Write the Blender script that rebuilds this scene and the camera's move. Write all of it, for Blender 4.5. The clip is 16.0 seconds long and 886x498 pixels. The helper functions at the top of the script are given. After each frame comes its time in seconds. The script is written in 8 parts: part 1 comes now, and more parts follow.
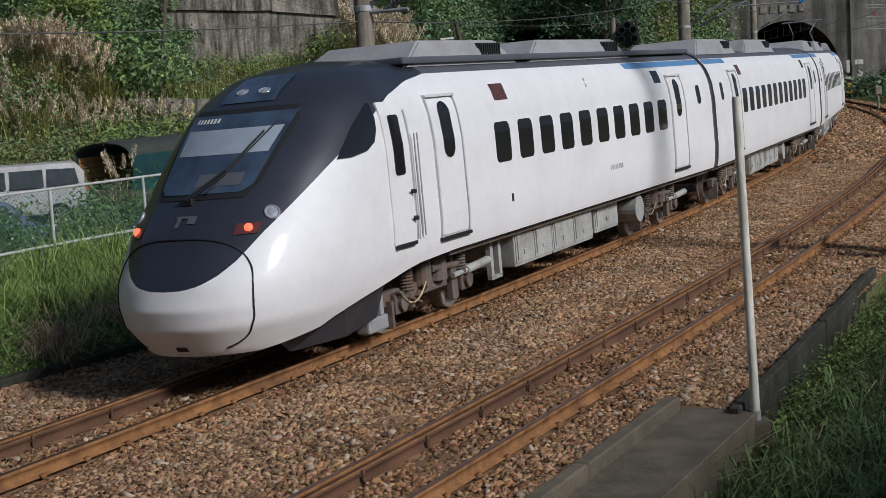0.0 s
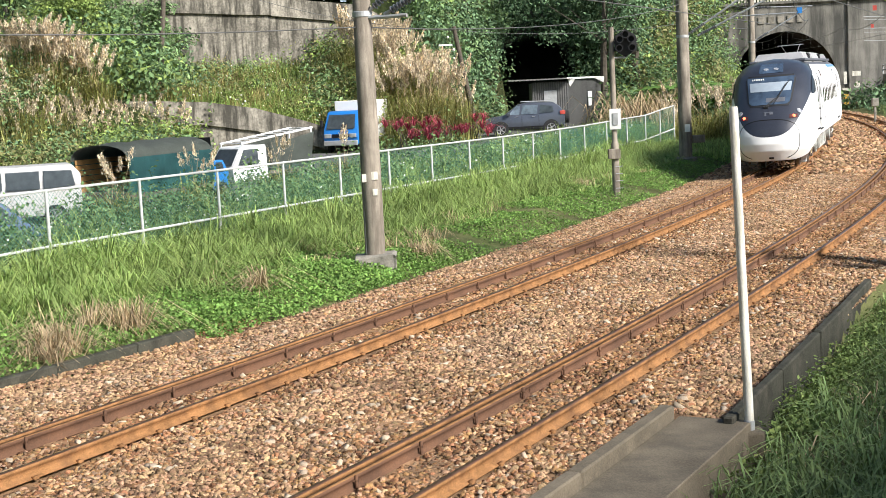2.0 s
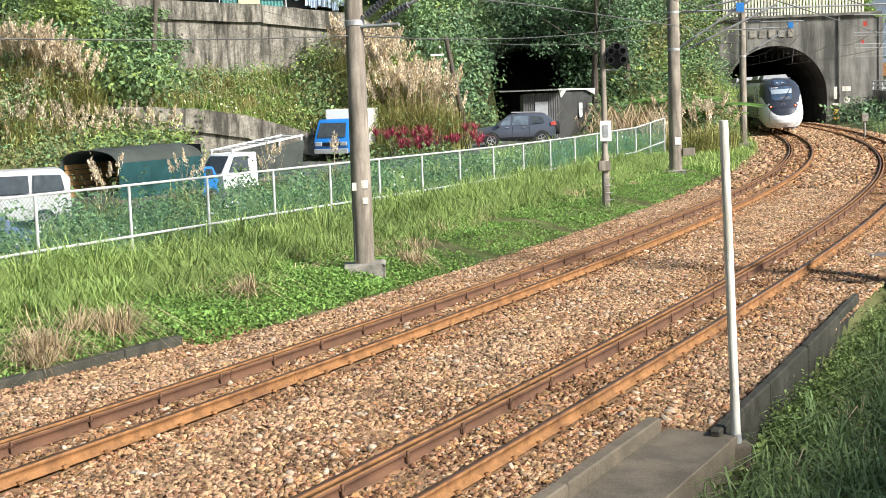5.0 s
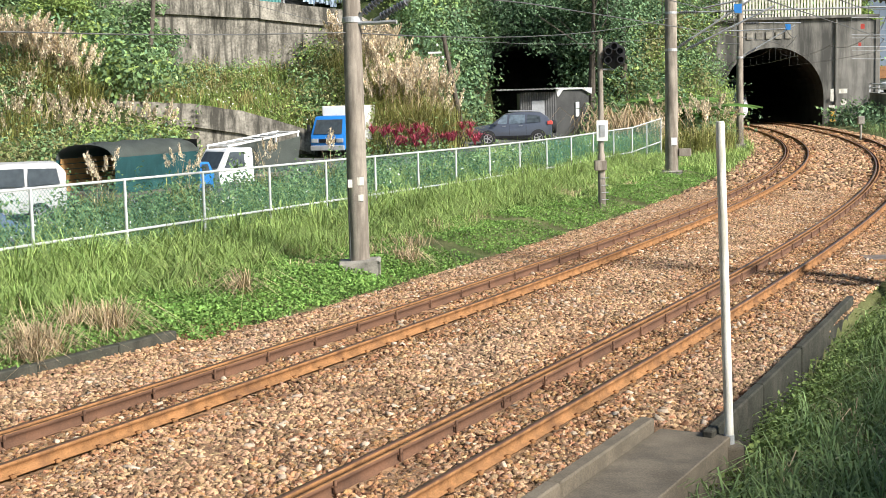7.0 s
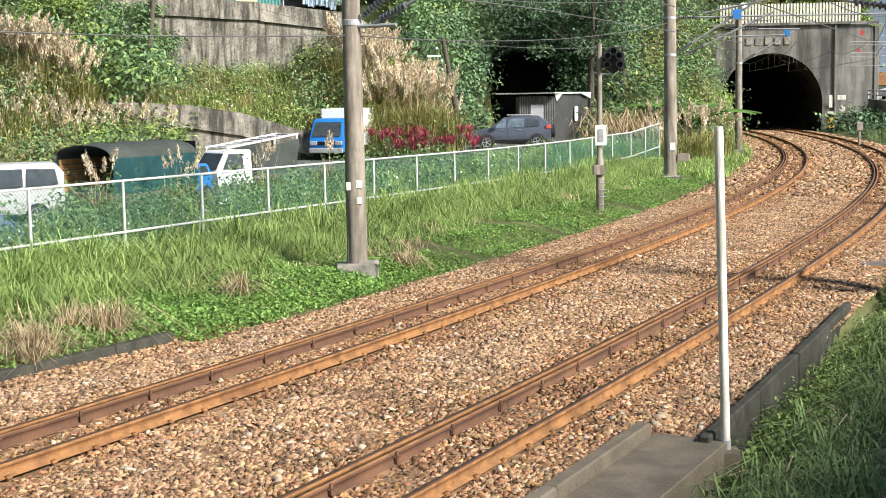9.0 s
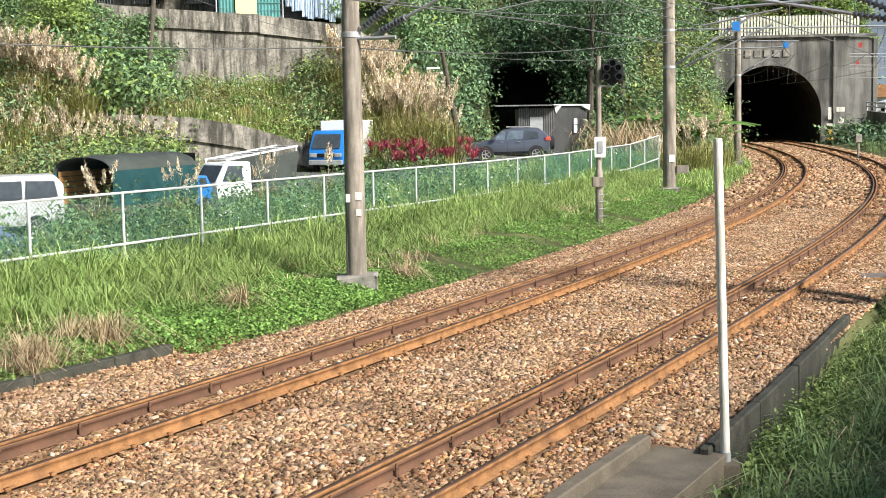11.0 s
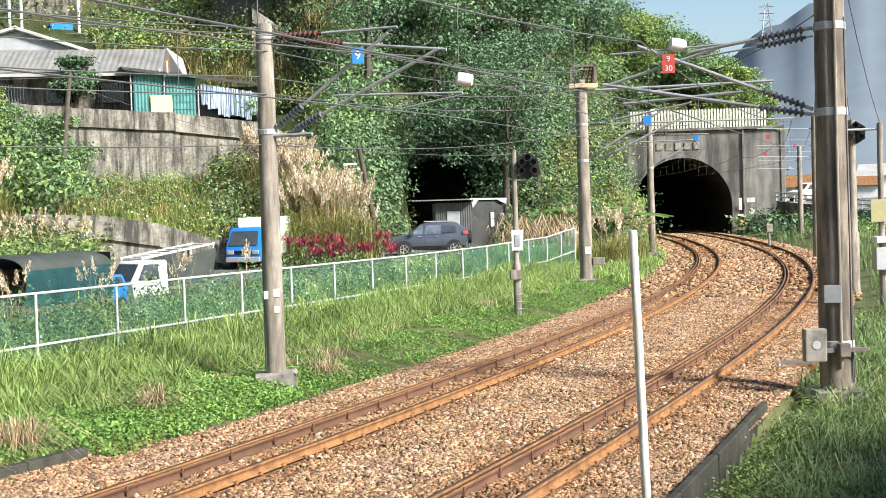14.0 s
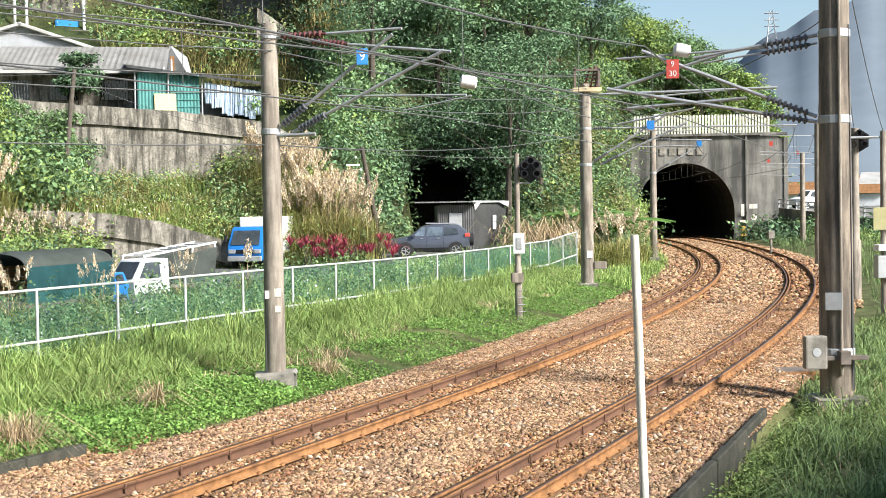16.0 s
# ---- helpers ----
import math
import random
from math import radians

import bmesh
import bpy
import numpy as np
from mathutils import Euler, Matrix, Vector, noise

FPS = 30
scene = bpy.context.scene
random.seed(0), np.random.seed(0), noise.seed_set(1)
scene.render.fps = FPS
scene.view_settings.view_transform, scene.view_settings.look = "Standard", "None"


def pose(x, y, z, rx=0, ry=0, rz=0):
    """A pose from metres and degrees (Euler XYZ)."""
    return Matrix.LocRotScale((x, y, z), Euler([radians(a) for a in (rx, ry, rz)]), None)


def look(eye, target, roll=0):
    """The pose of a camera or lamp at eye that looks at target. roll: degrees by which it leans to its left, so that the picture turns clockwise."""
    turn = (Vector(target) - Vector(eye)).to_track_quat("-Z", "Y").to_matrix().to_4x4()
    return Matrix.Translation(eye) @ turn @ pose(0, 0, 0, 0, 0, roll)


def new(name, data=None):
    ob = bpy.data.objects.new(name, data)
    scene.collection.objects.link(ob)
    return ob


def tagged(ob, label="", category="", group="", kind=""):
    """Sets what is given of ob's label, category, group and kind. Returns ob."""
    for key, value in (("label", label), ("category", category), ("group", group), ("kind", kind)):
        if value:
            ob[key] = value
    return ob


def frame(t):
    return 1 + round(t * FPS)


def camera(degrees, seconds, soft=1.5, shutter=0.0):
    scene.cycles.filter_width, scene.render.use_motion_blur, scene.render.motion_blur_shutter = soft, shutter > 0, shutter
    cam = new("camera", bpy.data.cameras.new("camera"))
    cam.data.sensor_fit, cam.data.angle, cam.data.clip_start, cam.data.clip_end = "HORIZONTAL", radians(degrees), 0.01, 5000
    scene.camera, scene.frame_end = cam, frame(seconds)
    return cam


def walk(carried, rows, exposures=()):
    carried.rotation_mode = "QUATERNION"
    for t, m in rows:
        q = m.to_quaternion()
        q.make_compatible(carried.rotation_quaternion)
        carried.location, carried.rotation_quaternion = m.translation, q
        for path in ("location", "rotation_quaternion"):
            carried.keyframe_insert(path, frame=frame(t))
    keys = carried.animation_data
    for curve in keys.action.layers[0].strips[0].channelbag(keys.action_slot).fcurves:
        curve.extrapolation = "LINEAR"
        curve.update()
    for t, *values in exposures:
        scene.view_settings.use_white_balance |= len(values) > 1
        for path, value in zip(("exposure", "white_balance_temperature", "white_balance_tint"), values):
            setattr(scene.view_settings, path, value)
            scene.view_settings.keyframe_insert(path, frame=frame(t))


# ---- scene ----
cam = camera(35.90, 16.0, soft=0.5)
EYE = (0.0, 0.0, 3.440)
# seconds and the camera's turn: tilt, lean, heading
TURNS = [
    (0, 83.089, 3.535, 0.488),
    (0.5, 83.036, 3.321, 0.512),
    (1, 83.112, 3.118, 0.467),
    (1.5, 83.201, 3.018, 0.423),
    (2, 83.351, 2.842, 0.393),
    (2.5, 83.455, 2.589, 0.291),
    (3, 83.596, 2.436, 0.233),
    (3.5, 83.728, 2.350, 0.193),
    (4, 83.760, 2.293, 0.127),
    (6.5, 83.670, 1.606, -0.074),
    (7, 83.647, 1.440, -0.104),
    (7.5, 83.629, 1.261, -0.118),
    (8, 83.655, 1.096, -0.122),
    (8.5, 83.696, 1.085, -0.145),
    (9, 83.786, 1.033, -0.147),
    (11.5, 84.337, 1.063, -0.195),
    (12, 84.417, 1.128, -0.252),
    (12.5, 85.676, 1.216, -1.211),
    (13, 87.816, 1.587, -3.601),
    (13.5, 87.948, 1.731, -3.606),
    (14, 88.164, 1.776, -3.625),
    (14.5, 88.605, 1.154, -3.618),
    (15, 88.608, 0.997, -3.573),
    (15.5, 88.464, 1.030, -3.496),
    (16, 88.251, 0.977, -3.531),
]
# seconds, stops, white balance and tint: the clip's camera opens up as the train recedes
EXPOSURE = [(0, -0.75, 5850, 13), (0.5, -0.5, 6450, 12), (1.0, 0.40, 6450, 11), (1.5, 0.70, 6300, 10), (2.5, 0.88, 6250, 10), (4.0, 0.91, 6250, 10), (9.0, 0.91, 6250, 10), (12.0, 1.0, 6200, 10), (13.0, 1.14, 6150, 10), (16.0, 1.14, 6150, 10)]
walk(cam, [(t, pose(*EYE, rx, ry, rz)) for t, rx, ry, rz in TURNS], EXPOSURE)

# ---- world and light ----
SUN_EL, SUN_AZ = 34.0, 127.0   # degrees; azimuth from +y towards +x
world = bpy.data.worlds.new("world")
scene.world = world
world.use_nodes = True
sky = world.node_tree.nodes.new("ShaderNodeTexSky")
sky.sky_type, sky.sun_disc = "NISHITA", False
sky.sun_elevation, sky.sun_rotation = radians(SUN_EL), radians(SUN_AZ)
sky.air_density, sky.dust_density, sky.ozone_density = 1.1, 1.4, 1.4
back = world.node_tree.nodes["Background"]
back.inputs["Strength"].default_value = 0.076
world.node_tree.links.new(sky.outputs[0], back.inputs[0])
sun = new("sun", bpy.data.lights.new("sun", "SUN"))
sun.data.energy, sun.data.angle, sun.data.color = 5.0, radians(13.0), (1.0, 0.945, 0.87)
_d = Vector((math.sin(radians(SUN_AZ)) * math.cos(radians(SUN_EL)), math.cos(radians(SUN_AZ)) * math.cos(radians(SUN_EL)), math.sin(radians(SUN_EL))))
sun.matrix_world = look(_d * 60, (0, 0, 0))

# ---- materials ----
def mat(name, base, rough=0.6, metal=0.0, var=0.25, scale=6.0, fine=60.0, bump=0.2, tint=None, island=0.0, obj=0.0, spec=0.5, stain=None, stain_scale=1.2, stain_amt=0.5, sub=0.0, coat=0.0, streak=False):
    """A surface with grain at two scales, an optional second stain colour, and a change from piece to piece."""
    m = bpy.data.materials.new(name)
    m.use_nodes = True
    nt = m.node_tree
    n, l = nt.nodes, nt.links
    b = n["Principled BSDF"]
    geo = n.new("ShaderNodeNewGeometry")
    pos = n.new("ShaderNodeTexCoord")
    src = pos.outputs["Object"]
    big = n.new("ShaderNodeTexNoise")
    big.inputs["Scale"].default_value, big.inputs["Detail"].default_value = scale, 5
    small = n.new("ShaderNodeTexNoise")
    small.inputs["Scale"].default_value, small.inputs["Detail"].default_value = fine, 3
    for k in (big, small):
        l.new(src, k.inputs["Vector"])
    mixa = n.new("ShaderNodeMix")
    mixa.data_type = "RGBA"
    c2 = tint or tuple(min(1, c * (1 + var)) for c in base)
    c1 = tuple(c * (1 - var) for c in base)
    mixa.inputs["A"].default_value, mixa.inputs["B"].default_value = (*c1, 1), (*c2, 1)
    add = n.new("ShaderNodeMath")
    add.operation = "ADD"
    mul = n.new("ShaderNodeMath")
    mul.operation = "MULTIPLY_ADD"
    mul.inputs[1].default_value, mul.inputs[2].default_value = 0.8, -0.4
    l.new(small.outputs["Fac"], mul.inputs[0])
    l.new(big.outputs["Fac"], add.inputs[0])
    l.new(mul.outputs[0], add.inputs[1])
    st = n.new("ShaderNodeMapRange")
    st.inputs["From Min"].default_value, st.inputs["From Max"].default_value = 0.25, 0.75
    l.new(add.outputs[0], st.inputs["Value"])
    l.new(st.outputs[0], mixa.inputs["Factor"])
    out = mixa.outputs["Result"]
    if stain:
        sn = n.new("ShaderNodeTexNoise")
        sn.inputs["Scale"].default_value, sn.inputs["Detail"].default_value, sn.inputs["Roughness"].default_value = stain_scale, 8, 0.65
        if streak:
            mp = n.new("ShaderNodeMapping")
            mp.inputs["Scale"].default_value = (1.0, 1.0, 0.13)
            l.new(src, mp.inputs["Vector"])
            l.new(mp.outputs[0], sn.inputs["Vector"])
        else:
            l.new(src, sn.inputs["Vector"])
        mr = n.new("ShaderNodeMapRange")
        mr.inputs["From Min"].default_value, mr.inputs["From Max"].default_value = (0.43, 0.60) if streak else (0.48, 0.68)
        mr.inputs["To Max"].default_value = stain_amt
        l.new(sn.outputs["Fac"], mr.inputs["Value"])
        mx = n.new("ShaderNodeMix")
        mx.data_type = "RGBA"
        mx.inputs["B"].default_value = (*stain, 1)
        l.new(mr.outputs[0], mx.inputs["Factor"])
        l.new(out, mx.inputs["A"])
        out = mx.outputs["Result"]
    for amount, socket in ((island, geo.outputs["Random Per Island"]), (obj, None)):
        if amount:
            if socket is None:
                socket = n.new("ShaderNodeObjectInfo").outputs["Random"]
            hsv = n.new("ShaderNodeHueSaturation")
            r = n.new("ShaderNodeMapRange")
            r.inputs["To Min"].default_value, r.inputs["To Max"].default_value = 1 - amount, 1 + amount
            l.new(socket, r.inputs["Value"])
            l.new(r.outputs[0], hsv.inputs["Value"])
            h = n.new("ShaderNodeMath")
            h.operation = "MULTIPLY_ADD"
            h.inputs[1].default_value, h.inputs[2].default_value = 0.05 * amount, 0.5 - 0.025 * amount
            frac = n.new("ShaderNodeMath")
            frac.operation = "FRACT"
            sc = n.new("ShaderNodeMath")
            sc.operation = "MULTIPLY"
            sc.inputs[1].default_value = 7.31
            l.new(socket, sc.inputs[0])
            l.new(sc.outputs[0], frac.inputs[0])
            l.new(frac.outputs[0], h.inputs[0])
            l.new(h.outputs[0], hsv.inputs["Hue"])
            l.new(out, hsv.inputs["Color"])
            out = hsv.outputs[0]
    l.new(out, b.inputs["Base Color"])
    b.inputs["Roughness"].default_value, b.inputs["Metallic"].default_value = rough, metal
    b.inputs["Specular IOR Level"].default_value = spec
    if coat:
        b.inputs["Coat Weight"].default_value, b.inputs["Coat Roughness"].default_value = coat, 0.08
    if sub:
        tr = n.new("ShaderNodeBsdfTranslucent")
        ms = n.new("ShaderNodeMixShader")
        ms.inputs[0].default_value = sub
        l.new(out, tr.inputs["Color"])
        l.new(b.outputs[0], ms.inputs[1])
        l.new(tr.outputs[0], ms.inputs[2])
        l.new(ms.outputs[0], n["Material Output"].inputs["Surface"])
    if bump:
        bp = n.new("ShaderNodeBump")
        bp.inputs["Strength"].default_value, bp.inputs["Distance"].default_value = bump, 0.02
        l.new(add.outputs[0], bp.inputs["Height"])
        l.new(bp.outputs[0], b.inputs["Normal"])
    return m


def glow(name, colour, strength, base=(0.3, 0.3, 0.3)):
    m = mat(name, base, 0.2, bump=0)
    b = m.node_tree.nodes["Principled BSDF"]
    b.inputs["Emission Color"].default_value, b.inputs["Emission Strength"].default_value = (*colour, 1), strength
    return m


def clear(name, colour=(0.02, 0.025, 0.03), rough=0.05, coat=1.0):
    m = mat(name, colour, rough, 0, 0.1, bump=0, spec=0.6)
    return m


M = {}
M["ballast_rusty"] = mat("ballast_rusty", (0.29, 0.155, 0.072), 0.95, var=0.35, scale=1.5, fine=90, bump=0.8, island=0.6, stain=(0.13, 0.07, 0.04), stain_scale=0.7, stain_amt=0.6, spec=0.2)
M["ballast"] = mat("ballast", (0.35, 0.222, 0.125), 0.95, var=0.35, scale=1.5, fine=90, bump=0.8, island=0.62, stain=(0.30, 0.22, 0.15), stain_scale=0.5, stain_amt=0.5, spec=0.2)
M["pale_stone"] = mat("pale_stone", (0.42, 0.335, 0.24), 0.9, var=0.2, scale=3, fine=60, bump=0.4, island=0.25, spec=0.2)
M["bed"] = mat("bed", (0.235, 0.14, 0.075), 0.95, var=0.5, scale=4, fine=50, bump=1.0, stain=(0.10, 0.07, 0.05), stain_scale=0.8, spec=0.2)
M["rust"] = mat("rust", (0.25, 0.125, 0.05), 0.9, var=0.4, scale=5, fine=70, bump=0.6, stain=(0.10, 0.05, 0.028), stain_scale=2.2, stain_amt=0.75, spec=0.2)
M["rail_top"] = mat("rail_top", (0.20, 0.10, 0.06), 0.42, 0.7, var=0.35, scale=2, fine=60, bump=0.1, stain=(0.25, 0.13, 0.06), stain_scale=0.8)
# dark rust with the check rails' side shade put into the colour
M["rust_shaded"] = mat("rust_shaded", (0.105, 0.05, 0.025), 0.9, 0.0, var=0.35, scale=2, fine=60, bump=0.3)
M["sleeper"] = mat("sleeper", (0.31, 0.185, 0.095), 0.95, var=0.3, scale=5, fine=70, bump=0.5, obj=0.2, stain=(0.22, 0.11, 0.05), spec=0.2)
M["concrete"] = mat("concrete", (0.27, 0.25, 0.21), 0.92, var=0.3, scale=2, fine=60, bump=0.4, stain=(0.09, 0.085, 0.07), stain_scale=1.5, stain_amt=0.9, spec=0.2)
M["concrete_dark"] = mat("concrete_dark", (0.215, 0.205, 0.18), 0.92, var=0.35, scale=0.6, fine=20, bump=0.4, stain=(0.05, 0.05, 0.045), stain_scale=0.7, stain_amt=0.85, spec=0.2, streak=True)
# near-black colour puts the darkness of the bore into the lining
M["tunnel_dark"] = mat("tunnel_dark", (0.05, 0.048, 0.045), 0.95, var=0.4, scale=0.6, fine=20, bump=0.3, spec=0.1)
M["pole"] = mat("pole", (0.30, 0.262, 0.21), 0.9, var=0.22, scale=3, fine=70, bump=0.3, stain=(0.12, 0.10, 0.08), stain_scale=5, stain_amt=0.75, spec=0.2, streak=True)
M["post_white"] = mat("post_white", (0.74, 0.71, 0.62), 0.7, var=0.1, scale=5, fine=60, bump=0.2, stain=(0.33, 0.31, 0.22), stain_scale=14, stain_amt=0.7, streak=True)
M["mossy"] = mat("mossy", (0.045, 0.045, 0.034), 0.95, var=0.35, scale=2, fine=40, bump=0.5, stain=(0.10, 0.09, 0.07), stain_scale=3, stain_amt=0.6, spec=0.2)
M["slab"] = mat("slab", (0.15, 0.125, 0.09), 0.95, var=0.3, scale=2, fine=50, bump=0.4, stain=(0.09, 0.08, 0.06), stain_scale=1.8, stain_amt=0.8, spec=0.2)
M["fence"] = mat("fence", (0.55, 0.56, 0.55), 0.55, 0.2, var=0.12, scale=5, fine=60, bump=0.15, stain=(0.3, 0.28, 0.24), stain_scale=4, stain_amt=0.5)
M["mesh_green"] = mat("mesh_green", (0.05, 0.17, 0.13), 0.8, var=0.25, scale=3, fine=40, bump=0.2, sub=0.3)
M["soil"] = mat("soil", (0.10, 0.105, 0.04), 0.95, var=0.5, scale=1.2, fine=25, bump=0.8, stain=(0.05, 0.09, 0.02), stain_scale=0.7, stain_amt=0.9, spec=0.2)
M["hill"] = mat("hill", (0.045, 0.06, 0.02), 0.95, var=0.5, scale=0.4, fine=6, bump=0.8, stain=(0.12, 0.09, 0.05), stain_scale=0.15, stain_amt=0.7, spec=0.2)
M["asphalt"] = mat("asphalt", (0.10, 0.10, 0.095), 0.95, var=0.25, scale=1, fine=60, bump=0.3, spec=0.2)
M["white_paint"] = mat("white_paint", (0.80, 0.80, 0.79), 0.5, var=0.03, scale=0.8, fine=8, bump=0.02, stain=(0.70, 0.69, 0.66), stain_scale=0.9, stain_amt=0.6, coat=0.12)
M["dark_paint"] = mat("dark_paint", (0.028, 0.031, 0.042), 0.35, var=0.15, scale=1.5, fine=20, bump=0.02, coat=0.4)
M["roof_grey"] = mat("roof_grey", (0.33, 0.33, 0.33), 0.6, var=0.12, scale=1.5, fine=20, bump=0.1, stain=(0.2, 0.19, 0.18), stain_amt=0.5)
M["roof_dark"] = mat("roof_dark", (0.09, 0.095, 0.11), 0.6, var=0.15, scale=1.5, fine=20, bump=0.1)
M["blue_band"] = mat("blue_band", (0.11, 0.25, 0.45), 0.4, var=0.08, bump=0.02)
M["glass_dark"] = clear("glass_dark", (0.012, 0.012, 0.014), 0.06)
M["screen"] = mat("screen", (0.05, 0.075, 0.115), 0.06, var=0.4, scale=0.8, fine=3, bump=0, spec=0.6)
M["blind"] = mat("blind", (0.32, 0.37, 0.42), 0.25, var=0.1, scale=1.5, fine=5, bump=0, spec=0.6)
M["black"] = mat("black", (0.015, 0.015, 0.016), 0.6, var=0.2, bump=0.05)
M["seam"] = mat("seam", (0.58, 0.58, 0.57), 0.6, var=0.1, bump=0.05)
M["under"] = mat("under", (0.42, 0.43, 0.40), 0.7, 0.1, var=0.25, scale=4, fine=40, bump=0.2, stain=(0.13, 0.08, 0.05), stain_scale=2, stain_amt=0.7)
M["bogie"] = mat("bogie", (0.15, 0.125, 0.105), 0.85, 0.2, var=0.35, scale=5, fine=50, bump=0.3, stain=(0.16, 0.09, 0.045), stain_scale=3, stain_amt=0.8)
M["wheel_steel"] = mat("wheel_steel", (0.30, 0.27, 0.24), 0.55, 0.5, var=0.25, scale=4, fine=40, bump=0.1, stain=(0.16, 0.10, 0.06), stain_amt=0.6)
M["steel"] = mat("steel", (0.40, 0.40, 0.40), 0.5, 0.7, var=0.15, scale=5, fine=60, bump=0.1)
M["galv"] = mat("galv", (0.42, 0.43, 0.43), 0.55, 0.4, var=0.15, scale=5, fine=60, bump=0.1, stain=(0.25, 0.22, 0.19), stain_amt=0.5)
M["wire"] = mat("wire", (0.10, 0.10, 0.095), 0.6, 0.3, var=0.2, bump=0)
M["ceramic"] = mat("ceramic", (0.10, 0.035, 0.028), 0.25, var=0.2, bump=0.02, spec=0.6)
M["ceramic_grey"] = mat("ceramic_grey", (0.10, 0.10, 0.105), 0.3, var=0.2, bump=0.02)
M["lamp_red"] = glow("lamp_red", (1.0, 0.12, 0.05), 3.5, (0.5, 0.05, 0.03))
M["lamp_clear"] = mat("lamp_clear", (0.55, 0.56, 0.58), 0.12, 0.5, var=0.2, bump=0)
M["red"] = mat("red", (0.50, 0.07, 0.05), 0.6, var=0.12, bump=0.05)
M["blue"] = mat("blue", (0.03, 0.20, 0.55), 0.5, var=0.12, bump=0.05)
M["white"] = mat("white", (0.75, 0.75, 0.72), 0.6, var=0.06, bump=0.05, stain=(0.5, 0.48, 0.43), stain_amt=0.4)

# the two verge tones are darker copies that hold the verge's shade
for nm, col, tr in (("leaf_ivy", (0.175, 0.295, 0.07), 0.35), ("leaf_light", (0.23, 0.31, 0.085), 0.35), ("leaf_mid", (0.165, 0.255, 0.105), 0.3), ("leaf_dark", (0.125, 0.205, 0.105), 0.25), ("leaf_olive", (0.22, 0.22, 0.09), 0.3),
                    ("grass_green", (0.32, 0.42, 0.13), 0.4), ("grass_verge_shaded", (0.21, 0.29, 0.11), 0.4), ("leaf_verge_shaded", (0.19, 0.26, 0.08), 0.35), ("grass_gold", (0.33, 0.33, 0.11), 0.4), ("straw", (0.52, 0.40, 0.24), 0.3), ("grass_tan", (0.30, 0.26, 0.10), 0.35), ("plume", (0.74, 0.63, 0.46), 0.4),
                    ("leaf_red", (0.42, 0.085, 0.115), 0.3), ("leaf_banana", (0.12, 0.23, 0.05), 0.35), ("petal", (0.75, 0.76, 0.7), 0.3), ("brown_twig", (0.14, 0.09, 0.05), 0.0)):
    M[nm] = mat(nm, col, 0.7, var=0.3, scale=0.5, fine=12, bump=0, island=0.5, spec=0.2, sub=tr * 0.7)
M["pole_dark"] = mat("pole_dark", (0.26, 0.215, 0.165), 0.92, var=0.25, scale=2, fine=60, bump=0.4, stain=(0.07, 0.06, 0.05), stain_scale=4, stain_amt=0.8, spec=0.2, streak=True)
M["cream_wood"] = mat("cream_wood", (0.50, 0.40, 0.24), 0.8, var=0.2, scale=3, fine=40, bump=0.2)
M["bark"] = mat("bark", (0.085, 0.072, 0.056), 0.95, var=0.35, scale=4, fine=40, bump=0.6, spec=0.2)


# ---- small mesh kit ----
def solid(name, bm, material, parent=None, label="", smooth=False):
    me = bpy.data.meshes.new(name)
    bm.normal_update()
    bm.to_mesh(me)
    bm.free()
    me.materials.append(material)
    if smooth:
        me.polygons.foreach_set("use_smooth", [True] * len(me.polygons))
        me.set_sharp_from_angle(angle=radians(40))
    ob = new(name, me)
    ob.parent = parent
    return tagged(ob, label)


part = solid


def empty(name, m=None, label="", category="", group="", kind=""):
    ob = new(name)
    if m is not None:
        ob.matrix_world = m
    return tagged(ob, label, category, group, kind)


def box(bm, x0, x1, y0, y1, z0, z1, bevel=0.0, m=None):
    r = bmesh.ops.create_cube(bm, size=1)
    vs = r["verts"]
    for v in vs:
        v.co = Vector(((x0 + x1) / 2 + v.co.x * (x1 - x0), (y0 + y1) / 2 + v.co.y * (y1 - y0), (z0 + z1) / 2 + v.co.z * (z1 - z0)))
    if bevel:
        es = list({e for v in vs for e in v.link_edges})
        r = bmesh.ops.bevel(bm, geom=es, offset=bevel, segments=2, affect="EDGES", profile=0.6)
        vs = list({v for f in r["faces"] for v in f.verts} | {v for v in vs if v.is_valid})
    if m is not None:
        bmesh.ops.transform(bm, matrix=m, verts=vs)
    return vs


def rod(bm, a, b, r0, r1=None, n=10, caps=True):
    """A tapered bar from a to b."""
    a, b = Vector(a), Vector(b)
    d = b - a
    q = d.to_track_quat("Z", "Y").to_matrix().to_4x4()
    bmesh.ops.create_cone(bm, cap_ends=caps, segments=n, radius1=r0, radius2=r0 if r1 is None else r1, depth=d.length,
                          matrix=Matrix.Translation((a + b) / 2) @ q)


def lathe(bm, a, b, prof, n=12):
    """A turned body along a..b; prof holds (share of the length, radius)."""
    a, b = Vector(a), Vector(b)
    d = b - a
    q = d.to_track_quat("Z", "Y").to_matrix()
    rings = []
    for u, r in prof:
        rings.append([bm.verts.new(a + d * u + q @ Vector((r * math.cos(k * math.tau / n), r * math.sin(k * math.tau / n), 0))) for k in range(n)])
    for p, o in zip(rings, rings[1:]):
        for k in range(n):
            bm.faces.new((p[k], p[(k + 1) % n], o[(k + 1) % n], o[k]))
    bm.faces.new(rings[0][::-1])
    bm.faces.new(rings[-1])


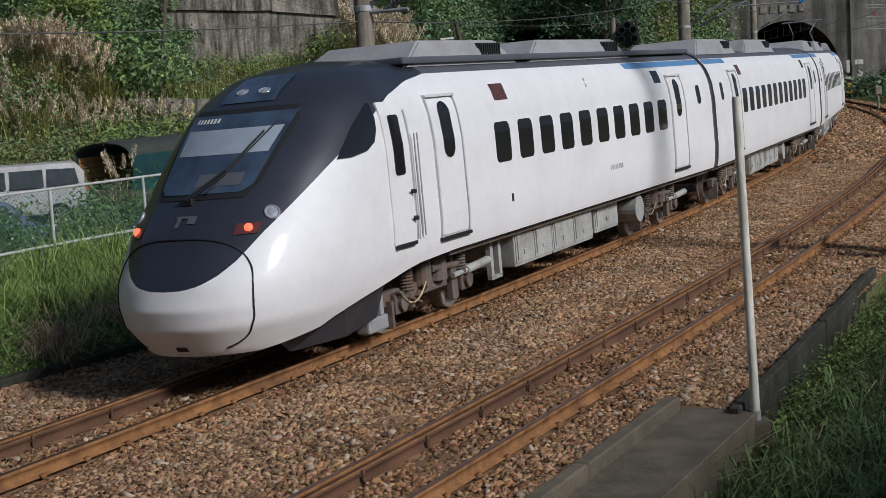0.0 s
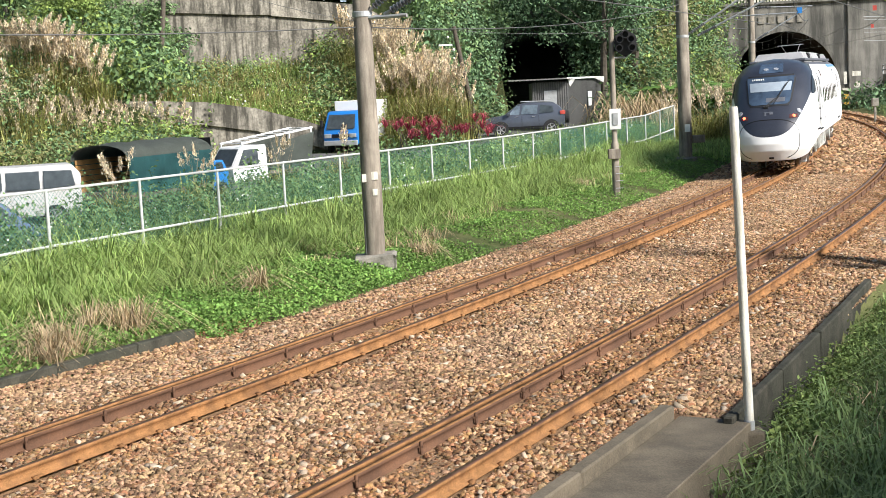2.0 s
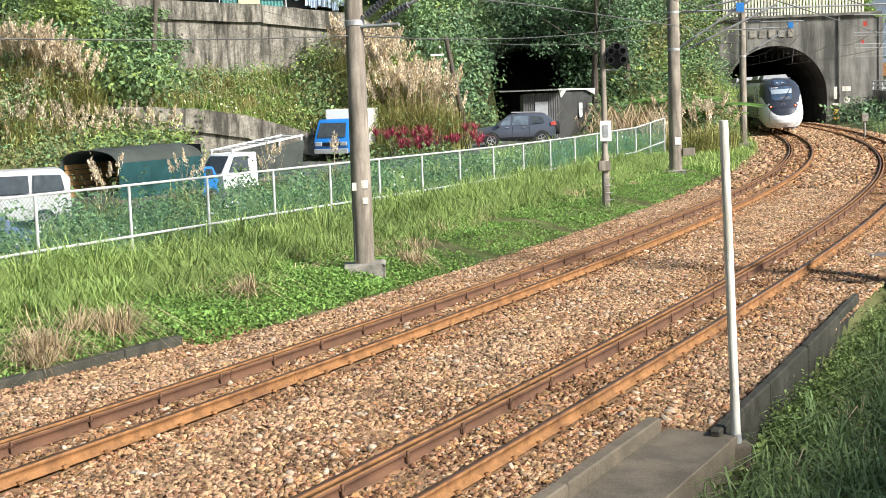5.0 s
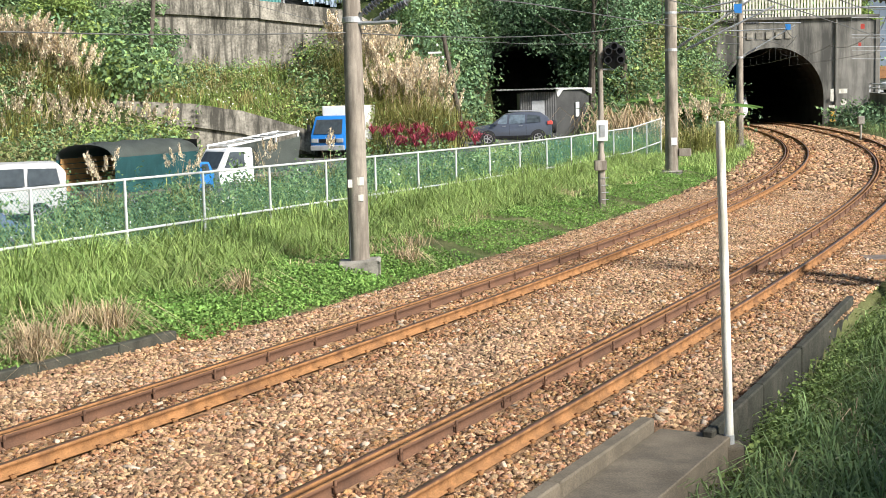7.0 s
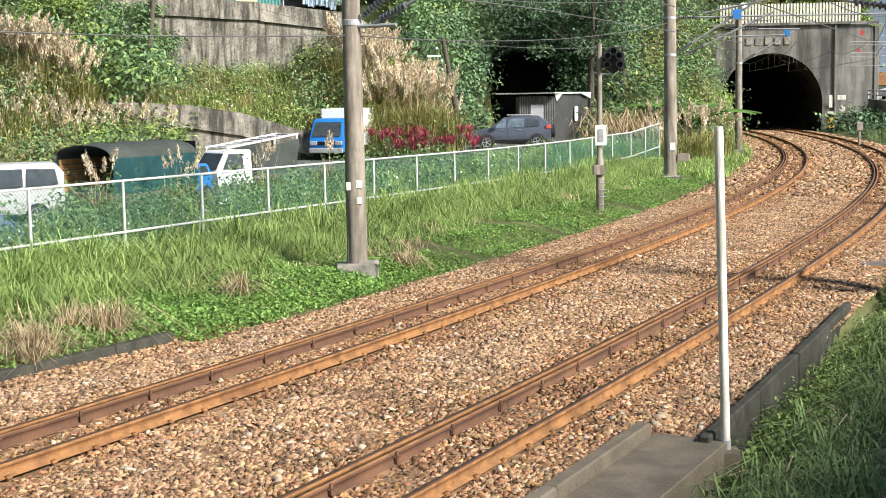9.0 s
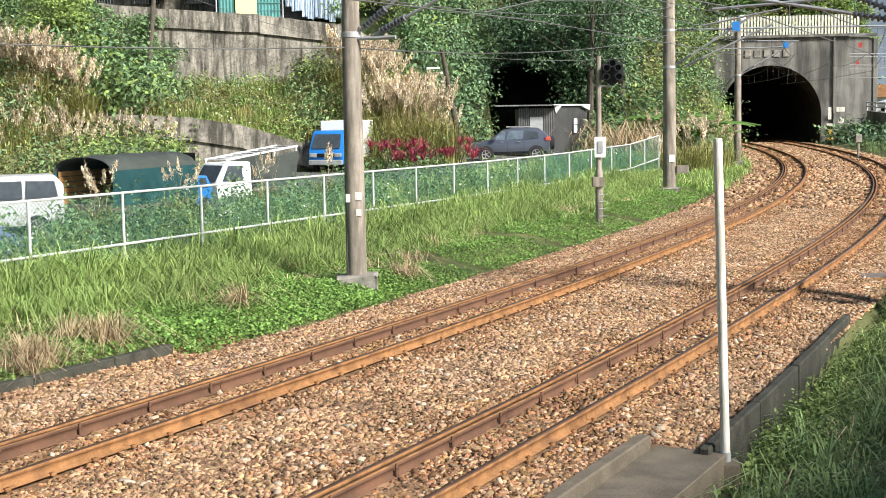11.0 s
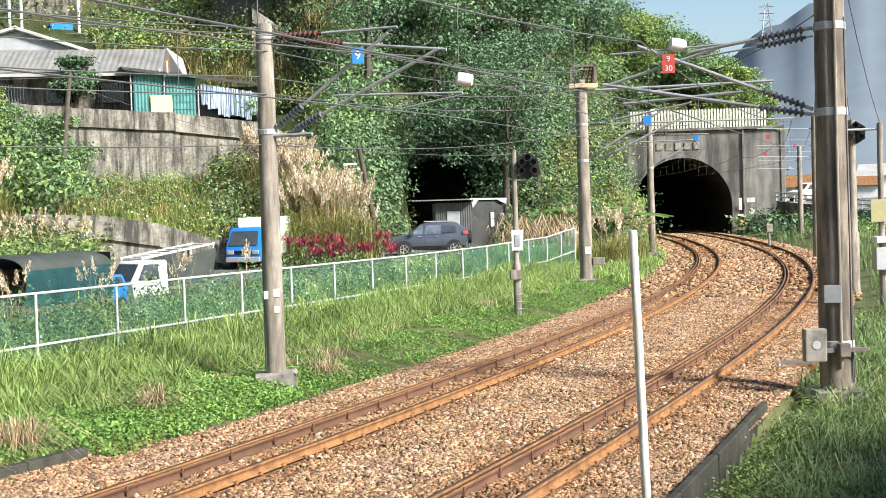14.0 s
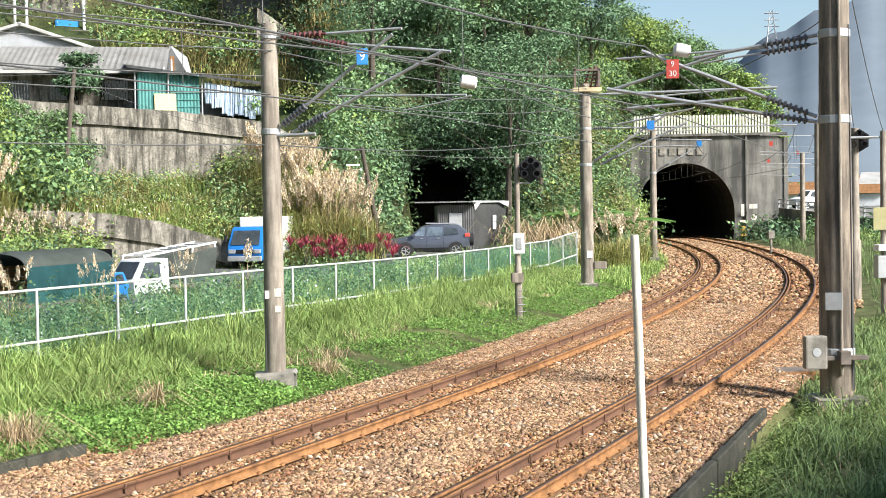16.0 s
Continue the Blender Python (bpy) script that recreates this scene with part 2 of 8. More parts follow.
def sheet(bm, pts):
    """A grid of faces through rows of points."""
    rows = [[bm.verts.new(p) for p in row] for row in pts]
    for a, b in zip(rows, rows[1:]):
        for i in range(len(a) - 1):
            bm.faces.new((a[i], a[i + 1], b[i + 1], b[i]))
    return rows


def raw(name, verts, faces, material, parent=None, label="", category="", kind="", smooth=False):
    """One mesh from arrays: verts (n, 3), faces (m, 3) or (m, 4)."""
    verts, faces = np.asarray(verts, np.float32), np.asarray(faces, np.int32)
    me = bpy.data.meshes.new(name)
    k = faces.shape[1]
    me.vertices.add(len(verts))
    me.vertices.foreach_set("co", verts.ravel())
    me.loops.add(faces.size)
    me.loops.foreach_set("vertex_index", faces.ravel())
    me.polygons.add(len(faces))
    me.polygons.foreach_set("loop_start", np.arange(len(faces), dtype=np.int32) * k)
    me.polygons.foreach_set("loop_total", np.full(len(faces), k, np.int32))
    if smooth:
        me.polygons.foreach_set("use_smooth", np.ones(len(faces), bool))
    me.update()
    me.validate()
    for mm in (material if isinstance(material, (list, tuple)) else [material]):
        me.materials.append(mm)
    ob = new(name, me)
    ob.parent = parent
    return tagged(ob, label, category, "", kind)


rng = np.random.default_rng(7)

# ---- the lie of the land ----
STEP = 0.5
S = np.arange(-40, 420, STEP)
K = -0.00193 - 0.00279 * np.clip((S - 10) / 40, 0, 1) * (S > -12) + 0.00269 * np.clip((S - 60) / 60, 0, 1.3)
TH = np.cumsum(K) * STEP
I0 = int(np.argmin(abs(S)))
TH += 0.49816 - TH[I0]
CX = np.concatenate([[0], np.cumsum((np.sin(TH[1:]) + np.sin(TH[:-1])) / 2 * STEP)])
CY = np.concatenate([[0], np.cumsum((np.cos(TH[1:]) + np.cos(TH[:-1])) / 2 * STEP)])
CX += -8.636 - CX[I0]
CY += 6.139 - CY[I0]
SPACING, HALF = 4.15, 0.5665       # between the tracks; half of the distance between the rails' heads
GRADE = 0.00275


def on_track(s, off=0.0, z=0.0):
    """A place at s metres along the far track and off metres to its right; z above the rails' level."""
    th = np.interp(s, S, TH)
    return np.stack([np.interp(s, S, CX) + np.cos(th) * off, np.interp(s, S, CY) - np.sin(th) * off, -0.05 + GRADE * np.asarray(s, float) + z + 0 * th], -1)


def track_coords(x, y):
    """The nearest s and the offset to the right of it, for arrays."""
    x, y = np.asarray(x, float), np.asarray(y, float)
    best, s0, o0 = np.full(x.shape, 1e18), np.zeros(x.shape), np.zeros(x.shape)
    for i in range(0, 480, 4):
        dx, dy = x - CX[i], y - CY[i]
        d = dx * dx + dy * dy
        k = d < best
        best = np.where(k, d, best)
        along = dx * math.sin(TH[i]) + dy * math.cos(TH[i])
        s0 = np.where(k, S[i] + along, s0)
        o0 = np.where(k, dx * math.cos(TH[i]) - dy * math.sin(TH[i]), o0)
    return s0, o0


def smooth(a, b, x):
    t = np.clip((x - a) / (b - a), 0, 1)
    return t * t * (3 - 2 * t)


FENCE_A, FENCE_B = np.array([-12.21, 16.5]), np.array([8.6, 61.0])     # the fence's line
FENCE_OFF = np.array([[5, 7.6], [20, 8.0], [30, 7.9], [45, 7.4], [55, 6.4], [62, 6.0], [75, 4.6], [200, 4.6]])


def hill_foot(bearing):
    """Distance from the eye at which the hillside begins."""
    return np.interp(bearing, [-180, -60, -25, -16, -10, -5, -2.5, 0, 3, 6, 9, 12, 13, 15], [60, 45, 50, 58, 61, 61.5, 63, 76, 85, 84, 80, 90, 112, 126])


def lane_z(s):
    return 0.35 + 0.6 * smooth(25, 58, s)


def ground_z(x, y):
    s, o = track_coords(x, y)
    rr, bb = np.hypot(x, y), np.degrees(np.arctan2(x, y))
    base = -0.05 + GRADE * np.clip(s, 0, 140)
    z = base - 0.33
    # the grass bank beside the far track, and the lane behind the fence
    bank = base - 0.28 + 0.30 * smooth(-2.6, -4.2, o) + 0.22 * smooth(-4.5, -8, o)
    fo = np.interp(s, FENCE_OFF[:, 0], FENCE_OFF[:, 1])
    lane = lane_z(s)
    lane = lane + (bank - lane) * (1 - smooth(fo + 0.3, fo + 2.5, -o))
    z = np.where(o < -2.6, lane, z)
    # the verge on the camera's side lies lower, past the kerb wall
    verge = base - 0.72 + 0.75 * smooth(20, 40, s) * smooth(6, 11, o) + 0.4 * smooth(20, 28, s)
    z = np.where(o > 6.25, np.minimum(verge, base + 0.6), z)
    # hillside: terraces to the west, a cliff round the old tunnel, a wooded slope over the portal
    foot = hill_foot(bb)
    step = np.interp(bb, [-16, -10, -5], [2.7, 2.2, 0.6])
    f1 = np.minimum(foot, 72)
    terr = np.where(rr < f1 + 0.5, z + step * np.clip((rr - f1) / 0.5, 0, 1),
                    np.where(rr < 74.5, z + step + (4.9 - z - step) * np.clip((rr - f1 - 0.5) / (74.0 - f1), 0, 1),
                             np.interp(rr, [74.5, 78.0, 78.7, 87, 92, 101, 125, 200, 900], [4.9, 5.4, 8.9, 9.0, 13.0, 16.5, 40, 85, 60])))
    d = rr - foot
    cliff = z + np.interp(d, [0, 1.5, 5, 20, 60, 130, 900], [0, 5, 8.5, 17, 36, 52, 60])
    right = z + np.interp(d, [0, 4, 20, 50, 120, 900], [0, 1.6, 8, 19, 26, 20])
    steep = smooth(-2.8, 0.2, bb)
    h = terr * (1 - steep) + cliff * steep
    h = h + (right - h) * smooth(5.5, 9.0, bb)
    h = z + (h - z) * np.where(s > 95, smooth(-3.2, -6.5, o), 1.0)
    z = np.where((d > 0) & (bb > -150) & (bb < 15), np.maximum(h, z), z)
    cap = 9.3 + np.interp(s - 126, [0, 25, 70, 200], [0, 6.5, 13, 15])
    over = (s > 126.2) & (o > -9)
    return np.where(over & (bb < 60), z + (np.maximum(cap, z) - z) * smooth(14.5, 7.5, o), z)


# one sheet of ground, out to the horizon
_b = np.radians(np.unique(np.concatenate([np.arange(-180, -30, 6), np.arange(-30, 32, 0.3), np.arange(32, 181, 6), [180]])))
_r = np.concatenate([[0.0, 0.5, 2, 4, 6], np.geomspace(8, 200, 210), np.geomspace(210, 4000, 40)])
_B, _R = np.meshgrid(_b, _r)
_X, _Y = np.sin(_B) * _R, np.cos(_B) * _R
_Z = ground_z(_X, _Y)
_sn = np.sin(_X * 1.7 + 1.3 * np.sin(_Y * 0.9)) * np.sin(_Y * 1.3 + 0.7 * np.sin(_X * 1.1))
_s, _o = track_coords(_X, _Y)
_Z = _Z + 0.05 * _sn * (1 - smooth(-3.4, -2.4, _o) * (1 - smooth(6.4, 7.5, _o)))
_n, _m = len(_r), len(_b)
_i = (np.arange(_n - 1)[:, None] * _m + np.arange(_m - 1)[None]).ravel()
_fx, _fy = (_X.ravel()[_i] + _X.ravel()[_i + _m + 1]) / 2, (_Y.ravel()[_i] + _Y.ravel()[_i + _m + 1]) / 2
_fs, _fo = track_coords(_fx, _fy)
_fr, _fb = np.hypot(_fx, _fy), np.degrees(np.arctan2(_fx, _fy))
# openings in the sheet for the two tunnels
_keep = ~(((_fs > 123.5) & (_fs < 131) & (_fo > -2.5) & (_fo < 7.8)) | ((_fb > 1.5) & (_fb < 5.25) & (_fr > 83.5) & (_fr < 90.5) & (_Z.ravel()[_i] < 6.8)))
_i, _fs, _fo, _fr, _fb = _i[_keep], _fs[_keep], _fo[_keep], _fr[_keep], _fb[_keep]
ground = raw("ground", np.stack([_X, _Y, _Z], -1).reshape(-1, 3), np.stack([_i, _i + 1, _i + _m + 1, _i + _m], -1), [M["soil"], M["hill"], M["asphalt"]],
             label="weedy ground of grass bank, lane and wooded hillside", category="ground", kind="structure", smooth=True)
_idx = np.where((_fr > hill_foot(_fb)) | (_fr > 140), 1, 0)
_lane = (-_fo > np.interp(_fs, FENCE_OFF[:, 0], FENCE_OFF[:, 1]) + 2.5) & (_fr <= np.minimum(hill_foot(_fb), 90) - 1.2)
ground.data.polygons.foreach_set("material_index", np.where(_lane, 2, _idx).astype(np.int32))

# the stone bed under both tracks
_s = np.arange(-14, 176, 0.5)
_offs = np.array([-2.75, -2.3, -1.5, -0.6, 0.6, 1.6, 2.1, 2.6, 3.5, 4.7, 5.6, 6.2])
_lift = np.array([-0.30, -0.20, -0.17, -0.17, -0.15, -0.16, -0.17, -0.18, -0.19, -0.16, -0.19, -0.24])
_pts = np.concatenate([on_track(_s, o, z)[:, None] for o, z in zip(_offs, _lift)], 1)
_m = len(_offs)
_i = (np.arange(len(_s) - 1)[:, None] * _m + np.arange(_m - 1)[None]).ravel()
bed = raw("track_bed", _pts.reshape(-1, 3), np.stack([_i, _i + 1, _i + _m + 1, _i + _m], -1), M["bed"],
          label="rust-brown ballast bed under two railway tracks", category="track bed", kind="structure", smooth=True)


def bed_z(off):
    return np.interp(off, _offs, _lift)


# rails: (offset, height of the running top)
RAILS = [(-HALF, 0.0), (HALF, 0.034), (SPACING - HALF, -0.04), (SPACING + HALF, 0.025)]
PROFILE = [(-0.033, 0), (0.033, 0), (0.033, -0.035), (0.010, -0.048), (0.010, -0.118), (0.065, -0.135), (0.065, -0.148), (-0.065, -0.148), (-0.065, -0.135), (-0.010, -0.118), (-0.010, -0.048), (-0.033, -0.035)]


def rail(off, top, shiny):
    top_ob = empty("rail", None, "rusty steel running rail on sleepers", "rail", "rails of the two tracks")
    for s0 in (-12, 13, 38, 63, 88, 113, 138):
        rail_length(top_ob, s0, s0 + 24.99, off, top, shiny)
    return top_ob


def rail_length(parent, s0, s1, off, top, shiny):
    s = np.linspace(s0, s1, 26)
    rows = [on_track(s, off + u, top + w) for u, w in PROFILE]
    v = np.stack(rows, 1).reshape(-1, 3)
    k = len(PROFILE)
    f = [(i * k + j, i * k + (j + 1) % k, (i + 1) * k + (j + 1) % k, (i + 1) * k + j) for i in range(len(s) - 1) for j in range(k)]
    # check rails: shade-darkened sides under a lighter rust top
    ob = raw("rail_length", v, f, [M["rust_shaded"], M["rust"]] if shiny is M["rust_shaded"] else [M["rust"], shiny], parent)
    ob.data.polygons.foreach_set("material_index", [1 if i % k == 0 else 0 for i in range(len(f))])
    return ob


for o, top in RAILS:
    rail(o, top, M["rail_top"])
# check rails inside the inner rail of each curve, held by brackets
CHECK = [(-HALF + 0.125, -0.012), (SPACING - HALF + 0.125, -0.052)]
for o, top in CHECK:
    tagged(rail(o, top, M["rust_shaded"]), "rusty check rail beside the running rail, sides darkened for shade")
v, f = [], []
for o, top in CHECK:
    for s_ in np.arange(5.3, 90, 1.24):
        for u0, u1, w0, w1, ds in ((0.036, 0.058, -0.15, 0.006, 0.016), (-0.10, 0.058, -0.06, -0.04, 0.016)):
            c = [on_track(s_ + e * ds, o + u, top + w) for w in (w0, w1) for u, e in ((u0, -1), (u1, -1), (u1, 1), (u0, 1))]
            n0 = len(v)
            v += [list(q) for q in c]
            f += [[n0 + i for i in q] for q in ((4, 5, 6, 7), (0, 1, 5, 4), (1, 2, 6, 5), (2, 3, 7, 6), (3, 0, 4, 7))]
raw("check_rail_brackets", v, f, M["rust_shaded"], None, "rusty upright brackets along the check rails", "rail bracket", "stuff")


# ---- sleepers and loose stone ----
sleepers = empty("sleepers", None, "rust-stained concrete sleepers half buried in ballast", "sleepers", kind="structure")
bm = bmesh.new()
box(bm, -0.11, 0.11, -1.0, 1.0, -0.14, 0.0, 0.015)
_first = part("sleeper", bm, M["sleeper"], sleepers)
_mesh = _first.data
bpy.data.objects.remove(_first)
for off, zt in ((0.0, -0.05), (SPACING, -0.08)):
    for k in range(150):
        s_ = 5.0 + k * 0.62 + random.uniform(-0.03, 0.03)
        p = on_track(s_, off, zt - 0.10)
        th = float(np.interp(s_, S, TH))
        ob = new("sleeper", _mesh)
        ob.parent = sleepers
        ob.matrix_basis = Matrix.Translation(p) @ Matrix.Rotation(math.pi / 2 - th + random.uniform(-0.02, 0.02), 4, "Z") @ Matrix.Rotation(random.uniform(-0.01, 0.01), 4, "Y")
# rail clips
v, f = [], []
for o, top in RAILS:
    for k in range(150):
        s_ = 5.0 + k * 0.62
        for sd in (-1, 1):
            for (u0, u1, w0, w1, ds) in ((0.05, 0.10, -0.147, -0.118, 0.03),):
                c = [on_track(s_ + e * ds, o + sd * u, top + w) for w in (w0, w1) for u, e in ((u0, -1), (u1, -1), (u1, 1), (u0, 1))]
                n0 = len(v)
                v += [list(q) for q in c]
                f += [[n0 + i for i in q] for q in ((4, 5, 6, 7), (0, 1, 5, 4), (1, 2, 6, 5), (2, 3, 7, 6), (3, 0, 4, 7))]
raw("rail_clips", v, f, M["rust"], None, "rusty rail clips along the sleepers", "rail clip", "stuff")


def stones(name, n, s0, s1, o0, o1, size, label, material, near=1.0):
    """Broken stone strewn over the bed: one mesh of small blocks."""
    u = rng.random(n)
    s = s0 + (s1 - s0) * u ** near
    o = o0 + (o1 - o0) * rng.random(n)
    k = (np.min([abs(o - q) for q, _ in RAILS + CHECK], 0) > 0.10) & ~((o > 5.5) & (s < 12.6))
    k &= (rng.random(n) < 0.8) | ((abs(o) > 0.5) & (abs(o - SPACING) > 0.5))
    s, o = s[k], o[k]
    n = len(s)
    p = on_track(s, o, 0.0)
    sz = size * (0.55 + 0.9 * rng.random(n) ** 1.5)
    p[:, 2] += bed_z(o) + sz * 0.22 + 0.02 * np.sin(s * 2.1) * np.sin(o * 2.7)
    if o0 < -3:
        p[:, 2] = np.maximum(p[:, 2], ground_z(p[:, 0], p[:, 1]) + sz * 0.2)
    cube = np.array([[x, y, z] for z in (-1, 1) for x, y in ((-1, -1), (1, -1), (1, 1), (-1, 1))], float) * 0.5
    v = cube[None] * (1 + 1.0 * (rng.random((n, 8, 3)) - 0.5))
    v[:, 4:, :2] *= 0.85
    v *= np.stack([1.2 + 0.8 * rng.random(n), 0.75 + 0.35 * rng.random(n), 0.45 + 0.25 * rng.random(n)], -1)[:, None]
    a, b, c = rng.random(n) * math.tau, (rng.random(n) - 0.5) * 1.3, (rng.random(n) - 0.5) * 1.3
    ca, sa, cb, sb, cc, sc = np.cos(a), np.sin(a), np.cos(b), np.sin(b), np.cos(c), np.sin(c)
    R = np.stack([np.stack([ca * cb, ca * sb * sc - sa * cc, ca * sb * cc + sa * sc], -1), np.stack([sa * cb, sa * sb * sc + ca * cc, sa * sb * cc - ca * sc], -1), np.stack([-sb, cb * sc, cb * cc], -1)], -2)
    v = np.einsum("nij,nkj->nki", R, v) * sz[:, None, None] + p[:, None]
    q = np.array([(4, 5, 6, 7), (0, 1, 5, 4), (1, 2, 6, 5), (2, 3, 7, 6), (3, 0, 4, 7)])
    f = (np.arange(n)[:, None, None] * 8 + q[None]).reshape(-1, 4)
    ob = raw(name, v.reshape(-1, 3), f, [material, M["ballast_rusty"]], None, label, "ballast", "stuff")
    # rust from the wheels gathers round the rails
    near_rail = np.exp(-(np.minimum(abs(o), abs(o - SPACING)) / 1.15) ** 4)
    rusty = (rng.random(n) < 0.12 + 0.62 * near_rail + 0.15 * np.sin(s * 0.7) * np.sin(o * 1.9 + s * 0.23)) & (material is M["ballast"])
    ob.data.polygons.foreach_set("material_index", np.repeat(rusty, len(q)).astype(np.int32))
    return ob


stones("ballast_stones", 215000, 5.5, 48, -2.7, 6.2, 0.037, "rust-stained broken ballast stones", M["ballast"], 1.25)
stones("ballast_stones_far", 22000, 46, 124, -2.7, 6.4, 0.10, "rust-stained broken ballast stones", M["ballast"], 1.3)
stones("kerbside_stones", 8500, 6, 17, -3.3, -2.4, 0.038, "pale tan stones beside the low kerb", M["ballast"], 1.0)
stones("pale_stones", 3500, 6, 60, -2.7, 6.2, 0.05, "scattered pale grey stones in the ballast", M["pale_stone"], 1.2)

# ---- the train ----
# body shape, a: metres back from the nose, z: height over the rails, y: to the side
def half_width(z):
    return np.interp(z, [0.2, 0.45, 0.8, 1.15, 1.5, 2.6, 3.0, 3.3, 3.5, 3.62, 3.72, 3.79, 3.84], [0.85, 1.12, 1.32, 1.41, 1.44, 1.43, 1.38, 1.28, 1.14, 1.00, 0.78, 0.50, 0.0])


def front_at(z):
    return np.interp(z, [0.2, 0.45, 0.76, 1.0, 1.29, 1.79, 2.27, 2.8, 3.2, 3.45, 3.65, 3.78, 3.84], [0.55, 0.28, 0.06, 0.02, 0.10, 0.42, 0.92, 1.47, 1.92, 2.28, 2.72, 3.25, 3.8])


def corner_depth(z):
    return np.interp(z, [0.2, 1.0, 2.0, 3.0, 3.5, 3.84], [1.5, 1.7, 1.7, 1.5, 1.2, 0.6])


PLAN = 2.3


def nose_a(z, y):
    """How far back the nose's skin lies at height z and side y."""
    w = np.maximum(half_width(z), 1e-3)
    u = np.clip(np.abs(y) / w, 0, 1)
    return front_at(z) + corner_depth(z) * (1 - (1 - u ** PLAN) ** (1 / PLAN))


NOSE_END = 5.0


def mask_z(c):
    return np.interp(c, [0, 0.05, 0.1, 0.15, 0.2, 0.25, 0.3, 0.4, 0.52, 0.64, 0.8, 1.0], [1.23, 1.24, 1.28, 1.37, 1.52, 1.74, 1.98, 2.45, 2.95, 3.28, 3.46, 3.55])


def skirt_z(c):
    return np.interp(c, [0, 0.3, 0.55, 0.7, 0.85, 1.0], [0.42, 0.42, 0.55, 0.78, 0.98, 1.02])


def nose_point(z, c):
    """c: 0 at the middle of the front, 0.6 where the side begins, 1 at the back of the nose."""
    w = half_width(z)
    phi = np.minimum(c / 0.6, 1) * math.pi / 2
    y = w * np.sin(phi) ** (2 / PLAN)
    a = front_at(z) + corner_depth(z) * (1 - np.cos(phi) ** (2 / PLAN))
    t = np.clip((c - 0.6) / 0.4, 0, 1)
    return a + (NOSE_END - a) * t, y


def nose_shell(upper):
    c = np.concatenate([np.linspace(0, 0.6, 28), np.linspace(0.6, 1, 10)[1:]])
    rows = []
    for u in np.linspace(0, 1, 30):
        if upper:
            lo, hi = mask_z(c), np.full_like(c, 3.84)
            z = lo + (hi - lo) * (1 - (1 - u) ** 1.5)
        else:
            lo, hi = skirt_z(c), mask_z(c)
            z = lo + (hi - lo) * u
        a, y = nose_point(z, c)
        right = np.stack([-a, y, z], -1)
        left = np.stack([-a, -y, z], -1)[1:][::-1]
        rows.append(np.concatenate([left, right]))
    v = np.array(rows)
    n, m = v.shape[:2]
    i = (np.arange(n - 1)[:, None] * m + np.arange(m - 1)[None]).ravel()
    return v.reshape(-1, 3), np.stack([i, i + 1, i + m + 1, i + m], -1)


def body_strip(a0, a1, z0, z1, n=10, both=True):
    """The extruded side or roof between two heights."""
    z = np.linspace(z0, z1, n)
    y = half_width(z)
    sec = np.stack([y, z], -1)
    if both:
        sec = np.concatenate([sec, np.stack([-y, z], -1)[::-1]]) if z1 > 3.8 else sec
    aa = np.linspace(a0, a1, 12)
    out = []
    for sgn in ((1,) if z1 > 3.8 else (1, -1)):
        v = np.array([[(-a, sgn * p[0], p[1]) for p in sec] for a in aa])
        m = v.shape[1]
        i = (np.arange(len(aa) - 1)[:, None] * m + np.arange(m - 1)[None]).ravel()
        f = np.stack([i, i + 1, i + m + 1, i + m], -1)
        out.append((v.reshape(-1, 3), f))
    v = np.concatenate([o[0] for o in out])
    f = np.concatenate([o[1] + k * len(out[0][0]) for k, o in enumerate(out)])
    return v, f


def rounded(w, h, r, n=5):
    """The outline of a rounded rectangle, centred."""
    pts = []
    for cx, cy, a in ((w / 2 - r, h / 2 - r, 0), (-w / 2 + r, h / 2 - r, 90), (-w / 2 + r, -h / 2 + r, 180), (w / 2 - r, -h / 2 + r, 270)):
        pts += [(cx + r * math.cos(radians(a + 90 * k / n)), cy + r * math.sin(radians(a + 90 * k / n))) for k in range(n + 1)]
    return pts


def side_plate(name, a, z, w, h, r, sgn, material, parent, proud=0.006, label=""):
    """A plate with rounded corners that follows the car's side, a little proud of it."""
    bm = bmesh.new()
    zs = sorted({round(q, 5) for q in np.linspace(-h / 2, h / 2, max(3, int(h / 0.16) + 2))} | {round(e * (h / 2 - r * (1 - math.sin(radians(t)))), 5) for t in (0, 30, 60) for e in (1, -1)})
    rows, inner = [], []
    for q in zs:
        e = max(0.0, abs(q) - (h / 2 - r))
        hw = w / 2 - r + math.sqrt(max(0.0, r * r - e * e))
        y = float(half_width(z + q))
        rows.append([(-(a - hw), sgn * (y + proud), z + q), (-(a + hw), sgn * (y + proud), z + q)])
    vs = sheet(bm, rows)
    rim = [v[0] for v in vs] + [v[1] for v in vs[::-1]]
    back = [bm.verts.new((v.co.x, v.co.y - sgn * (proud + 0.02), v.co.z)) for v in rim]
    for k in range(len(rim)):
        bm.faces.new((rim[k - 1], rim[k], back[k], back[k - 1]))
    bmesh.ops.recalc_face_normals(bm, faces=bm.faces)
    return part(name, bm, material, parent, label)


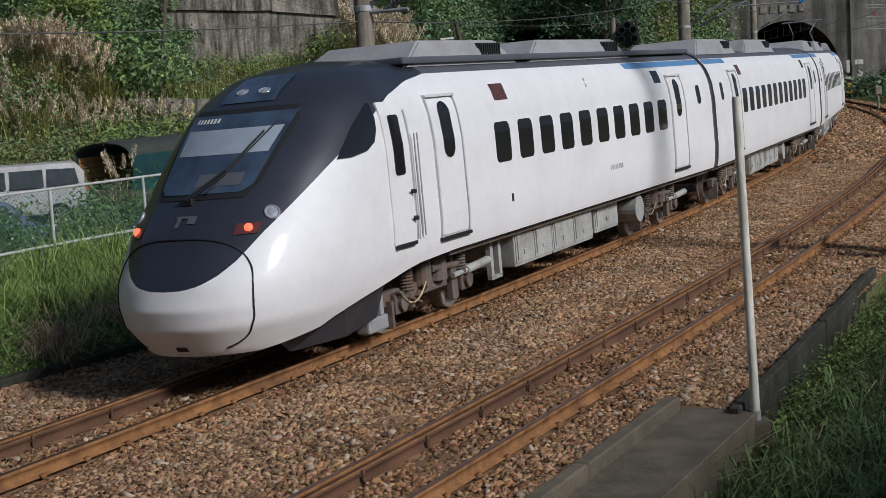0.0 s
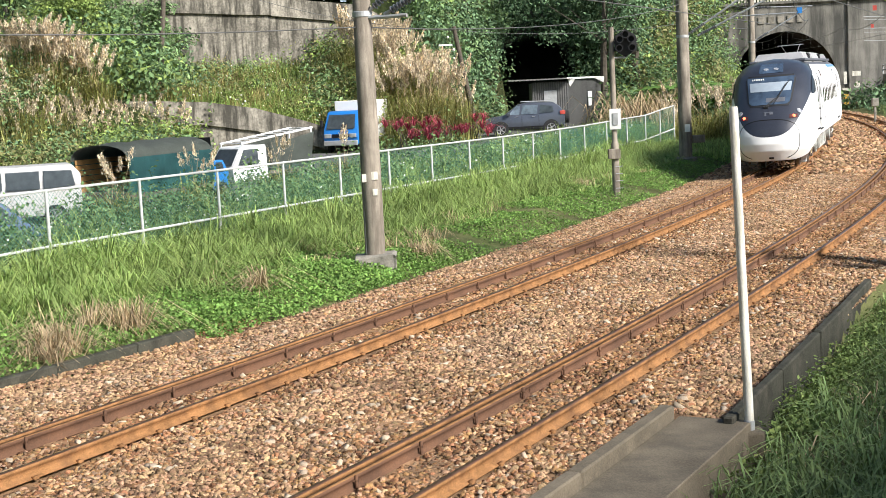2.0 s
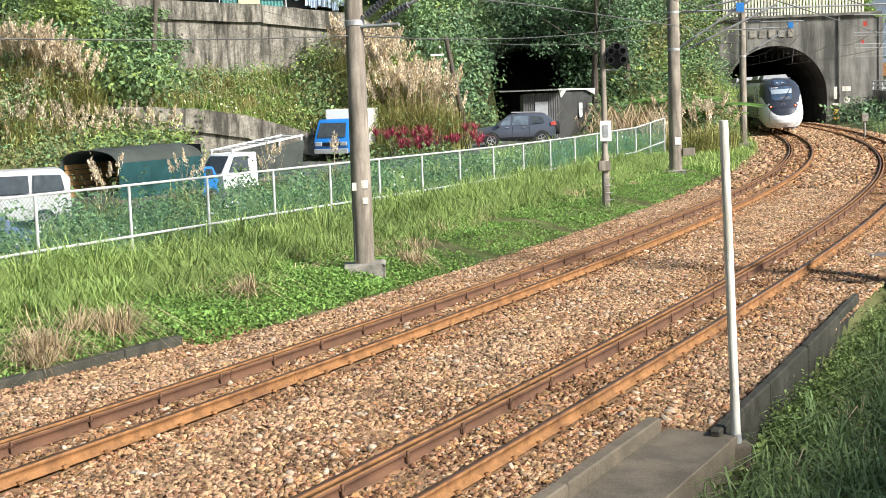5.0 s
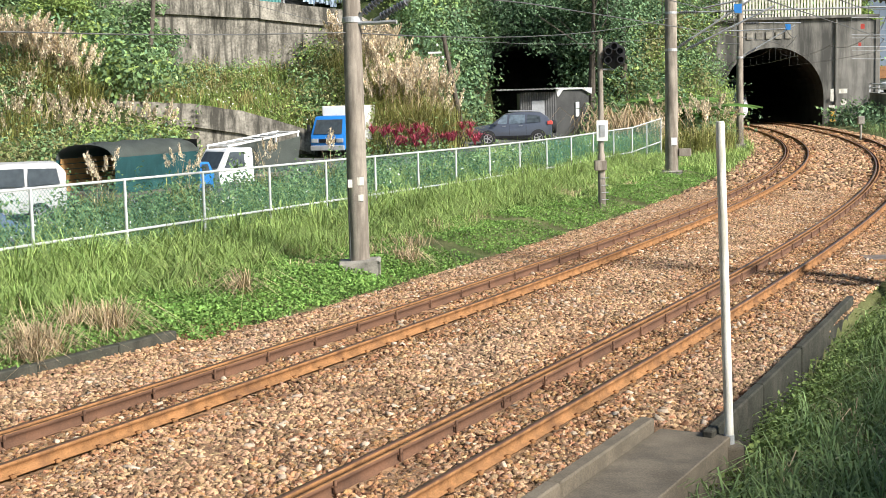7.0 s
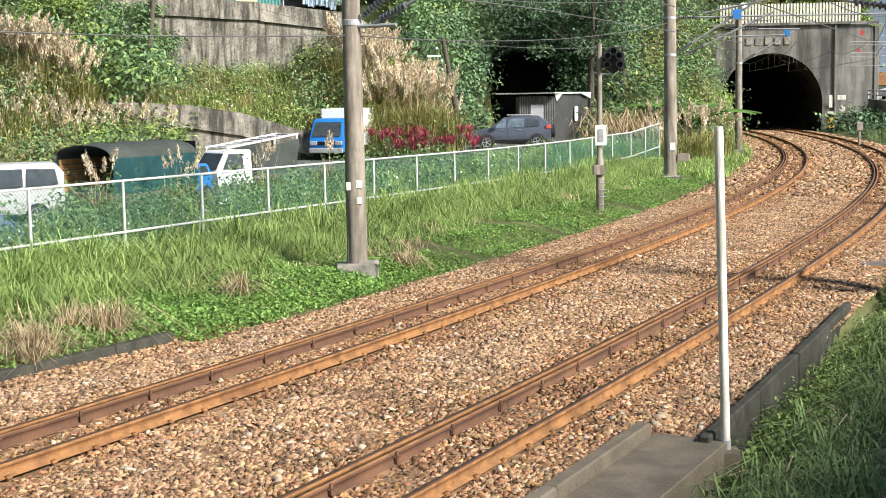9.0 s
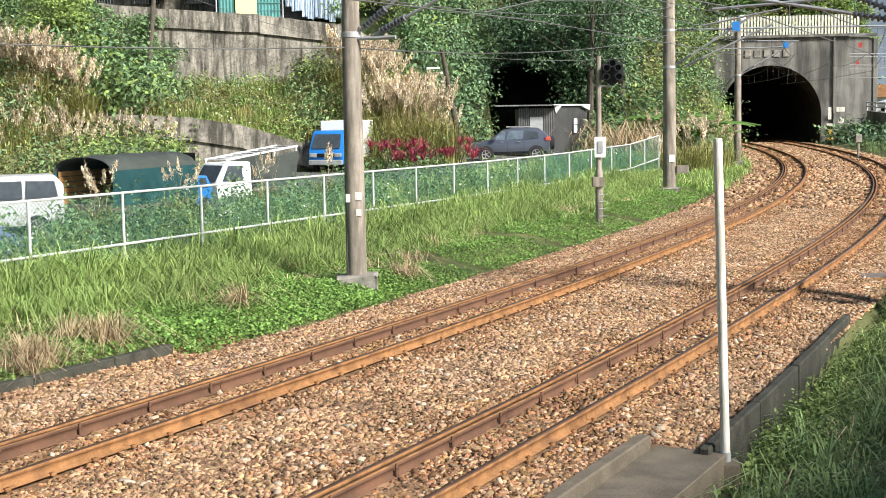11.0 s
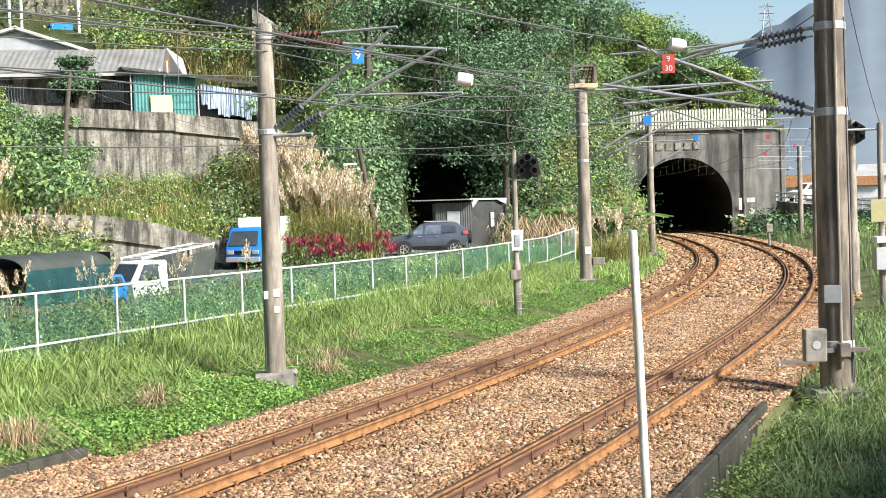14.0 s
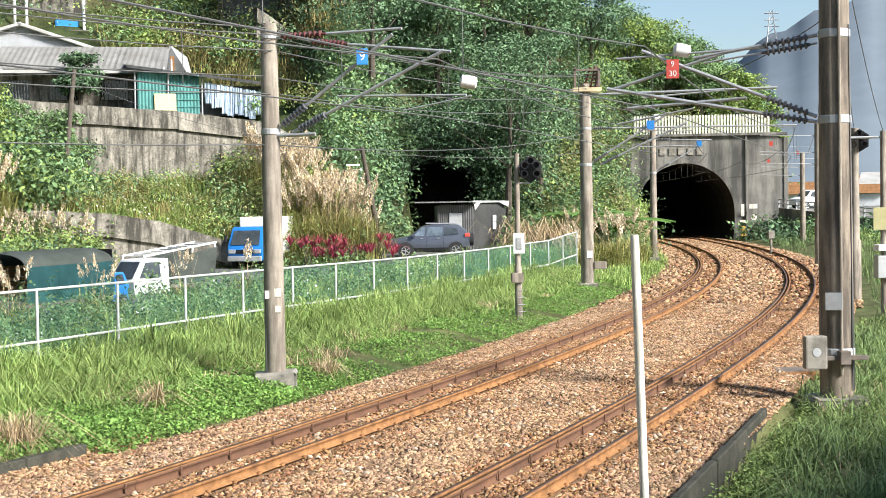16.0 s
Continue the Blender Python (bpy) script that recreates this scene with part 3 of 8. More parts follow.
def nose_patch(name, zs, ys, material, parent, proud=0.008, label="", n=14):
    """A patch that follows the nose; ys(z) gives its two sides at height z."""
    bm = bmesh.new()
    rows = []
    for z in np.linspace(zs[0], zs[1], n):
        y0, y1 = ys(z)
        row = []
        for y in np.linspace(y0, y1, 12):
            e = 0.02
            p = Vector((-float(nose_a(z, y)), y, z))
            pz = Vector((-float(nose_a(z + e, y)), y, z + e)) - p
            py = Vector((-float(nose_a(z, y + e)), y + e, z)) - p
            nrm = py.cross(pz).normalized()
            if nrm.x < 0 and abs(nrm.x) > 0.05:
                nrm = -nrm
            row.append(p + nrm * proud)
        rows.append(row)
    sheet(bm, rows)
    bmesh.ops.recalc_face_normals(bm, faces=bm.faces)
    return part(name, bm, material, parent, label, smooth=True)


def bogie(parent, a):
    fr = bmesh.new()
    for sg in (1, -1):
        box(fr, -a - 1.45, -a + 1.45, sg * 0.86 - 0.07, sg * 0.86 + 0.07, 0.42, 0.62, 0.02)
        for d in (-1.05, 1.05):
            box(fr, -a + d - 0.17, -a + d + 0.17, sg * 0.88 - 0.1, sg * 0.88 + 0.12, 0.28, 0.58, 0.03)
            rod(fr, (-a + d, sg * 0.99, 0.43), (-a + d, sg * 1.06, 0.43), 0.11, n=14)
            rod(fr, (-a + d * 0.62, sg * 0.92, 0.3), (-a + d * 0.62, sg * 0.92, 0.85), 0.07, n=10)
        rod(fr, (-a - 0.25, sg * 0.9, 0.55), (-a - 0.25, sg * 0.9, 1.0), 0.17, n=14)
        rod(fr, (-a + 0.25, sg * 0.9, 0.55), (-a + 0.25, sg * 0.9, 1.0), 0.17, n=14)
        rod(fr, (-a - 0.9, sg * 1.0, 0.7), (-a + 0.1, sg * 1.0, 0.75), 0.05, n=8)
        box(fr, -a - 0.75, -a - 0.55, sg * 0.95 - 0.05, sg * 0.95 + 0.05, 0.2, 0.75, 0.01)
        box(fr, -a + 1.3, -a + 1.36, sg * 0.9 - 0.12, sg * 0.9 + 0.12, 0.12, 0.5, 0.01)
        rod(fr, (-a + 0.5, sg * 1.02, 0.35), (-a + 1.2, sg * 1.02, 0.6), 0.025, n=6)
    box(fr, -a - 0.3, -a + 0.3, -0.8, 0.8, 0.45, 0.75, 0.04)
    b = part("bogie", fr, M["bogie"], parent, "rust-dusted steel bogie with axle boxes")
    for sg in (1, -1):
        for d in (-0.85, 0.85):
            sp = bmesh.new()
            lathe(sp, (-a + d, sg * 1.0, 0.56), (-a + d, sg * 1.0, 0.88), [(q / 14, 0.105 if q % 2 else 0.085) for q in range(15)], 12)
            part("spring", sp, M["bogie"], b, "dusty coil spring")
        dm = bmesh.new()
        rod(dm, (-a - 1.75, sg * 1.05, 0.62), (-a - 0.95, sg * 1.05, 0.58), 0.065, n=12)
        rod(dm, (-a - 0.95, sg * 1.05, 0.58), (-a - 0.5, sg * 1.05, 0.56), 0.04, n=10)
        part("damper", dm, M["under"], b, "pale grey damper cylinder")
        hs = bmesh.new()
        for k in range(10):
            u0, u1 = k / 10, (k + 1) / 10
            rod(hs, (-a + 0.4 + 0.8 * u0, sg * 1.07, 0.62 - 0.9 * u0 * (1 - u0)), (-a + 0.4 + 0.8 * u1, sg * 1.07, 0.62 - 0.9 * u1 * (1 - u1)), 0.014, n=5)
        part("hose", hs, M["straw"], b, "dusty hanging hose")
    for d in (-1.05, 1.05):
        for sg in (1, -1):
            w = bmesh.new()
            lathe(w, (-a + d, sg * 0.52, 0.41), (-a + d, sg * 0.70, 0.41), [(0, 0.2), (0.02, 0.44), (0.25, 0.44), (0.3, 0.41), (0.9, 0.40), (0.92, 0.34), (0.8, 0.32), (0.8, 0.14), (1, 0.12)], 28)
            part("wheel", w, M["wheel_steel"], b, "worn steel wheel")
    return b


def under_box(parent, a0, a1, z0, z1, y=1.12, label="", material=None):
    bm = bmesh.new()
    box(bm, -a1, -a0, -y, y, z0, z1, 0.02)
    n = max(1, int((a1 - a0) / 0.7))
    for k in range(n):
        c = a0 + (k + 0.5) * (a1 - a0) / n
        hw = (a1 - a0) / n / 2 - 0.03
        box(bm, -c - hw, -c + hw, y, y + 0.018, z0 + 0.05, z1 - 0.05, 0.006)
        box(bm, -c - 0.06, -c + 0.06, y + 0.018, y + 0.035, z0 + 0.18, z0 + 0.25)
        box(bm, -c + hw - 0.08, -c + hw - 0.04, y + 0.018, y + 0.04, z0 + 0.12, z1 - 0.12)
    return part("equipment_box", bm, material or M["under"], parent, label)


def roof_unit(parent, a0, a1, top=4.05, vents=True):
    bm = bmesh.new()
    lo = [(-a0 + 0.35, 0.95, 3.66), (-a1 - 0.35, 0.95, 3.66), (-a1 - 0.35, -0.95, 3.66), (-a0 + 0.35, -0.95, 3.66)]
    hi = [(-a0 - 0.45, 0.78, top), (-a1 + 0.1, 0.78, top), (-a1 + 0.1, -0.78, top), (-a0 - 0.45, -0.78, top)]
    lo, hi = [bm.verts.new(p) for p in lo], [bm.verts.new(p) for p in hi]
    bm.faces.new(hi)
    for k in range(4):
        bm.faces.new((lo[k], lo[k - 1], hi[k - 1], hi[k]))
    bmesh.ops.recalc_face_normals(bm, faces=bm.faces)
    bmesh.ops.bevel(bm, geom=list(bm.edges), offset=0.03, segments=2, affect="EDGES")
    u = part("roof_unit", bm, M["roof_grey"], parent, "pale grey air-conditioning housing on the roof")
    if vents:
        v = bmesh.new()
        for k in range(9):
            c = a1 - 0.2 - k * 0.085
            box(v, -c - 0.02, -c + 0.02, 0.80, 0.90, 3.80, 3.98)
        box(v, -a1 + 0.12, -a1 + 0.95, 0.795, 0.84, 3.78, 4.0)
        part("vent", v, M["black"], u, "dark louvred vent")
    return u


def glazing(parent, a_first, count, pitch=0.905, w=0.57, z=2.43, h=0.62):
    for sg in (1, -1):
        for k in range(count):
            side_plate("window", a_first + pitch * k + w / 2, z, w, h, 0.09, sg, M["glass_dark"], parent, 0.004)


def door_set(parent, a, sg, w=0.92, window=True, wz=2.74):
    d = side_plate("door", a, 2.23, w, 1.92, 0.05, sg, M["white_paint"], parent, 0.022)
    for e in (-1, 1):
        side_plate("door_frame", a + e * (w / 2 + 0.035), 2.23, 0.03, 1.98, 0.01, sg, M["seam"], d, 0.034)
    side_plate("door_sill", a, 1.22, w + 0.14, 0.05, 0.01, sg, M["black"], d, 0.05)
    side_plate("door_hood", a, 3.225, w + 0.1, 0.04, 0.01, sg, M["seam"], d, 0.06)
    if window:
        side_plate("door_window", a, wz, 0.34, 0.80, 0.15, sg, M["glass_dark"], d, 0.032)
    return d


def coach_shell(car, a0, a1, roof_from):
    v, f = body_strip(a0, a1, 1.02, 3.55, 26)
    raw("body", v, f, M["white_paint"], car, smooth=True)
    v, f = body_strip(roof_from, a1, 3.55, 3.84, 12)
    raw("roof", v, f, M["roof_dark"], car, "dark blue-grey roof", smooth=True)
    bm = bmesh.new()
    box(bm, -a1 + 0.02, -a0 - 0.02, -1.25, 1.25, 0.92, 1.05)
    part("underframe", bm, M["bogie"], car)
    bm = bmesh.new()
    for a in (a1 - 0.02,):
        vs = [bm.verts.new((-a, float(half_width(z)) * s, z)) for s, zz in ((1, np.linspace(1.02, 3.84, 14)), (-1, np.linspace(3.8, 1.02, 13))) for z in zz]
        bm.faces.new(vs)
    part("end_wall", bm, M["roof_grey"], car)
    bm = bmesh.new()
    box(bm, -a1 - 0.16, -a1 + 0.01, -1.18, 1.18, 1.05, 3.5, 0.05)
    part("gangway", bm, M["black"], car, "dark rubber gangway bellows")


def tail_car():
    """The last car of the train, with the sloping cab."""
    car = empty("train_tail_car", None, "white train car with a black-masked streamlined nose", "train", "cars of the train")
    v, f = nose_shell(False)
    raw("nose", v, f, M["white_paint"], car, "glossy white rounded nose", smooth=True)
    v, f = nose_shell(True)
    raw("mask", v, f, M["dark_paint"], car, "dark blue-black cab mask", smooth=True)
    coach_shell(car, NOSE_END, 18.75, NOSE_END)

    def screen_side(z):
        t = (z - 2.28) / 0.9
        r = 0.10 * max(0, 1 - min(t, 1 - t) / 0.08) ** 2 if 0 <= t <= 1 else 0
        return 0.66 + 0.14 * t - r
    fr = nose_patch("windscreen_frame", (2.22, 3.27), lambda z: (-screen_side(min(max(z, 2.285), 3.175)) - 0.06, screen_side(min(max(z, 2.285), 3.175)) + 0.06), M["black"], car, 0.008)
    ws = nose_patch("windscreen", (2.28, 3.2), lambda z: (-screen_side(z), screen_side(z)), M["screen"], car, 0.016, "blue-tinted windscreen")
    nose_patch("sun_blind", (2.72, 3.02), lambda z: (-screen_side(z) + 0.08, screen_side(z) - 0.05), M["blind"], ws, 0.020, "pale roller blind behind the glass")
    nose_patch("desk", (2.36, 2.5), lambda z: (-0.1, 0.52), M["roof_dark"], ws, 0.019)
    # running number bars over the screen
    for k in range(7):
        nose_patch("number_bar", (3.10, 3.155), lambda z, k=k: (-0.62 + k * 0.062, -0.62 + k * 0.062 + 0.04), M["white"], ws, 0.024, n=3)
    nose_patch("top_light_cover", (3.34, 3.66), lambda z: (-0.42 + 0.1 * (z - 3.3), 0.42 - 0.1 * (z - 3.3)), M["screen"], car, 0.012, "clear cover over the upper headlights")
    for sg in (1, -1):
        for nm, zc, yc, r, m_ in (("upper_headlight", 3.47, 0.17 * sg, 0.075, "lamp_clear"), ("headlight", 2.02, 0.98 * sg, 0.085, "lamp_clear")):
            p = Vector((-float(nose_a(zc, yc)), yc, zc))
            e = 0.02
            pz = Vector((-float(nose_a(zc + e, yc)), yc, zc + e)) - p
            py = Vector((-float(nose_a(zc, yc + e)), yc + e, zc)) - p
            nrm = py.cross(pz).normalized()
            nrm = nrm if nrm.x > 0 else -nrm
            bm = bmesh.new()
            lathe(bm, p - nrm * 0.05, p + nrm * 0.03, [(0, r * 1.15), (0.85, r * 1.15), (0.95, r), (0.8, r * 0.8), (0.98, r * 0.45), (1.0, r * 0.1)], 20)
            part(nm, bm, M[m_], car, "round clear headlight")
        t0, t1 = sorted((0.68 * sg, 0.93 * sg))
        nose_patch("lamp_pod", (1.81, 1.93), lambda z: (t0, t1), M["ceramic"], car, 0.010, "dark red lamp cover")
        zc, yc = 1.88, 0.82 * sg
        p = Vector((-float(nose_a(zc, yc)), yc, zc))
        bm = bmesh.new()
        bmesh.ops.create_uvsphere(bm, u_segments=16, v_segments=8, radius=0.055, matrix=Matrix.Translation(p + Vector((0.01, 0, 0))))
        part("tail_light", bm, M["lamp_red"], car, "lit red tail light")
    # grey emblem shape below the screen
    for y0, y1, z0, z1 in ((-0.16, 0.14, 2.02, 2.045), (-0.13, -0.07, 1.92, 2.02), (0.03, 0.15, 1.96, 2.03)):
        nose_patch("emblem", (z0, z1), lambda z, y0=y0, y1=y1: (y0, y1), M["roof_dark"], car, 0.012, n=3)
    # coupler hood seam: a thin dark line round the lower nose
    bm = bmesh.new()
    prev = None
    for k in range(121):
        t = radians(-62 + 304 * k / 120)
        y = math.copysign(abs(math.cos(t)) ** 0.7, math.cos(t)) * 0.99
        z = 1.13 + math.copysign(abs(math.sin(t)) ** 0.7, math.sin(t)) * 0.67
        q = Vector((-float(nose_a(z, y)) + 0.004, y, z))
        if prev is not None:
            rod(bm, prev, q, 0.012, n=5)
        prev = q
    part("hood_seam", bm, M["black"], car, "dark seam round the coupler hood")
    nose_patch("coupler_flap", (0.50, 0.56), lambda z: (-0.02, 0.14), M["black"], car, 0.01, n=3)
    # wiper
    bm = bmesh.new()

    def on_screen(y, z, lift=0.05):
        return Vector((-float(nose_a(z, y)) + lift, y, z + lift * 0.5))
    rod(bm, on_screen(-0.12, 2.22), on_screen(0.30, 2.52, 0.07), 0.014, n=6)
    rod(bm, on_screen(-0.08, 2.20), on_screen(0.34, 2.50, 0.07), 0.012, n=6)
    rod(bm, on_screen(0.30, 2.50, 0.07), on_screen(0.55, 2.95, 0.06), 0.014, n=6)
    rod(bm, on_screen(0.16, 2.28), on_screen(0.64, 3.05), 0.010, n=6)
    box(bm, -float(nose_a(2.21, -0.1)) - 0.03, -float(nose_a(2.21, -0.1)) + 0.06, -0.18, -0.02, 2.17, 2.25, 0.01)
    part("wiper", bm, M["black"], car, "black windscreen wiper")
    # triangular cab side windows
    for sg in (1, -1):
        bm = bmesh.new()
        rows = []
        for z in np.linspace(2.55, 3.2, 14):
            l_ = np.interp(z, [2.55, 2.6, 2.75, 2.95, 3.1, 3.2], [2.05, 2.1, 2.28, 2.52, 2.76, 2.92])
            r_ = np.interp(z, [2.55, 2.6, 2.7, 2.85, 3.0, 3.2], [2.3, 2.62, 2.84, 2.94, 2.97, 2.98])
            row = []
            for a in np.linspace(l_, r_, 10):
                t = min(max((a - float(front_at(z))) / float(corner_depth(z)), 0), 1)
                y = float(half_width(z)) * (1 - (1 - t) ** PLAN) ** (1 / PLAN)
                row.append((-a + 0.012, sg * (y + 0.016), z))
            rows.append(row)
        sheet(bm, rows)
        bmesh.ops.recalc_face_normals(bm, faces=bm.faces)
        part("cab_side_window", bm, M["glass_dark"], car, "dark triangular cab window", smooth=True)
        d = side_plate("cab_door", 3.4, 2.25, 0.62, 1.9, 0.04, sg, M["white_paint"], car, 0.02)
        side_plate("door_window", 3.40, 2.62, 0.27, 0.80, 0.05, sg, M["glass_dark"], d, 0.03)
        side_plate("door_frame", 3.76, 2.2, 0.03, 1.75, 0.01, sg, M["seam"], d, 0.03)
        side_plate("door_sill", 3.4, 1.29, 0.56, 0.05, 0.01, sg, M["black"], d, 0.05)
        for zz in (1.62, 1.98):
            bm = bmesh.new()
            rod(bm, (-3.66, sg * 1.46, zz), (-3.66, sg * 1.52, zz), 0.03, n=8)
            rod(bm, (-3.66, sg * 1.5, zz), (-3.58, sg * 1.5, zz + 0.01), 0.015, n=6)
            part("handle", bm, M["black"], d, "black door handle")
        for e in (3.83, 3.92):
            bm = bmesh.new()
            rod(bm, (-e, sg * 1.475, 1.35), (-e, sg * 1.475, 2.75), 0.012, n=6)
            part("handrail", bm, M["steel"], car, "thin steel handrail")
        door_set(car, 4.92, sg, 0.82)
        door_set(car, 16.1, sg)
        side_plate("end_window", 17.75, 2.75, 0.3, 0.42, 0.1, sg, M["glass_dark"], car)
        side_plate("destination_display", 7.05, 3.2, 0.5, 0.26, 0.02, sg, M["ceramic"], car, 0.006, "dark red destination display")
        side_plate("destination_display", 15.05, 3.22, 0.45, 0.26, 0.02, sg, M["glass_dark"], car)
        side_plate("blue_band", 16.1, 3.48, 5.2, 0.12, 0.02, sg, M["blue_band"], car, 0.006, "blue stripe below the roof edge")
        for k in range(8):
            side_plate("number_bar", 11.6 + k * 0.09 if sg > 0 else 11.6 - k * 0.09, 1.62, 0.05, 0.09, 0.005, sg, M["under"], car)
        side_plate("socket_cover", 7.0, 1.55, 0.07, 0.12, 0.01, sg, M["black"], car)
        for zz in (3.28, 3.18):
            side_plate("marker", 10.9, zz, 0.05, 0.07, 0.02, sg, M["under"], car)
        # black skirt behind the nose
        bm = bmesh.new()
        vs = [bm.verts.new((-a, sg * y, z)) for a, y, z in ((0.9, 0.98, 0.46), (2.2, 1.12, 0.66), (3.0, 1.18, 0.95), (3.3, 1.18, 1.0), (3.15, 1.02, 0.36), (2.4, 0.98, 0.25), (1.2, 0.9, 0.3))]
        bm.faces.new(vs)
        ext = bmesh.ops.solidify(bm, geom=list(bm.faces), thickness=0.05)
        part("skirt", bm, M["dark_paint"], car, "dark skirt panel under the nose")
        bm = bmesh.new()
        box(bm, -3.6, -3.05, sg * 0.85 - 0.1, sg * 0.85 + 0.1, 0.14, 0.34, 0.03)
        box(bm, -3.5, -3.4, sg * 0.85 - 0.1, sg * 0.85 + 0.1, 0.34, 0.9, 0.02)
        part("rail_guard", bm, M["galv"], car, "grey rail guard and bracket")
    glazing(car, 6.55, 10)
    roof_unit(car, 5.1, 8.4)
    roof_unit(car, 9.6, 14.2)
    bm = bmesh.new()
    box(bm, -18.6, -4.6, -1.0, 1.0, 3.70, 3.80, 0.03)
    part("roof_duct", bm, M["roof_dark"], car)
    bogie(car, 4.95)
    bogie(car, 15.6)
    under_box(car, 7.6, 9.2, 0.36, 0.98, label="grey equipment box with latched covers")
    under_box(car, 9.25, 11.2, 0.36, 1.0, label="grey equipment box with latched covers")
    under_box(car, 11.6, 12.9, 0.40, 0.96, 1.02, label="pale equipment box")
    bm = bmesh.new()
    rod(bm, (-13.9, 0.2, 0.62), (-13.9, 1.15, 0.62), 0.27, n=20)
    part("air_tank", bm, M["under"], car, "grey cylindrical air tank")
    bm = bmesh.new()
    box(bm, -7.2, -7.1, 0.98, 1.06, 0.3, 0.95)
    box(bm, -6.9, -6.8, 0.98, 1.06, 0.3, 0.95)
    box(bm, -7.2, -6.8, 0.98, 1.06, 0.28, 0.34)
    part("step", bm, M["under"], car, "grey steel step")
    return car


def coach(length, pantograph=False):
    """A middle car of the train."""
    car = empty("train_coach", None, "white train coach with a row of dark windows", "train", "cars of the train")
    coach_shell(car, 0.12, length, 0.12)
    bm = bmesh.new()
    vs = [bm.verts.new((-0.13, float(half_width(z)) * s, z)) for s, zz in ((1, np.linspace(1.02, 3.84, 14)), (-1, np.linspace(3.8, 1.02, 13))) for z in zz]
    bm.faces.new(vs)
    part("end_wall", bm, M["roof_grey"], car)
    for sg in (1, -1):
        door_set(car, 2.6, sg)
        door_set(car, length - 1.9, sg)
        side_plate("end_window", 1.0, 2.75, 0.3, 0.42, 0.1, sg, M["glass_dark"], car)
        side_plate("end_window", length - 0.8, 2.75, 0.26, 0.42, 0.1, sg, M["glass_dark"], car)
        side_plate("destination_display", 3.6, 3.22, 0.42, 0.26, 0.02, sg, M["ceramic"], car)
        side_plate("destination_display", length - 2.9, 3.22, 0.36, 0.26, 0.02, sg, M["glass_dark"], car)
        side_plate("blue_band", 1.4, 3.48, 2.4, 0.12, 0.02, sg, M["blue_band"], car, 0.006, "blue stripe below the roof edge")
        side_plate("blue_band", length - 2.0, 3.48, 3.6, 0.12, 0.02, sg, M["blue_band"], car, 0.006, "blue stripe below the roof edge")
    glazing(car, 3.45, int((length - 6.5) / 0.905) + 1)
    roof_unit(car, 1.0, 5.0)
    roof_unit(car, 7.0, 11.0)
    if pantograph:
        bm = bmesh.new()
        for sg in (1, -1):
            rod(bm, (-13.6, sg * 0.5, 3.9), (-12.4, sg * 0.35, 4.5), 0.025, n=6)
            rod(bm, (-12.4, sg * 0.35, 4.5), (-13.4, sg * 0.6, 5.0), 0.02, n=6)
        rod(bm, (-13.4, -0.85, 5.02), (-13.4, 0.85, 5.02), 0.03, n=6)
        rod(bm, (-13.2, -0.85, 5.02), (-13.2, 0.85, 5.02), 0.03, n=6)
        for sg in (1, -1):
            rod(bm, (-13.6, sg * 0.5, 3.72), (-13.6, sg * 0.5, 3.92), 0.06, n=8)
        part("pantograph", bm, M["steel"], car, "raised steel pantograph")
    bogie(car, 2.9)
    bogie(car, length - 2.9)
    under_box(car, 5.3, 7.4, 0.38, 0.98, label="grey equipment box with latched covers")
    under_box(car, 7.9, 10.2, 0.38, 0.98, 1.05, label="grey equipment box with latched covers")
    bm = bmesh.new()
    rod(bm, (-11.0, 0.2, 0.62), (-11.0, 1.1, 0.62), 0.26, n=18)
    part("air_tank", bm, M["under"], car)
    return car


TAIL = tail_car()
COACH_LEN = 17.0
COACHES = [coach(COACH_LEN), coach(COACH_LEN, True), coach(COACH_LEN)]
TIP_0, SPEED = 10.75, 16.6


def car_pose(s, b1, b2):
    """The pose of a car whose front is at s along the track and whose bogies are b1 and b2 behind it."""
    p1, p2 = on_track(s + b1, 0.0, 0.02), on_track(s + b2, 0.0, 0.02)
    d = Vector(p1 - p2).normalized()
    left = Vector((0, 0, 1)).cross(d).normalized()
    up = d.cross(left)
    lean = Matrix.Rotation(radians(1.8), 3, d)      # the banked curve tips the car away from the near rail
    m = Matrix((d, lean @ left, lean @ up)).transposed().to_4x4()
    m.translation = Vector(p1) + d * b1
    return m

# ---- kerbs, slab, fence ----
def strip_wall(name, s0, s1, off, w, top, depth, material, label, category, step=1.0):
    """A low wall along the track, cast in lengths."""
    wall = empty(name, None, label, category, kind="structure")
    s = s0
    while s < s1 - 0.05:
        e = min(s + step, s1)
        o0, o1 = (off(s), off(e)) if callable(off) else (off, off)
        j = random.uniform(-0.012, 0.012)
        bm = bmesh.new()
        pts = []
        for ss, oo in ((s + 0.006, o0), (e - 0.006, o1)):
            for du, dz in ((-w / 2, top), (w / 2, top), (w / 2, top - depth), (-w / 2, top - depth)):
                pts.append(bm.verts.new(on_track(ss, oo + du + j, dz + j)))
        for q in ((0, 1, 2, 3), (7, 6, 5, 4), (0, 4, 5, 1), (1, 5, 6, 2), (2, 6, 7, 3), (3, 7, 4, 0)):
            bm.faces.new([pts[k] for k in q])
        bmesh.ops.recalc_face_normals(bm, faces=bm.faces)
        bmesh.ops.bevel(bm, geom=[e_ for e_ in bm.edges], offset=0.018, segments=1, affect="EDGES")
        part("kerb_block", bm, material, wall)
        s = e
    return wall


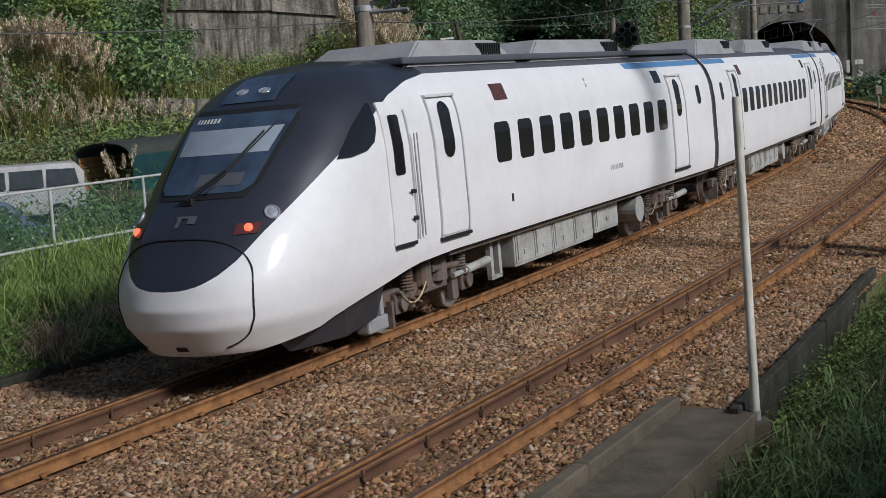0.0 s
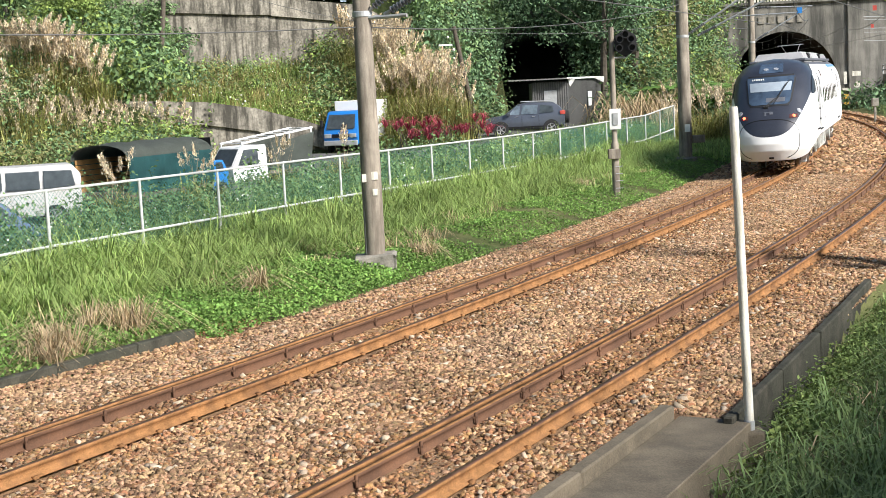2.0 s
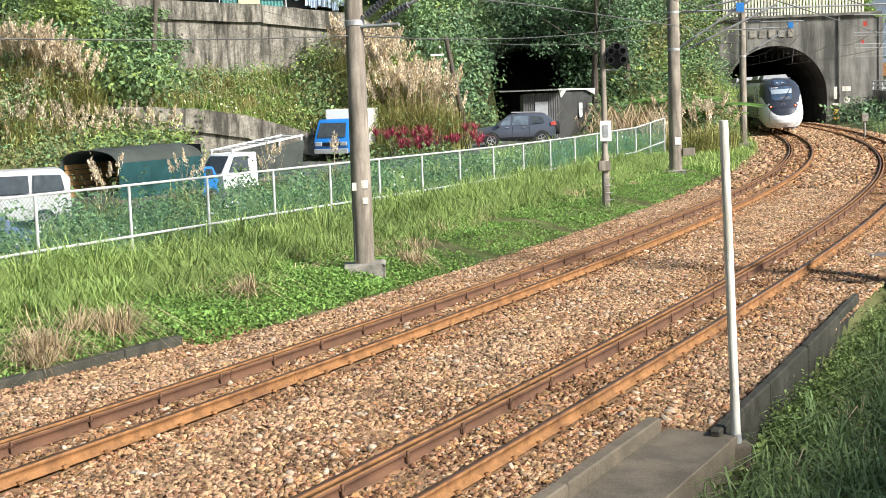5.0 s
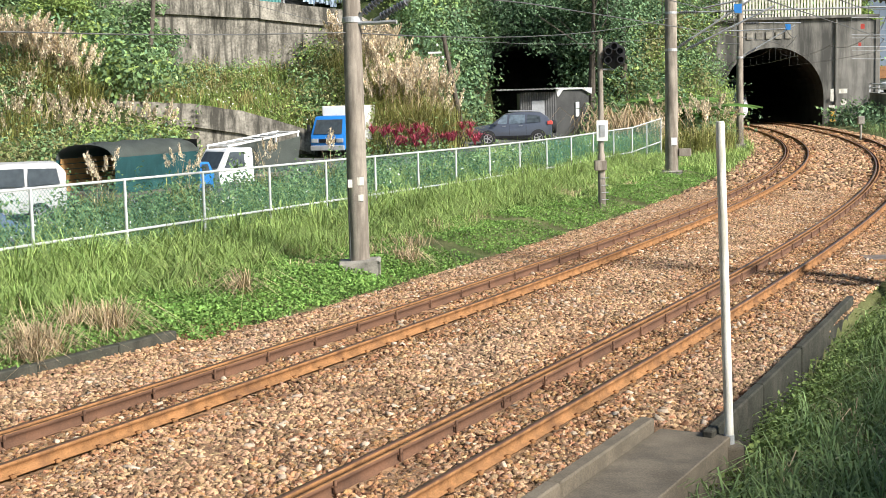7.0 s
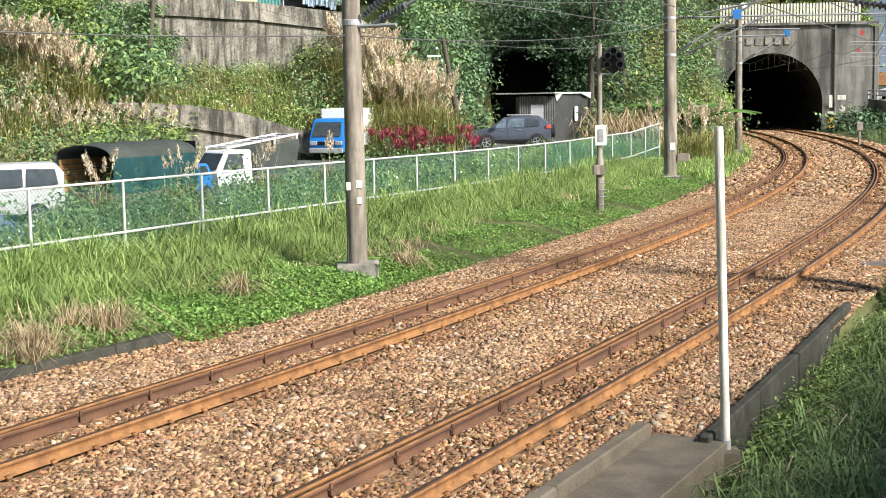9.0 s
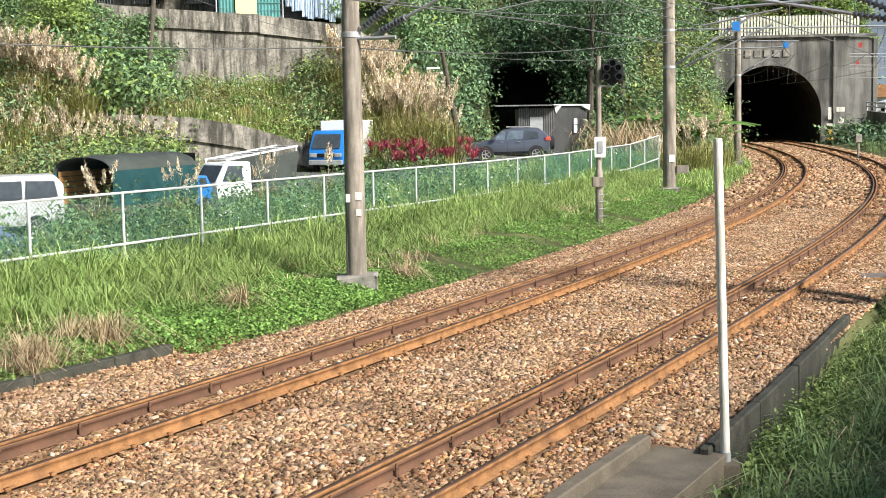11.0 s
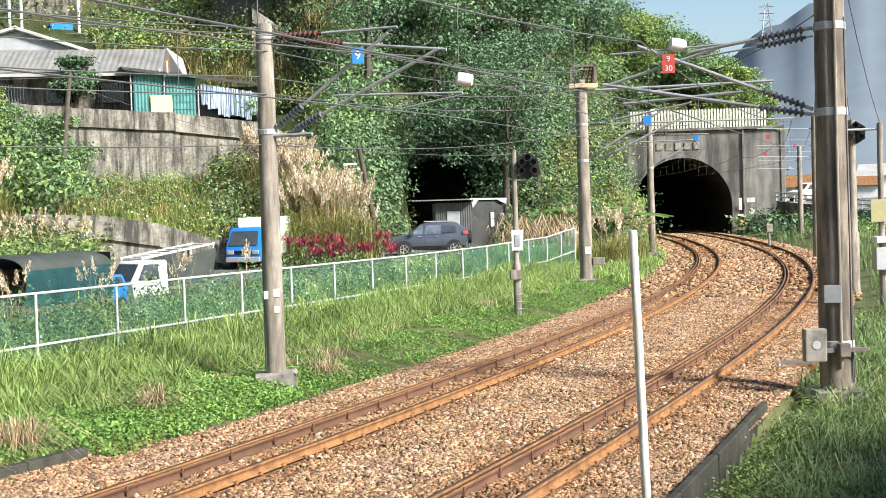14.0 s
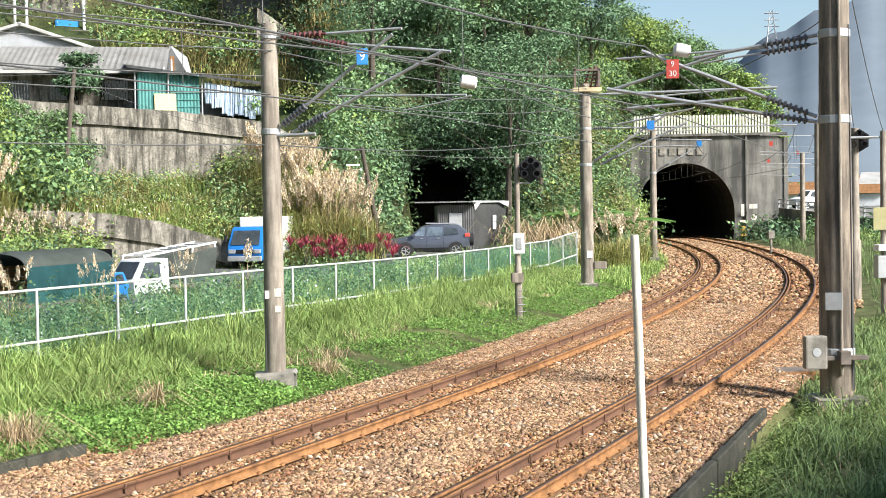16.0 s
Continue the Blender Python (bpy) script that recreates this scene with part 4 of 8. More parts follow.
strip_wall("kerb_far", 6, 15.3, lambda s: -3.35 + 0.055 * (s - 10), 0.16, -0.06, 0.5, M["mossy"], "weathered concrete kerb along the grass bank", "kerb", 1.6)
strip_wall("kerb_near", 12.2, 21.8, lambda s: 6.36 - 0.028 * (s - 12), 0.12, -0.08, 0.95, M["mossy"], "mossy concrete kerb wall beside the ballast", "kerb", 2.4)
slab = empty("walkway_slab", None, "stained concrete walkway slab with a raised kerb", "walkway", kind="structure")
for k, (s0, s1) in enumerate(((4.5, 8.0), (8.02, 12.4))):
    bm = bmesh.new()
    pts = [bm.verts.new(on_track(ss, oo, zz)) for zz in (-0.165, -0.75) for ss, oo in ((s0, 5.75), (s1, 5.75), (s1, 6.55), (s0, 6.55))]
    for q in ((0, 1, 2, 3), (7, 6, 5, 4), (0, 4, 5, 1), (1, 5, 6, 2), (2, 6, 7, 3), (3, 7, 4, 0)):
        bm.faces.new([pts[i] for i in q])
    bmesh.ops.recalc_face_normals(bm, faces=bm.faces)
    bmesh.ops.bevel(bm, geom=list(bm.edges), offset=0.012, segments=1, affect="EDGES")
    part("slab_panel", bm, M["slab"], slab)
strip_wall("kerb_slab", 4.5, 12.3, 5.66, 0.16, -0.02, 0.6, M["slab"], "raised concrete kerb edging the walkway slab", "kerb", 2.6)


def z_at(x, y):
    return float(ground_z(np.array([x]), np.array([y]))[0])


fence = empty("fence", None, "white pipe fence with green mesh panels on a grass bank", "fence", kind="structure")
_d = (FENCE_B - FENCE_A) / np.linalg.norm(FENCE_B - FENCE_A)
_along = [10.37 + 2.83 * k - 0.0065 * k * k for k in range(-4, 15)]
_posts = [FENCE_A + _d * u for u in _along] + [np.array([9.35, 62.5]), np.array([10.3, 64.4])]
_tops = [float(np.interp(u, [5, 10, 20, 32, 40, 48], [1.92, 1.91, 1.85, 1.77, 1.77, 1.87])) for u in _along] + [2.02, 2.16]
for p, top in zip(_posts, _tops):
    bm = bmesh.new()
    rod(bm, (p[0], p[1], z_at(*p) - 0.3), (p[0], p[1], top), 0.032, n=10)
    part("fence_post", bm, M["fence"], fence)
for k_, (p, q) in enumerate(zip(_posts, _posts[1:])):
    _d = (q - p) / np.linalg.norm(q - p)
    FENCE_TOP = (_tops[k_] + _tops[k_ + 1]) / 2 - 0.02
    for drop in (0.0, 1.07):
        bm = bmesh.new()
        rod(bm, (*p, _tops[k_] - drop), (*q, _tops[k_ + 1] - drop), 0.027, n=8)
        part("fence_rail", bm, M["fence"], fence)
    # woven wire: two families of slanting strands, behind the posts
    v, f = [], []
    L, hgt, pitch = float(np.linalg.norm(q - p)), FENCE_TOP - 0.25, 0.1 if k_ < 14 else 0.05
    nrm = np.array([-_d[1], _d[0]]) * 0.035
    for fam in (1, -1):
        c = -hgt
        while c < L:
            u0, w0, u1, w1 = c, 0.0, c + hgt, hgt
            if u0 < 0:
                w0, u0 = -u0, 0.0
            if u1 > L:
                w1, u1 = hgt - (u1 - L), L
            if u1 > u0:
                if fam < 0:
                    w0, w1 = hgt - w0, hgt - w1
                a = [p[0] + _d[0] * u0 + nrm[0], p[1] + _d[1] * u0 + nrm[1], FENCE_TOP - hgt + w0]
                b = [p[0] + _d[0] * u1 + nrm[0], p[1] + _d[1] * u1 + nrm[1], FENCE_TOP - hgt + w1]
                k = len(v)
                t = 0.0055
                v += [[a[0], a[1], a[2] - t], [b[0], b[1], b[2] - t], [b[0], b[1], b[2] + t], [a[0], a[1], a[2] + t]]
                f.append((k, k + 1, k + 2, k + 3))
            c += pitch
    raw("mesh_panel", v, f, M["mesh_green"], fence, "green plastic-coated wire mesh")

# ---- poles, masts and signals ----
def pole(name, x, y, z0, z1, r0, r1, label, base=0.0, category="utility pole", skin="pole"):
    t = empty(name, pose(x, y, z0), label, category, "catenary poles" if category == "catenary pole" else "")
    bm = bmesh.new()
    lathe(bm, (0, 0, -0.4), (0, 0, z1 - z0), [(0, r0), (0.3, r0 * 0.95 + r1 * 0.05), (0.99, r1 * 1.02), (1, r1 * 0.9)], 24)
    part("shaft", bm, M[skin], t, smooth=True)
    if base:
        bm = bmesh.new()
        vs = box(bm, -base, base, -base * 0.8, base * 0.8, -0.5, 0.18, 0.06)
        for v in bm.verts:
            v.co += Vector((random.uniform(-1, 1), random.uniform(-1, 1), random.uniform(-1, 1))) * 0.03
        part("footing", bm, M["concrete"], t, "rough concrete footing")
    return t


def band(t, z, r, h=0.07, material=None):
    bm = bmesh.new()
    lathe(bm, (0, 0, z - h / 2), (0, 0, z + h / 2), [(0, r), (0.1, r + 0.015), (0.9, r + 0.015), (1, r)], 20)
    part("band", bm, material or M["galv"], t, "steel band")


def insulator(bm, a, b, r=0.075, n=8):
    prof = [(0, 0.03)]
    for k in range(n):
        u = 0.06 + 0.88 * k / n
        prof += [(u, 0.035), (u + 0.02, r), (u + 0.05, r), (u + 0.07, 0.035)]
    lathe(bm, a, b, prof + [(1, 0.03)], 12)


def arm(t, d, pts, r=0.028, ins="ceramic_grey", ins_len=0.75, first=0.12):
    """A bracket tube from the pole through pts (reach, height), with a ribbed insulator near the pole."""
    ps = [Vector((d[0] * u, d[1] * u, z)) for u, z in pts]
    dirn = (ps[1] - ps[0]).normalized()
    i0, i1 = ps[0] + dirn * first, ps[0] + dirn * (first + ins_len)
    bm = bmesh.new()
    rod(bm, ps[0], ps[1], r, n=8)
    tube = part("bracket_tube", bm, M["galv"], t, "galvanised bracket tube")
    bm = bmesh.new()
    insulator(bm, i0, i1)
    part("insulator", bm, M[ins], tube, "brown ribbed insulator" if ins == "ceramic" else "dark ribbed insulator")


def tube(t, a, b, r=0.022, name="bracket_tube", material=None, label=""):
    bm = bmesh.new()
    rod(bm, a, b, r, n=8)
    return part(name, bm, material or M["galv"], t, label)


def tag_plate(t, p, w, h, material, words=(), back=None):
    """A flat plate that faces the camera's side, with lettering."""
    p = Vector(p)
    world_p = t.matrix_world @ p
    face = Vector((-world_p.x, -world_p.y, 0)).normalized()
    if p.to_2d().length > 1.0:
        p = p + face * 0.09
    side = Vector((0, 0, 1)).cross(face)
    m = Matrix((side, Vector((0, 0, 1)), face)).transposed().to_4x4()
    bm = bmesh.new()
    box(bm, -w / 2, w / 2, -h / 2, h / 2, -0.01, 0.01, 0.004, Matrix.Translation(p) @ m)
    pl = part("plate", bm, material, t)
    for k, txt in enumerate(words):
        cu = bpy.data.curves.new("digits", "FONT")
        cu.body, cu.size, cu.align_x, cu.align_y = txt, h / (len(words) + 0.35), "CENTER", "CENTER"
        tmp = bpy.data.objects.new("digits", cu)
        scene.collection.objects.link(tmp)
        me = bpy.data.meshes.new_from_object(tmp.evaluated_get(bpy.context.evaluated_depsgraph_get()))
        bpy.data.objects.remove(tmp)
        me.materials.clear()
        me.materials.append(M["white"])
        ob = new("digits", me)
        ob.parent = pl
        ob.matrix_basis = Matrix.Translation(p) @ m @ Matrix.Translation((0, h * (0.5 - (k + 0.5) / len(words)), 0.016))
    return pl


def across(s):
    """Unit direction to the right of the track at s."""
    th = float(np.interp(s, S, TH))
    return (math.cos(th), -math.sin(th))


# catenary pole beside the fence
A_POS = (-1.72, 27.5)
pole_a = pole("catenary_pole", *A_POS, 0.02, 7.15, 0.205, 0.16, "weathered concrete catenary pole on a footing", 0.42, "catenary pole")
_r = across(22)
arm(pole_a, _r, [(0.16, 6.85), (2.9, 6.85)], ins="ceramic", ins_len=1.0)
arm(pole_a, _r, [(0.9, 6.72), (3.9, 6.35)], ins="ceramic", ins_len=0.8, first=0.05)
arm(pole_a, _r, [(0.14, 5.02), (2.7, 6.75)], 0.035)
arm(pole_a, _r, [(0.5, 4.95), (3.75, 6.38)], 0.035)
tube(pole_a, (_r[0] * 1.5, _r[1] * 1.5, 5.62), (_r[0] * 4.2, _r[1] * 4.2, 5.52))
tube(pole_a, (_r[0] * 2.9, _r[1] * 2.9, 5.28), (_r[0] * 4.3, _r[1] * 4.3, 5.5), 0.016)
tube(pole_a, (-0.1, 0, 4.9), (_r[0] * 1.0, _r[1] * 1.0, 4.9), 0.04)
band(pole_a, 6.85, 0.165)
band(pole_a, 4.98, 0.18, 0.12)
tag_plate(pole_a, (_r[0] * 2.05, _r[1] * 2.05, 6.35), 0.22, 0.31, M["blue"], ("9",))
for dz, w, h, mt in ((1.78, 0.13, 0.16, "post_white"), (1.45, 0.11, 0.13, "post_white")):
    tag_plate(pole_a, (0.05 + 0.03, -0.195, dz), w, h, M[mt])
tag_plate(pole_a, (-0.12, -0.175, 1.74), 0.11, 0.16, M["post_white"])
tube(pole_a, (-0.17, -0.13, 0.1), (-0.16, -0.10, 2.2), 0.014, "cable", M["wire"])

pole_b = pole("catenary_pole", 9.16, 54.6, 0.1, 8.3, 0.26, 0.22, "weathered concrete catenary pole with crossbar", 0.4, "catenary pole")
_r = across(52)
for y_ in (-0.28, 0.28):
    bm = bmesh.new()
    box(bm, -0.55, 0.62, y_ - 0.06, y_ + 0.06, 7.86, 8.02, 0.01)
    part("crossarm", bm, M["cream_wood"], pole_b, "pale timber crossarm")
for x_, y_, h_ in ((-0.45, -0.28, 8.85), (0.52, -0.28, 8.8), (0.52, 0.28, 8.95)):
    bm = bmesh.new()
    box(bm, x_ - 0.05, x_ + 0.05, y_ - 0.05, y_ + 0.05, 8.02, h_, 0.01)
    part("upright", bm, M["bogie"], pole_b, "rusty upright")
bm = bmesh.new()
box(bm, -0.5, 0.58, -0.33, -0.25, 8.68, 8.76, 0.01)
part("crossbar", bm, M["bogie"], pole_b)
for x_, d_ in ((-0.05, 0.25), (0.2, 0.2), (0.4, 0.1)):
    bm = bmesh.new()
    insulator(bm, (x_, -0.1, 8.0), (x_ + d_, -0.1, 8.85), 0.13, 5)
    part("insulator", bm, M["ceramic"], pole_b, "brown ribbed insulator")
tube(pole_b, (0.1, 0, 7.75), (_r[0] * 7.5, _r[1] * 7.5, 7.75), 0.05)
tube(pole_b, (_r[0] * 2.3, _r[1] * 2.3, 7.55), (_r[0] * 6.0, _r[1] * 6.0, 7.75), 0.035)
arm(pole_b, _r, [(0.2, 5.0), (3.3, 6.9)], 0.04)
arm(pole_b, _r, [(0.6, 4.95), (4.0, 6.5)], 0.04)
arm(pole_b, _r, [(0.2, 6.4), (3.6, 6.35)], 0.03)
tube(pole_b, (_r[0] * 2, _r[1] * 2, 5.6), (_r[0] * 4.4, _r[1] * 4.4, 5.6), 0.025)
band(pole_b, 6.4, 0.225, 0.1)
band(pole_b, 4.95, 0.235, 0.12)
tag_plate(pole_b, (_r[0] * 2.6, _r[1] * 2.6, 6.45), 0.3, 0.36, M["blue"])
tag_plate(pole_b, (0.05, -0.27, 1.35), 0.22, 0.3, M["white"])
bm = bmesh.new()
box(bm, 0.25, 0.75, -0.2, 0.1, 0.75, 1.05, 0.02)
part("junction_box", bm, M["pole"], pole_b, "weathered junction box")

pole_t = pole("catenary_pole", 16.8, 77.2, 0.2, 8.1, 0.20, 0.16, "slender concrete catenary pole near the tunnel", 0.3, "catenary pole")
_r = across(76)
arm(pole_t, _r, [(0.2, 5.1), (3.0, 6.7)], 0.04)
arm(pole_t, _r, [(0.2, 6.9), (3.3, 6.8)], 0.03)
tube(pole_t, (0.1, 0, 7.6), (_r[0] * 8.0, _r[1] * 8.0, 7.5), 0.045)
band(pole_t, 5.0, 0.18, 0.12)
tag_plate(pole_t, (_r[0] * 2.6, _r[1] * 2.6, 6.6), 0.3, 0.32, M["blue"])
bm = bmesh.new()
bmesh.ops.create_uvsphere(bm, u_segments=14, v_segments=8, radius=0.24, matrix=Matrix.Translation((_r[0] * 0.2, _r[1] * 0.2, 8.1)))
part("cap", bm, M["white"], pole_t, "white insulator cap")

pole_c = pole("catenary_pole", 8.78, 24.75, -0.35, 10.2, 0.31, 0.24, "thick weathered concrete catenary pole with conduit", 0.5, "catenary pole", "pole_dark")
_r = across(24)
_l = (-_r[0], -_r[1])
arm(pole_c, _l, [(0.3, 6.85), (2.6, 6.55)], 0.035, ins_len=0.95)
arm(pole_c, _l, [(0.3, 6.70), (2.4, 6.45)], 0.02, ins_len=0.9)
tube(pole_c, (_l[0] * 2.0, _l[1] * 2.0, 6.62), (_l[0] * 4.3, _l[1] * 4.3, 6.0), 0.03)
tube(pole_c, (_l[0] * 1.2, _l[1] * 1.2, 6.68), (_l[0] * 4.1, _l[1] * 4.1, 6.62), 0.022)
arm(pole_c, _l, [(0.32, 5.35), (3.6, 6.75)], 0.035, ins_len=0.95)
arm(pole_c, _l, [(0.32, 5.25), (4.3, 6.05)], 0.035, ins_len=0.95)
tube(pole_c, (_l[0] * 3.9, _l[1] * 3.9, 5.65), (_l[0] * 1.6, _l[1] * 1.6, 5.75), 0.03)
tube(pole_c, (_l[0] * 4.1, _l[1] * 4.1, 5.35), (_l[0] * 2.6, _l[1] * 2.6, 5.6), 0.018)
tag_plate(pole_c, (_l[0] * 3.0, _l[1] * 3.0, 6.36), 0.24, 0.36, M["red"], ("9", "30"))
for z, r in ((6.85, 0.275), (5.28, 0.285), (1.0, 0.318)):
    band(pole_c, z, r, 0.16)
bm = bmesh.new()
rod(bm, (-0.02, -0.33, 0.6), (-0.02, -0.30, 9.5), 0.03, n=10)
part("conduit", bm, M["pole"], pole_c, "brown conduit strapped to the pole")
tube(pole_c, (0.22, -0.25, 0.3), (0.2, -0.2, 7.0), 0.014, "cable", M["wire"])
tube(pole_c, (0.27, -0.18, 0.3), (0.26, -0.1, 4.2), 0.012, "cable", M["wire"])
tag_plate(pole_c, (-0.16, -0.33, 1.95), 0.30, 0.32, M["galv"])
bm = bmesh.new()
box(bm, -0.78, -0.38, -0.62, -0.4, 0.75, 1.35, 0.03)
bx = part("junction_box", bm, M["concrete"], pole_c, "stained beige junction box")
bm = bmesh.new()
rod(bm, (-0.58, -0.63, 1.06), (-0.58, -0.615, 1.06), 0.08, n=16)
part("lock_disc", bm, M["galv"], bx)
bm = bmesh.new()
box(bm, -0.45, 0.45, -0.42, -0.3, 0.88, 0.96, 0.01)
box(bm, -0.1, 0.1, -0.5, -0.3, 0.8, 1.05, 0.02)
part("bracket", bm, M["bogie"], pole_c, "dark mounting bracket")

# slim white marker post beside the walkway
marker = empty("marker_post", pose(2.965, 14.1, -0.75, 0, -1.5, 0), "slender white-painted post with flaking paint", "post")
bm = bmesh.new()
lathe(bm, (0, 0, 0.4), (0, 0, 3.87), [(0, 0.05), (0.99, 0.047), (1, 0.04)], 14)
part("shaft", bm, M["post_white"], marker, smooth=True)
bm = bmesh.new()
lathe(bm, (0, 0, 0.4), (0, 0, 0.58), [(0, 0.056), (1, 0.056)], 14)
part("sleeve", bm, M["galv"], marker, "grey metal sleeve")
bm = bmesh.new()
box(bm, -0.14, 0.14, -0.14, 0.14, -0.3, 0.48, 0.03)
part("footing", bm, M["slab"], marker, "rough concrete footing")


def signal(name, x, y, z0, z1, head, label, r=0.085):
    t = empty(name, pose(x, y, z0), label, "railway signal", "railway signals")
    bm = bmesh.new()
    lathe(bm, (0, 0, -0.3), (0, 0, z1 - z0), [(0, r * 1.35), (0.35, r * 1.35), (0.36, r), (1, r * 0.95)], 16)
    part("mast", bm, M["pole"], t, "pale concrete mast", smooth=True)
    if head:
        hx, hz = head
        fc = Vector((-x, -y, 0)).normalized()
        side = Vector((0, 0, 1)).cross(fc)
        c = Vector((0, 0, hz)) + side * hx
        hd = bmesh.new()
        ring = [c + side * 0.36 * math.cos(k * math.tau / 6 + 0.5) * 1.05 + Vector((0, 0, 0.42 * math.sin(k * math.tau / 6 + 0.5))) for k in range(6)]
        bk, ft = [hd.verts.new(p - fc * 0.03) for p in ring], [hd.verts.new(p + fc * 0.03) for p in ring]
        hd.faces.new(bk[::-1])
        hd.faces.new(ft)
        for k in range(6):
            hd.faces.new((bk[k], bk[k - 1], ft[k - 1], ft[k]))
        bmesh.ops.recalc_face_normals(hd, faces=hd.faces)
        h = part("signal_head", hd, M["black"], t, "black signal head with hooded lamps")
        for u, w in ((-0.17, 0.12), (0.17, 0.12), (-0.19, -0.14), (0.19, -0.14), (0, 0.26)):
            b2 = bmesh.new()
            p = c + side * u + Vector((0, 0, w))
            lathe(b2, p, p + fc * 0.26, [(0, 0.10), (1, 0.115), (1, 0.095), (0.2, 0.085), (0.2, 0.001)], 14)
            part("hood", b2, M["black"], h)
        b2 = bmesh.new()
        rod(b2, (0, 0, hz - 0.42), c + Vector((0, 0, -0.42)), 0.03, n=8)
        rod(b2, (0, 0, hz + 0.1), c + Vector((0, 0, 0.05)), 0.03, n=8)
        part("bracket", b2, M["galv"], t)
    return t


sig = signal("railway_signal", 4.84, 41.6, 0.0, 5.05, (0.42, 4.55), "pale mast with a dark signal head and plates")
tag_plate(sig, (0.02, -0.13, 2.3), 0.34, 0.62, M["white"])
tag_plate(sig, (0.02, -0.15, 2.3), 0.16, 0.36, M["galv"])
bm = bmesh.new()
box(bm, -0.22, 0.14, -0.2, 0.05, 1.1, 1.4, 0.02)
part("junction_box", bm, M["pole"], sig, "small beige box")
for k in range(4):
    bm = bmesh.new()
    box(bm, -0.02, 0.2, -0.13, -0.11, 0.2 + k * 0.22, 0.22 + k * 0.22)
    part("rung", bm, M["galv"], sig)

# ---- tunnel portal ----
PORTAL_S, PC = 125.0, 3.1
_th = float(np.interp(PORTAL_S, S, TH)) + radians(2)
_o = on_track(PORTAL_S, PC)
PORTAL = Matrix.Translation((float(_o[0]), float(_o[1]), 0.3)) @ Matrix.Rotation(-_th, 4, "Z")    # x: to the right, y: into the tunnel


def arch(w, h, n=24):
    """The outline of the opening, from the foot at the left to the foot at the right."""
    r = w / 2
    k = h - r
    return [(-r * 0.97, -0.5), (-r, k * 0.6)] + [(-r * math.cos(math.pi * t / n), k + r * math.sin(math.pi * t / n)) for t in range(n + 1)] + [(r, k * 0.6), (r * 0.97, -0.5)]


portal = empty("tunnel_portal", PORTAL, "grey stained concrete tunnel portal with arched opening", "tunnel portal", kind="structure")
TOPW, LEFT, RIGHT = 9.25, -9.0, 9.3
inn = arch(9.0, 6.8)
bm = bmesh.new()
n = len(inn)
out = []
for k, (x, z) in enumerate(inn):
    t = k / (n - 1)
    if t < 0.3:
        out.append((LEFT, -0.5 + (TOPW + 0.5) * t / 0.3))
    elif t > 0.7:
        out.append((RIGHT, TOPW - (TOPW + 0.5) * (t - 0.7) / 0.3))
    else:
        out.append((LEFT + (RIGHT - LEFT) * (t - 0.3) / 0.4, TOPW))
for y in (0.0, 1.0):
    a = [bm.verts.new((x, y, z)) for x, z in inn]
    b = [bm.verts.new((x, y, z)) for x, z in out]
    for k in range(n - 1):
        bm.faces.new((a[k], a[k + 1], b[k + 1], b[k]))
bmesh.ops.recalc_face_normals(bm, faces=bm.faces)
part("wall", bm, M["concrete_dark"], portal)
bm = bmesh.new()
rim = arch(9.5, 7.1)
for k in range(n - 1):
    q = [bm.verts.new((x, y, z)) for (x, z), y in ((inn[k], -0.12), (inn[k + 1], -0.12), (rim[k + 1], -0.12), (rim[k], -0.12), (rim[k], 0.0), (rim[k + 1], 0.0), (inn[k], 0.0), (inn[k + 1], 0.0))]
    bm.faces.new(q[:4])
    bm.faces.new((q[3], q[2], q[5], q[4]))
    bm.faces.new((q[0], q[1], q[7], q[6]))
part("arch_rim", bm, M["concrete_dark"], portal, "raised concrete arch rim")
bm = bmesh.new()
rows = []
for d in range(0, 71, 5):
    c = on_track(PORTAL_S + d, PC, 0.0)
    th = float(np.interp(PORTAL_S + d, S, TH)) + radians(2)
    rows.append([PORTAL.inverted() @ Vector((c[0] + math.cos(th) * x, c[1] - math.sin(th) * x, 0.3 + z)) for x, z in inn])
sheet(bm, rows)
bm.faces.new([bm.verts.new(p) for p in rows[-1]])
# lining coloured for the unlit inside of the tunnel
part("lining", bm, M["tunnel_dark"], portal, "tunnel lining coloured near-black for the dark inside")
for x0, x1, z0, z1, y0 in ((LEFT, RIGHT, TOPW, TOPW + 0.25, -0.3), (5.5, 5.67, 0, TOPW, -0.2), (RIGHT - 0.3, RIGHT + 0.1, -0.5, TOPW - 0.2, -0.1)):
    bm = bmesh.new()
    box(bm, x0, x1, y0, 0.3, z0, z1, 0.04)
    part("coping" if z0 > 1 else "buttress", bm, M["concrete_dark"], portal)
# lettering panel over the arch: unreadable, so plain pale bars
for k in range(5):
    bm = bmesh.new()
    box(bm, -2.3 + k * 0.85, -1.75 + k * 0.85, -0.08, 0.0, 7.55, 8.2, 0.03)
    part("inscription", bm, M["concrete"], portal, "pale weathered lettering block")
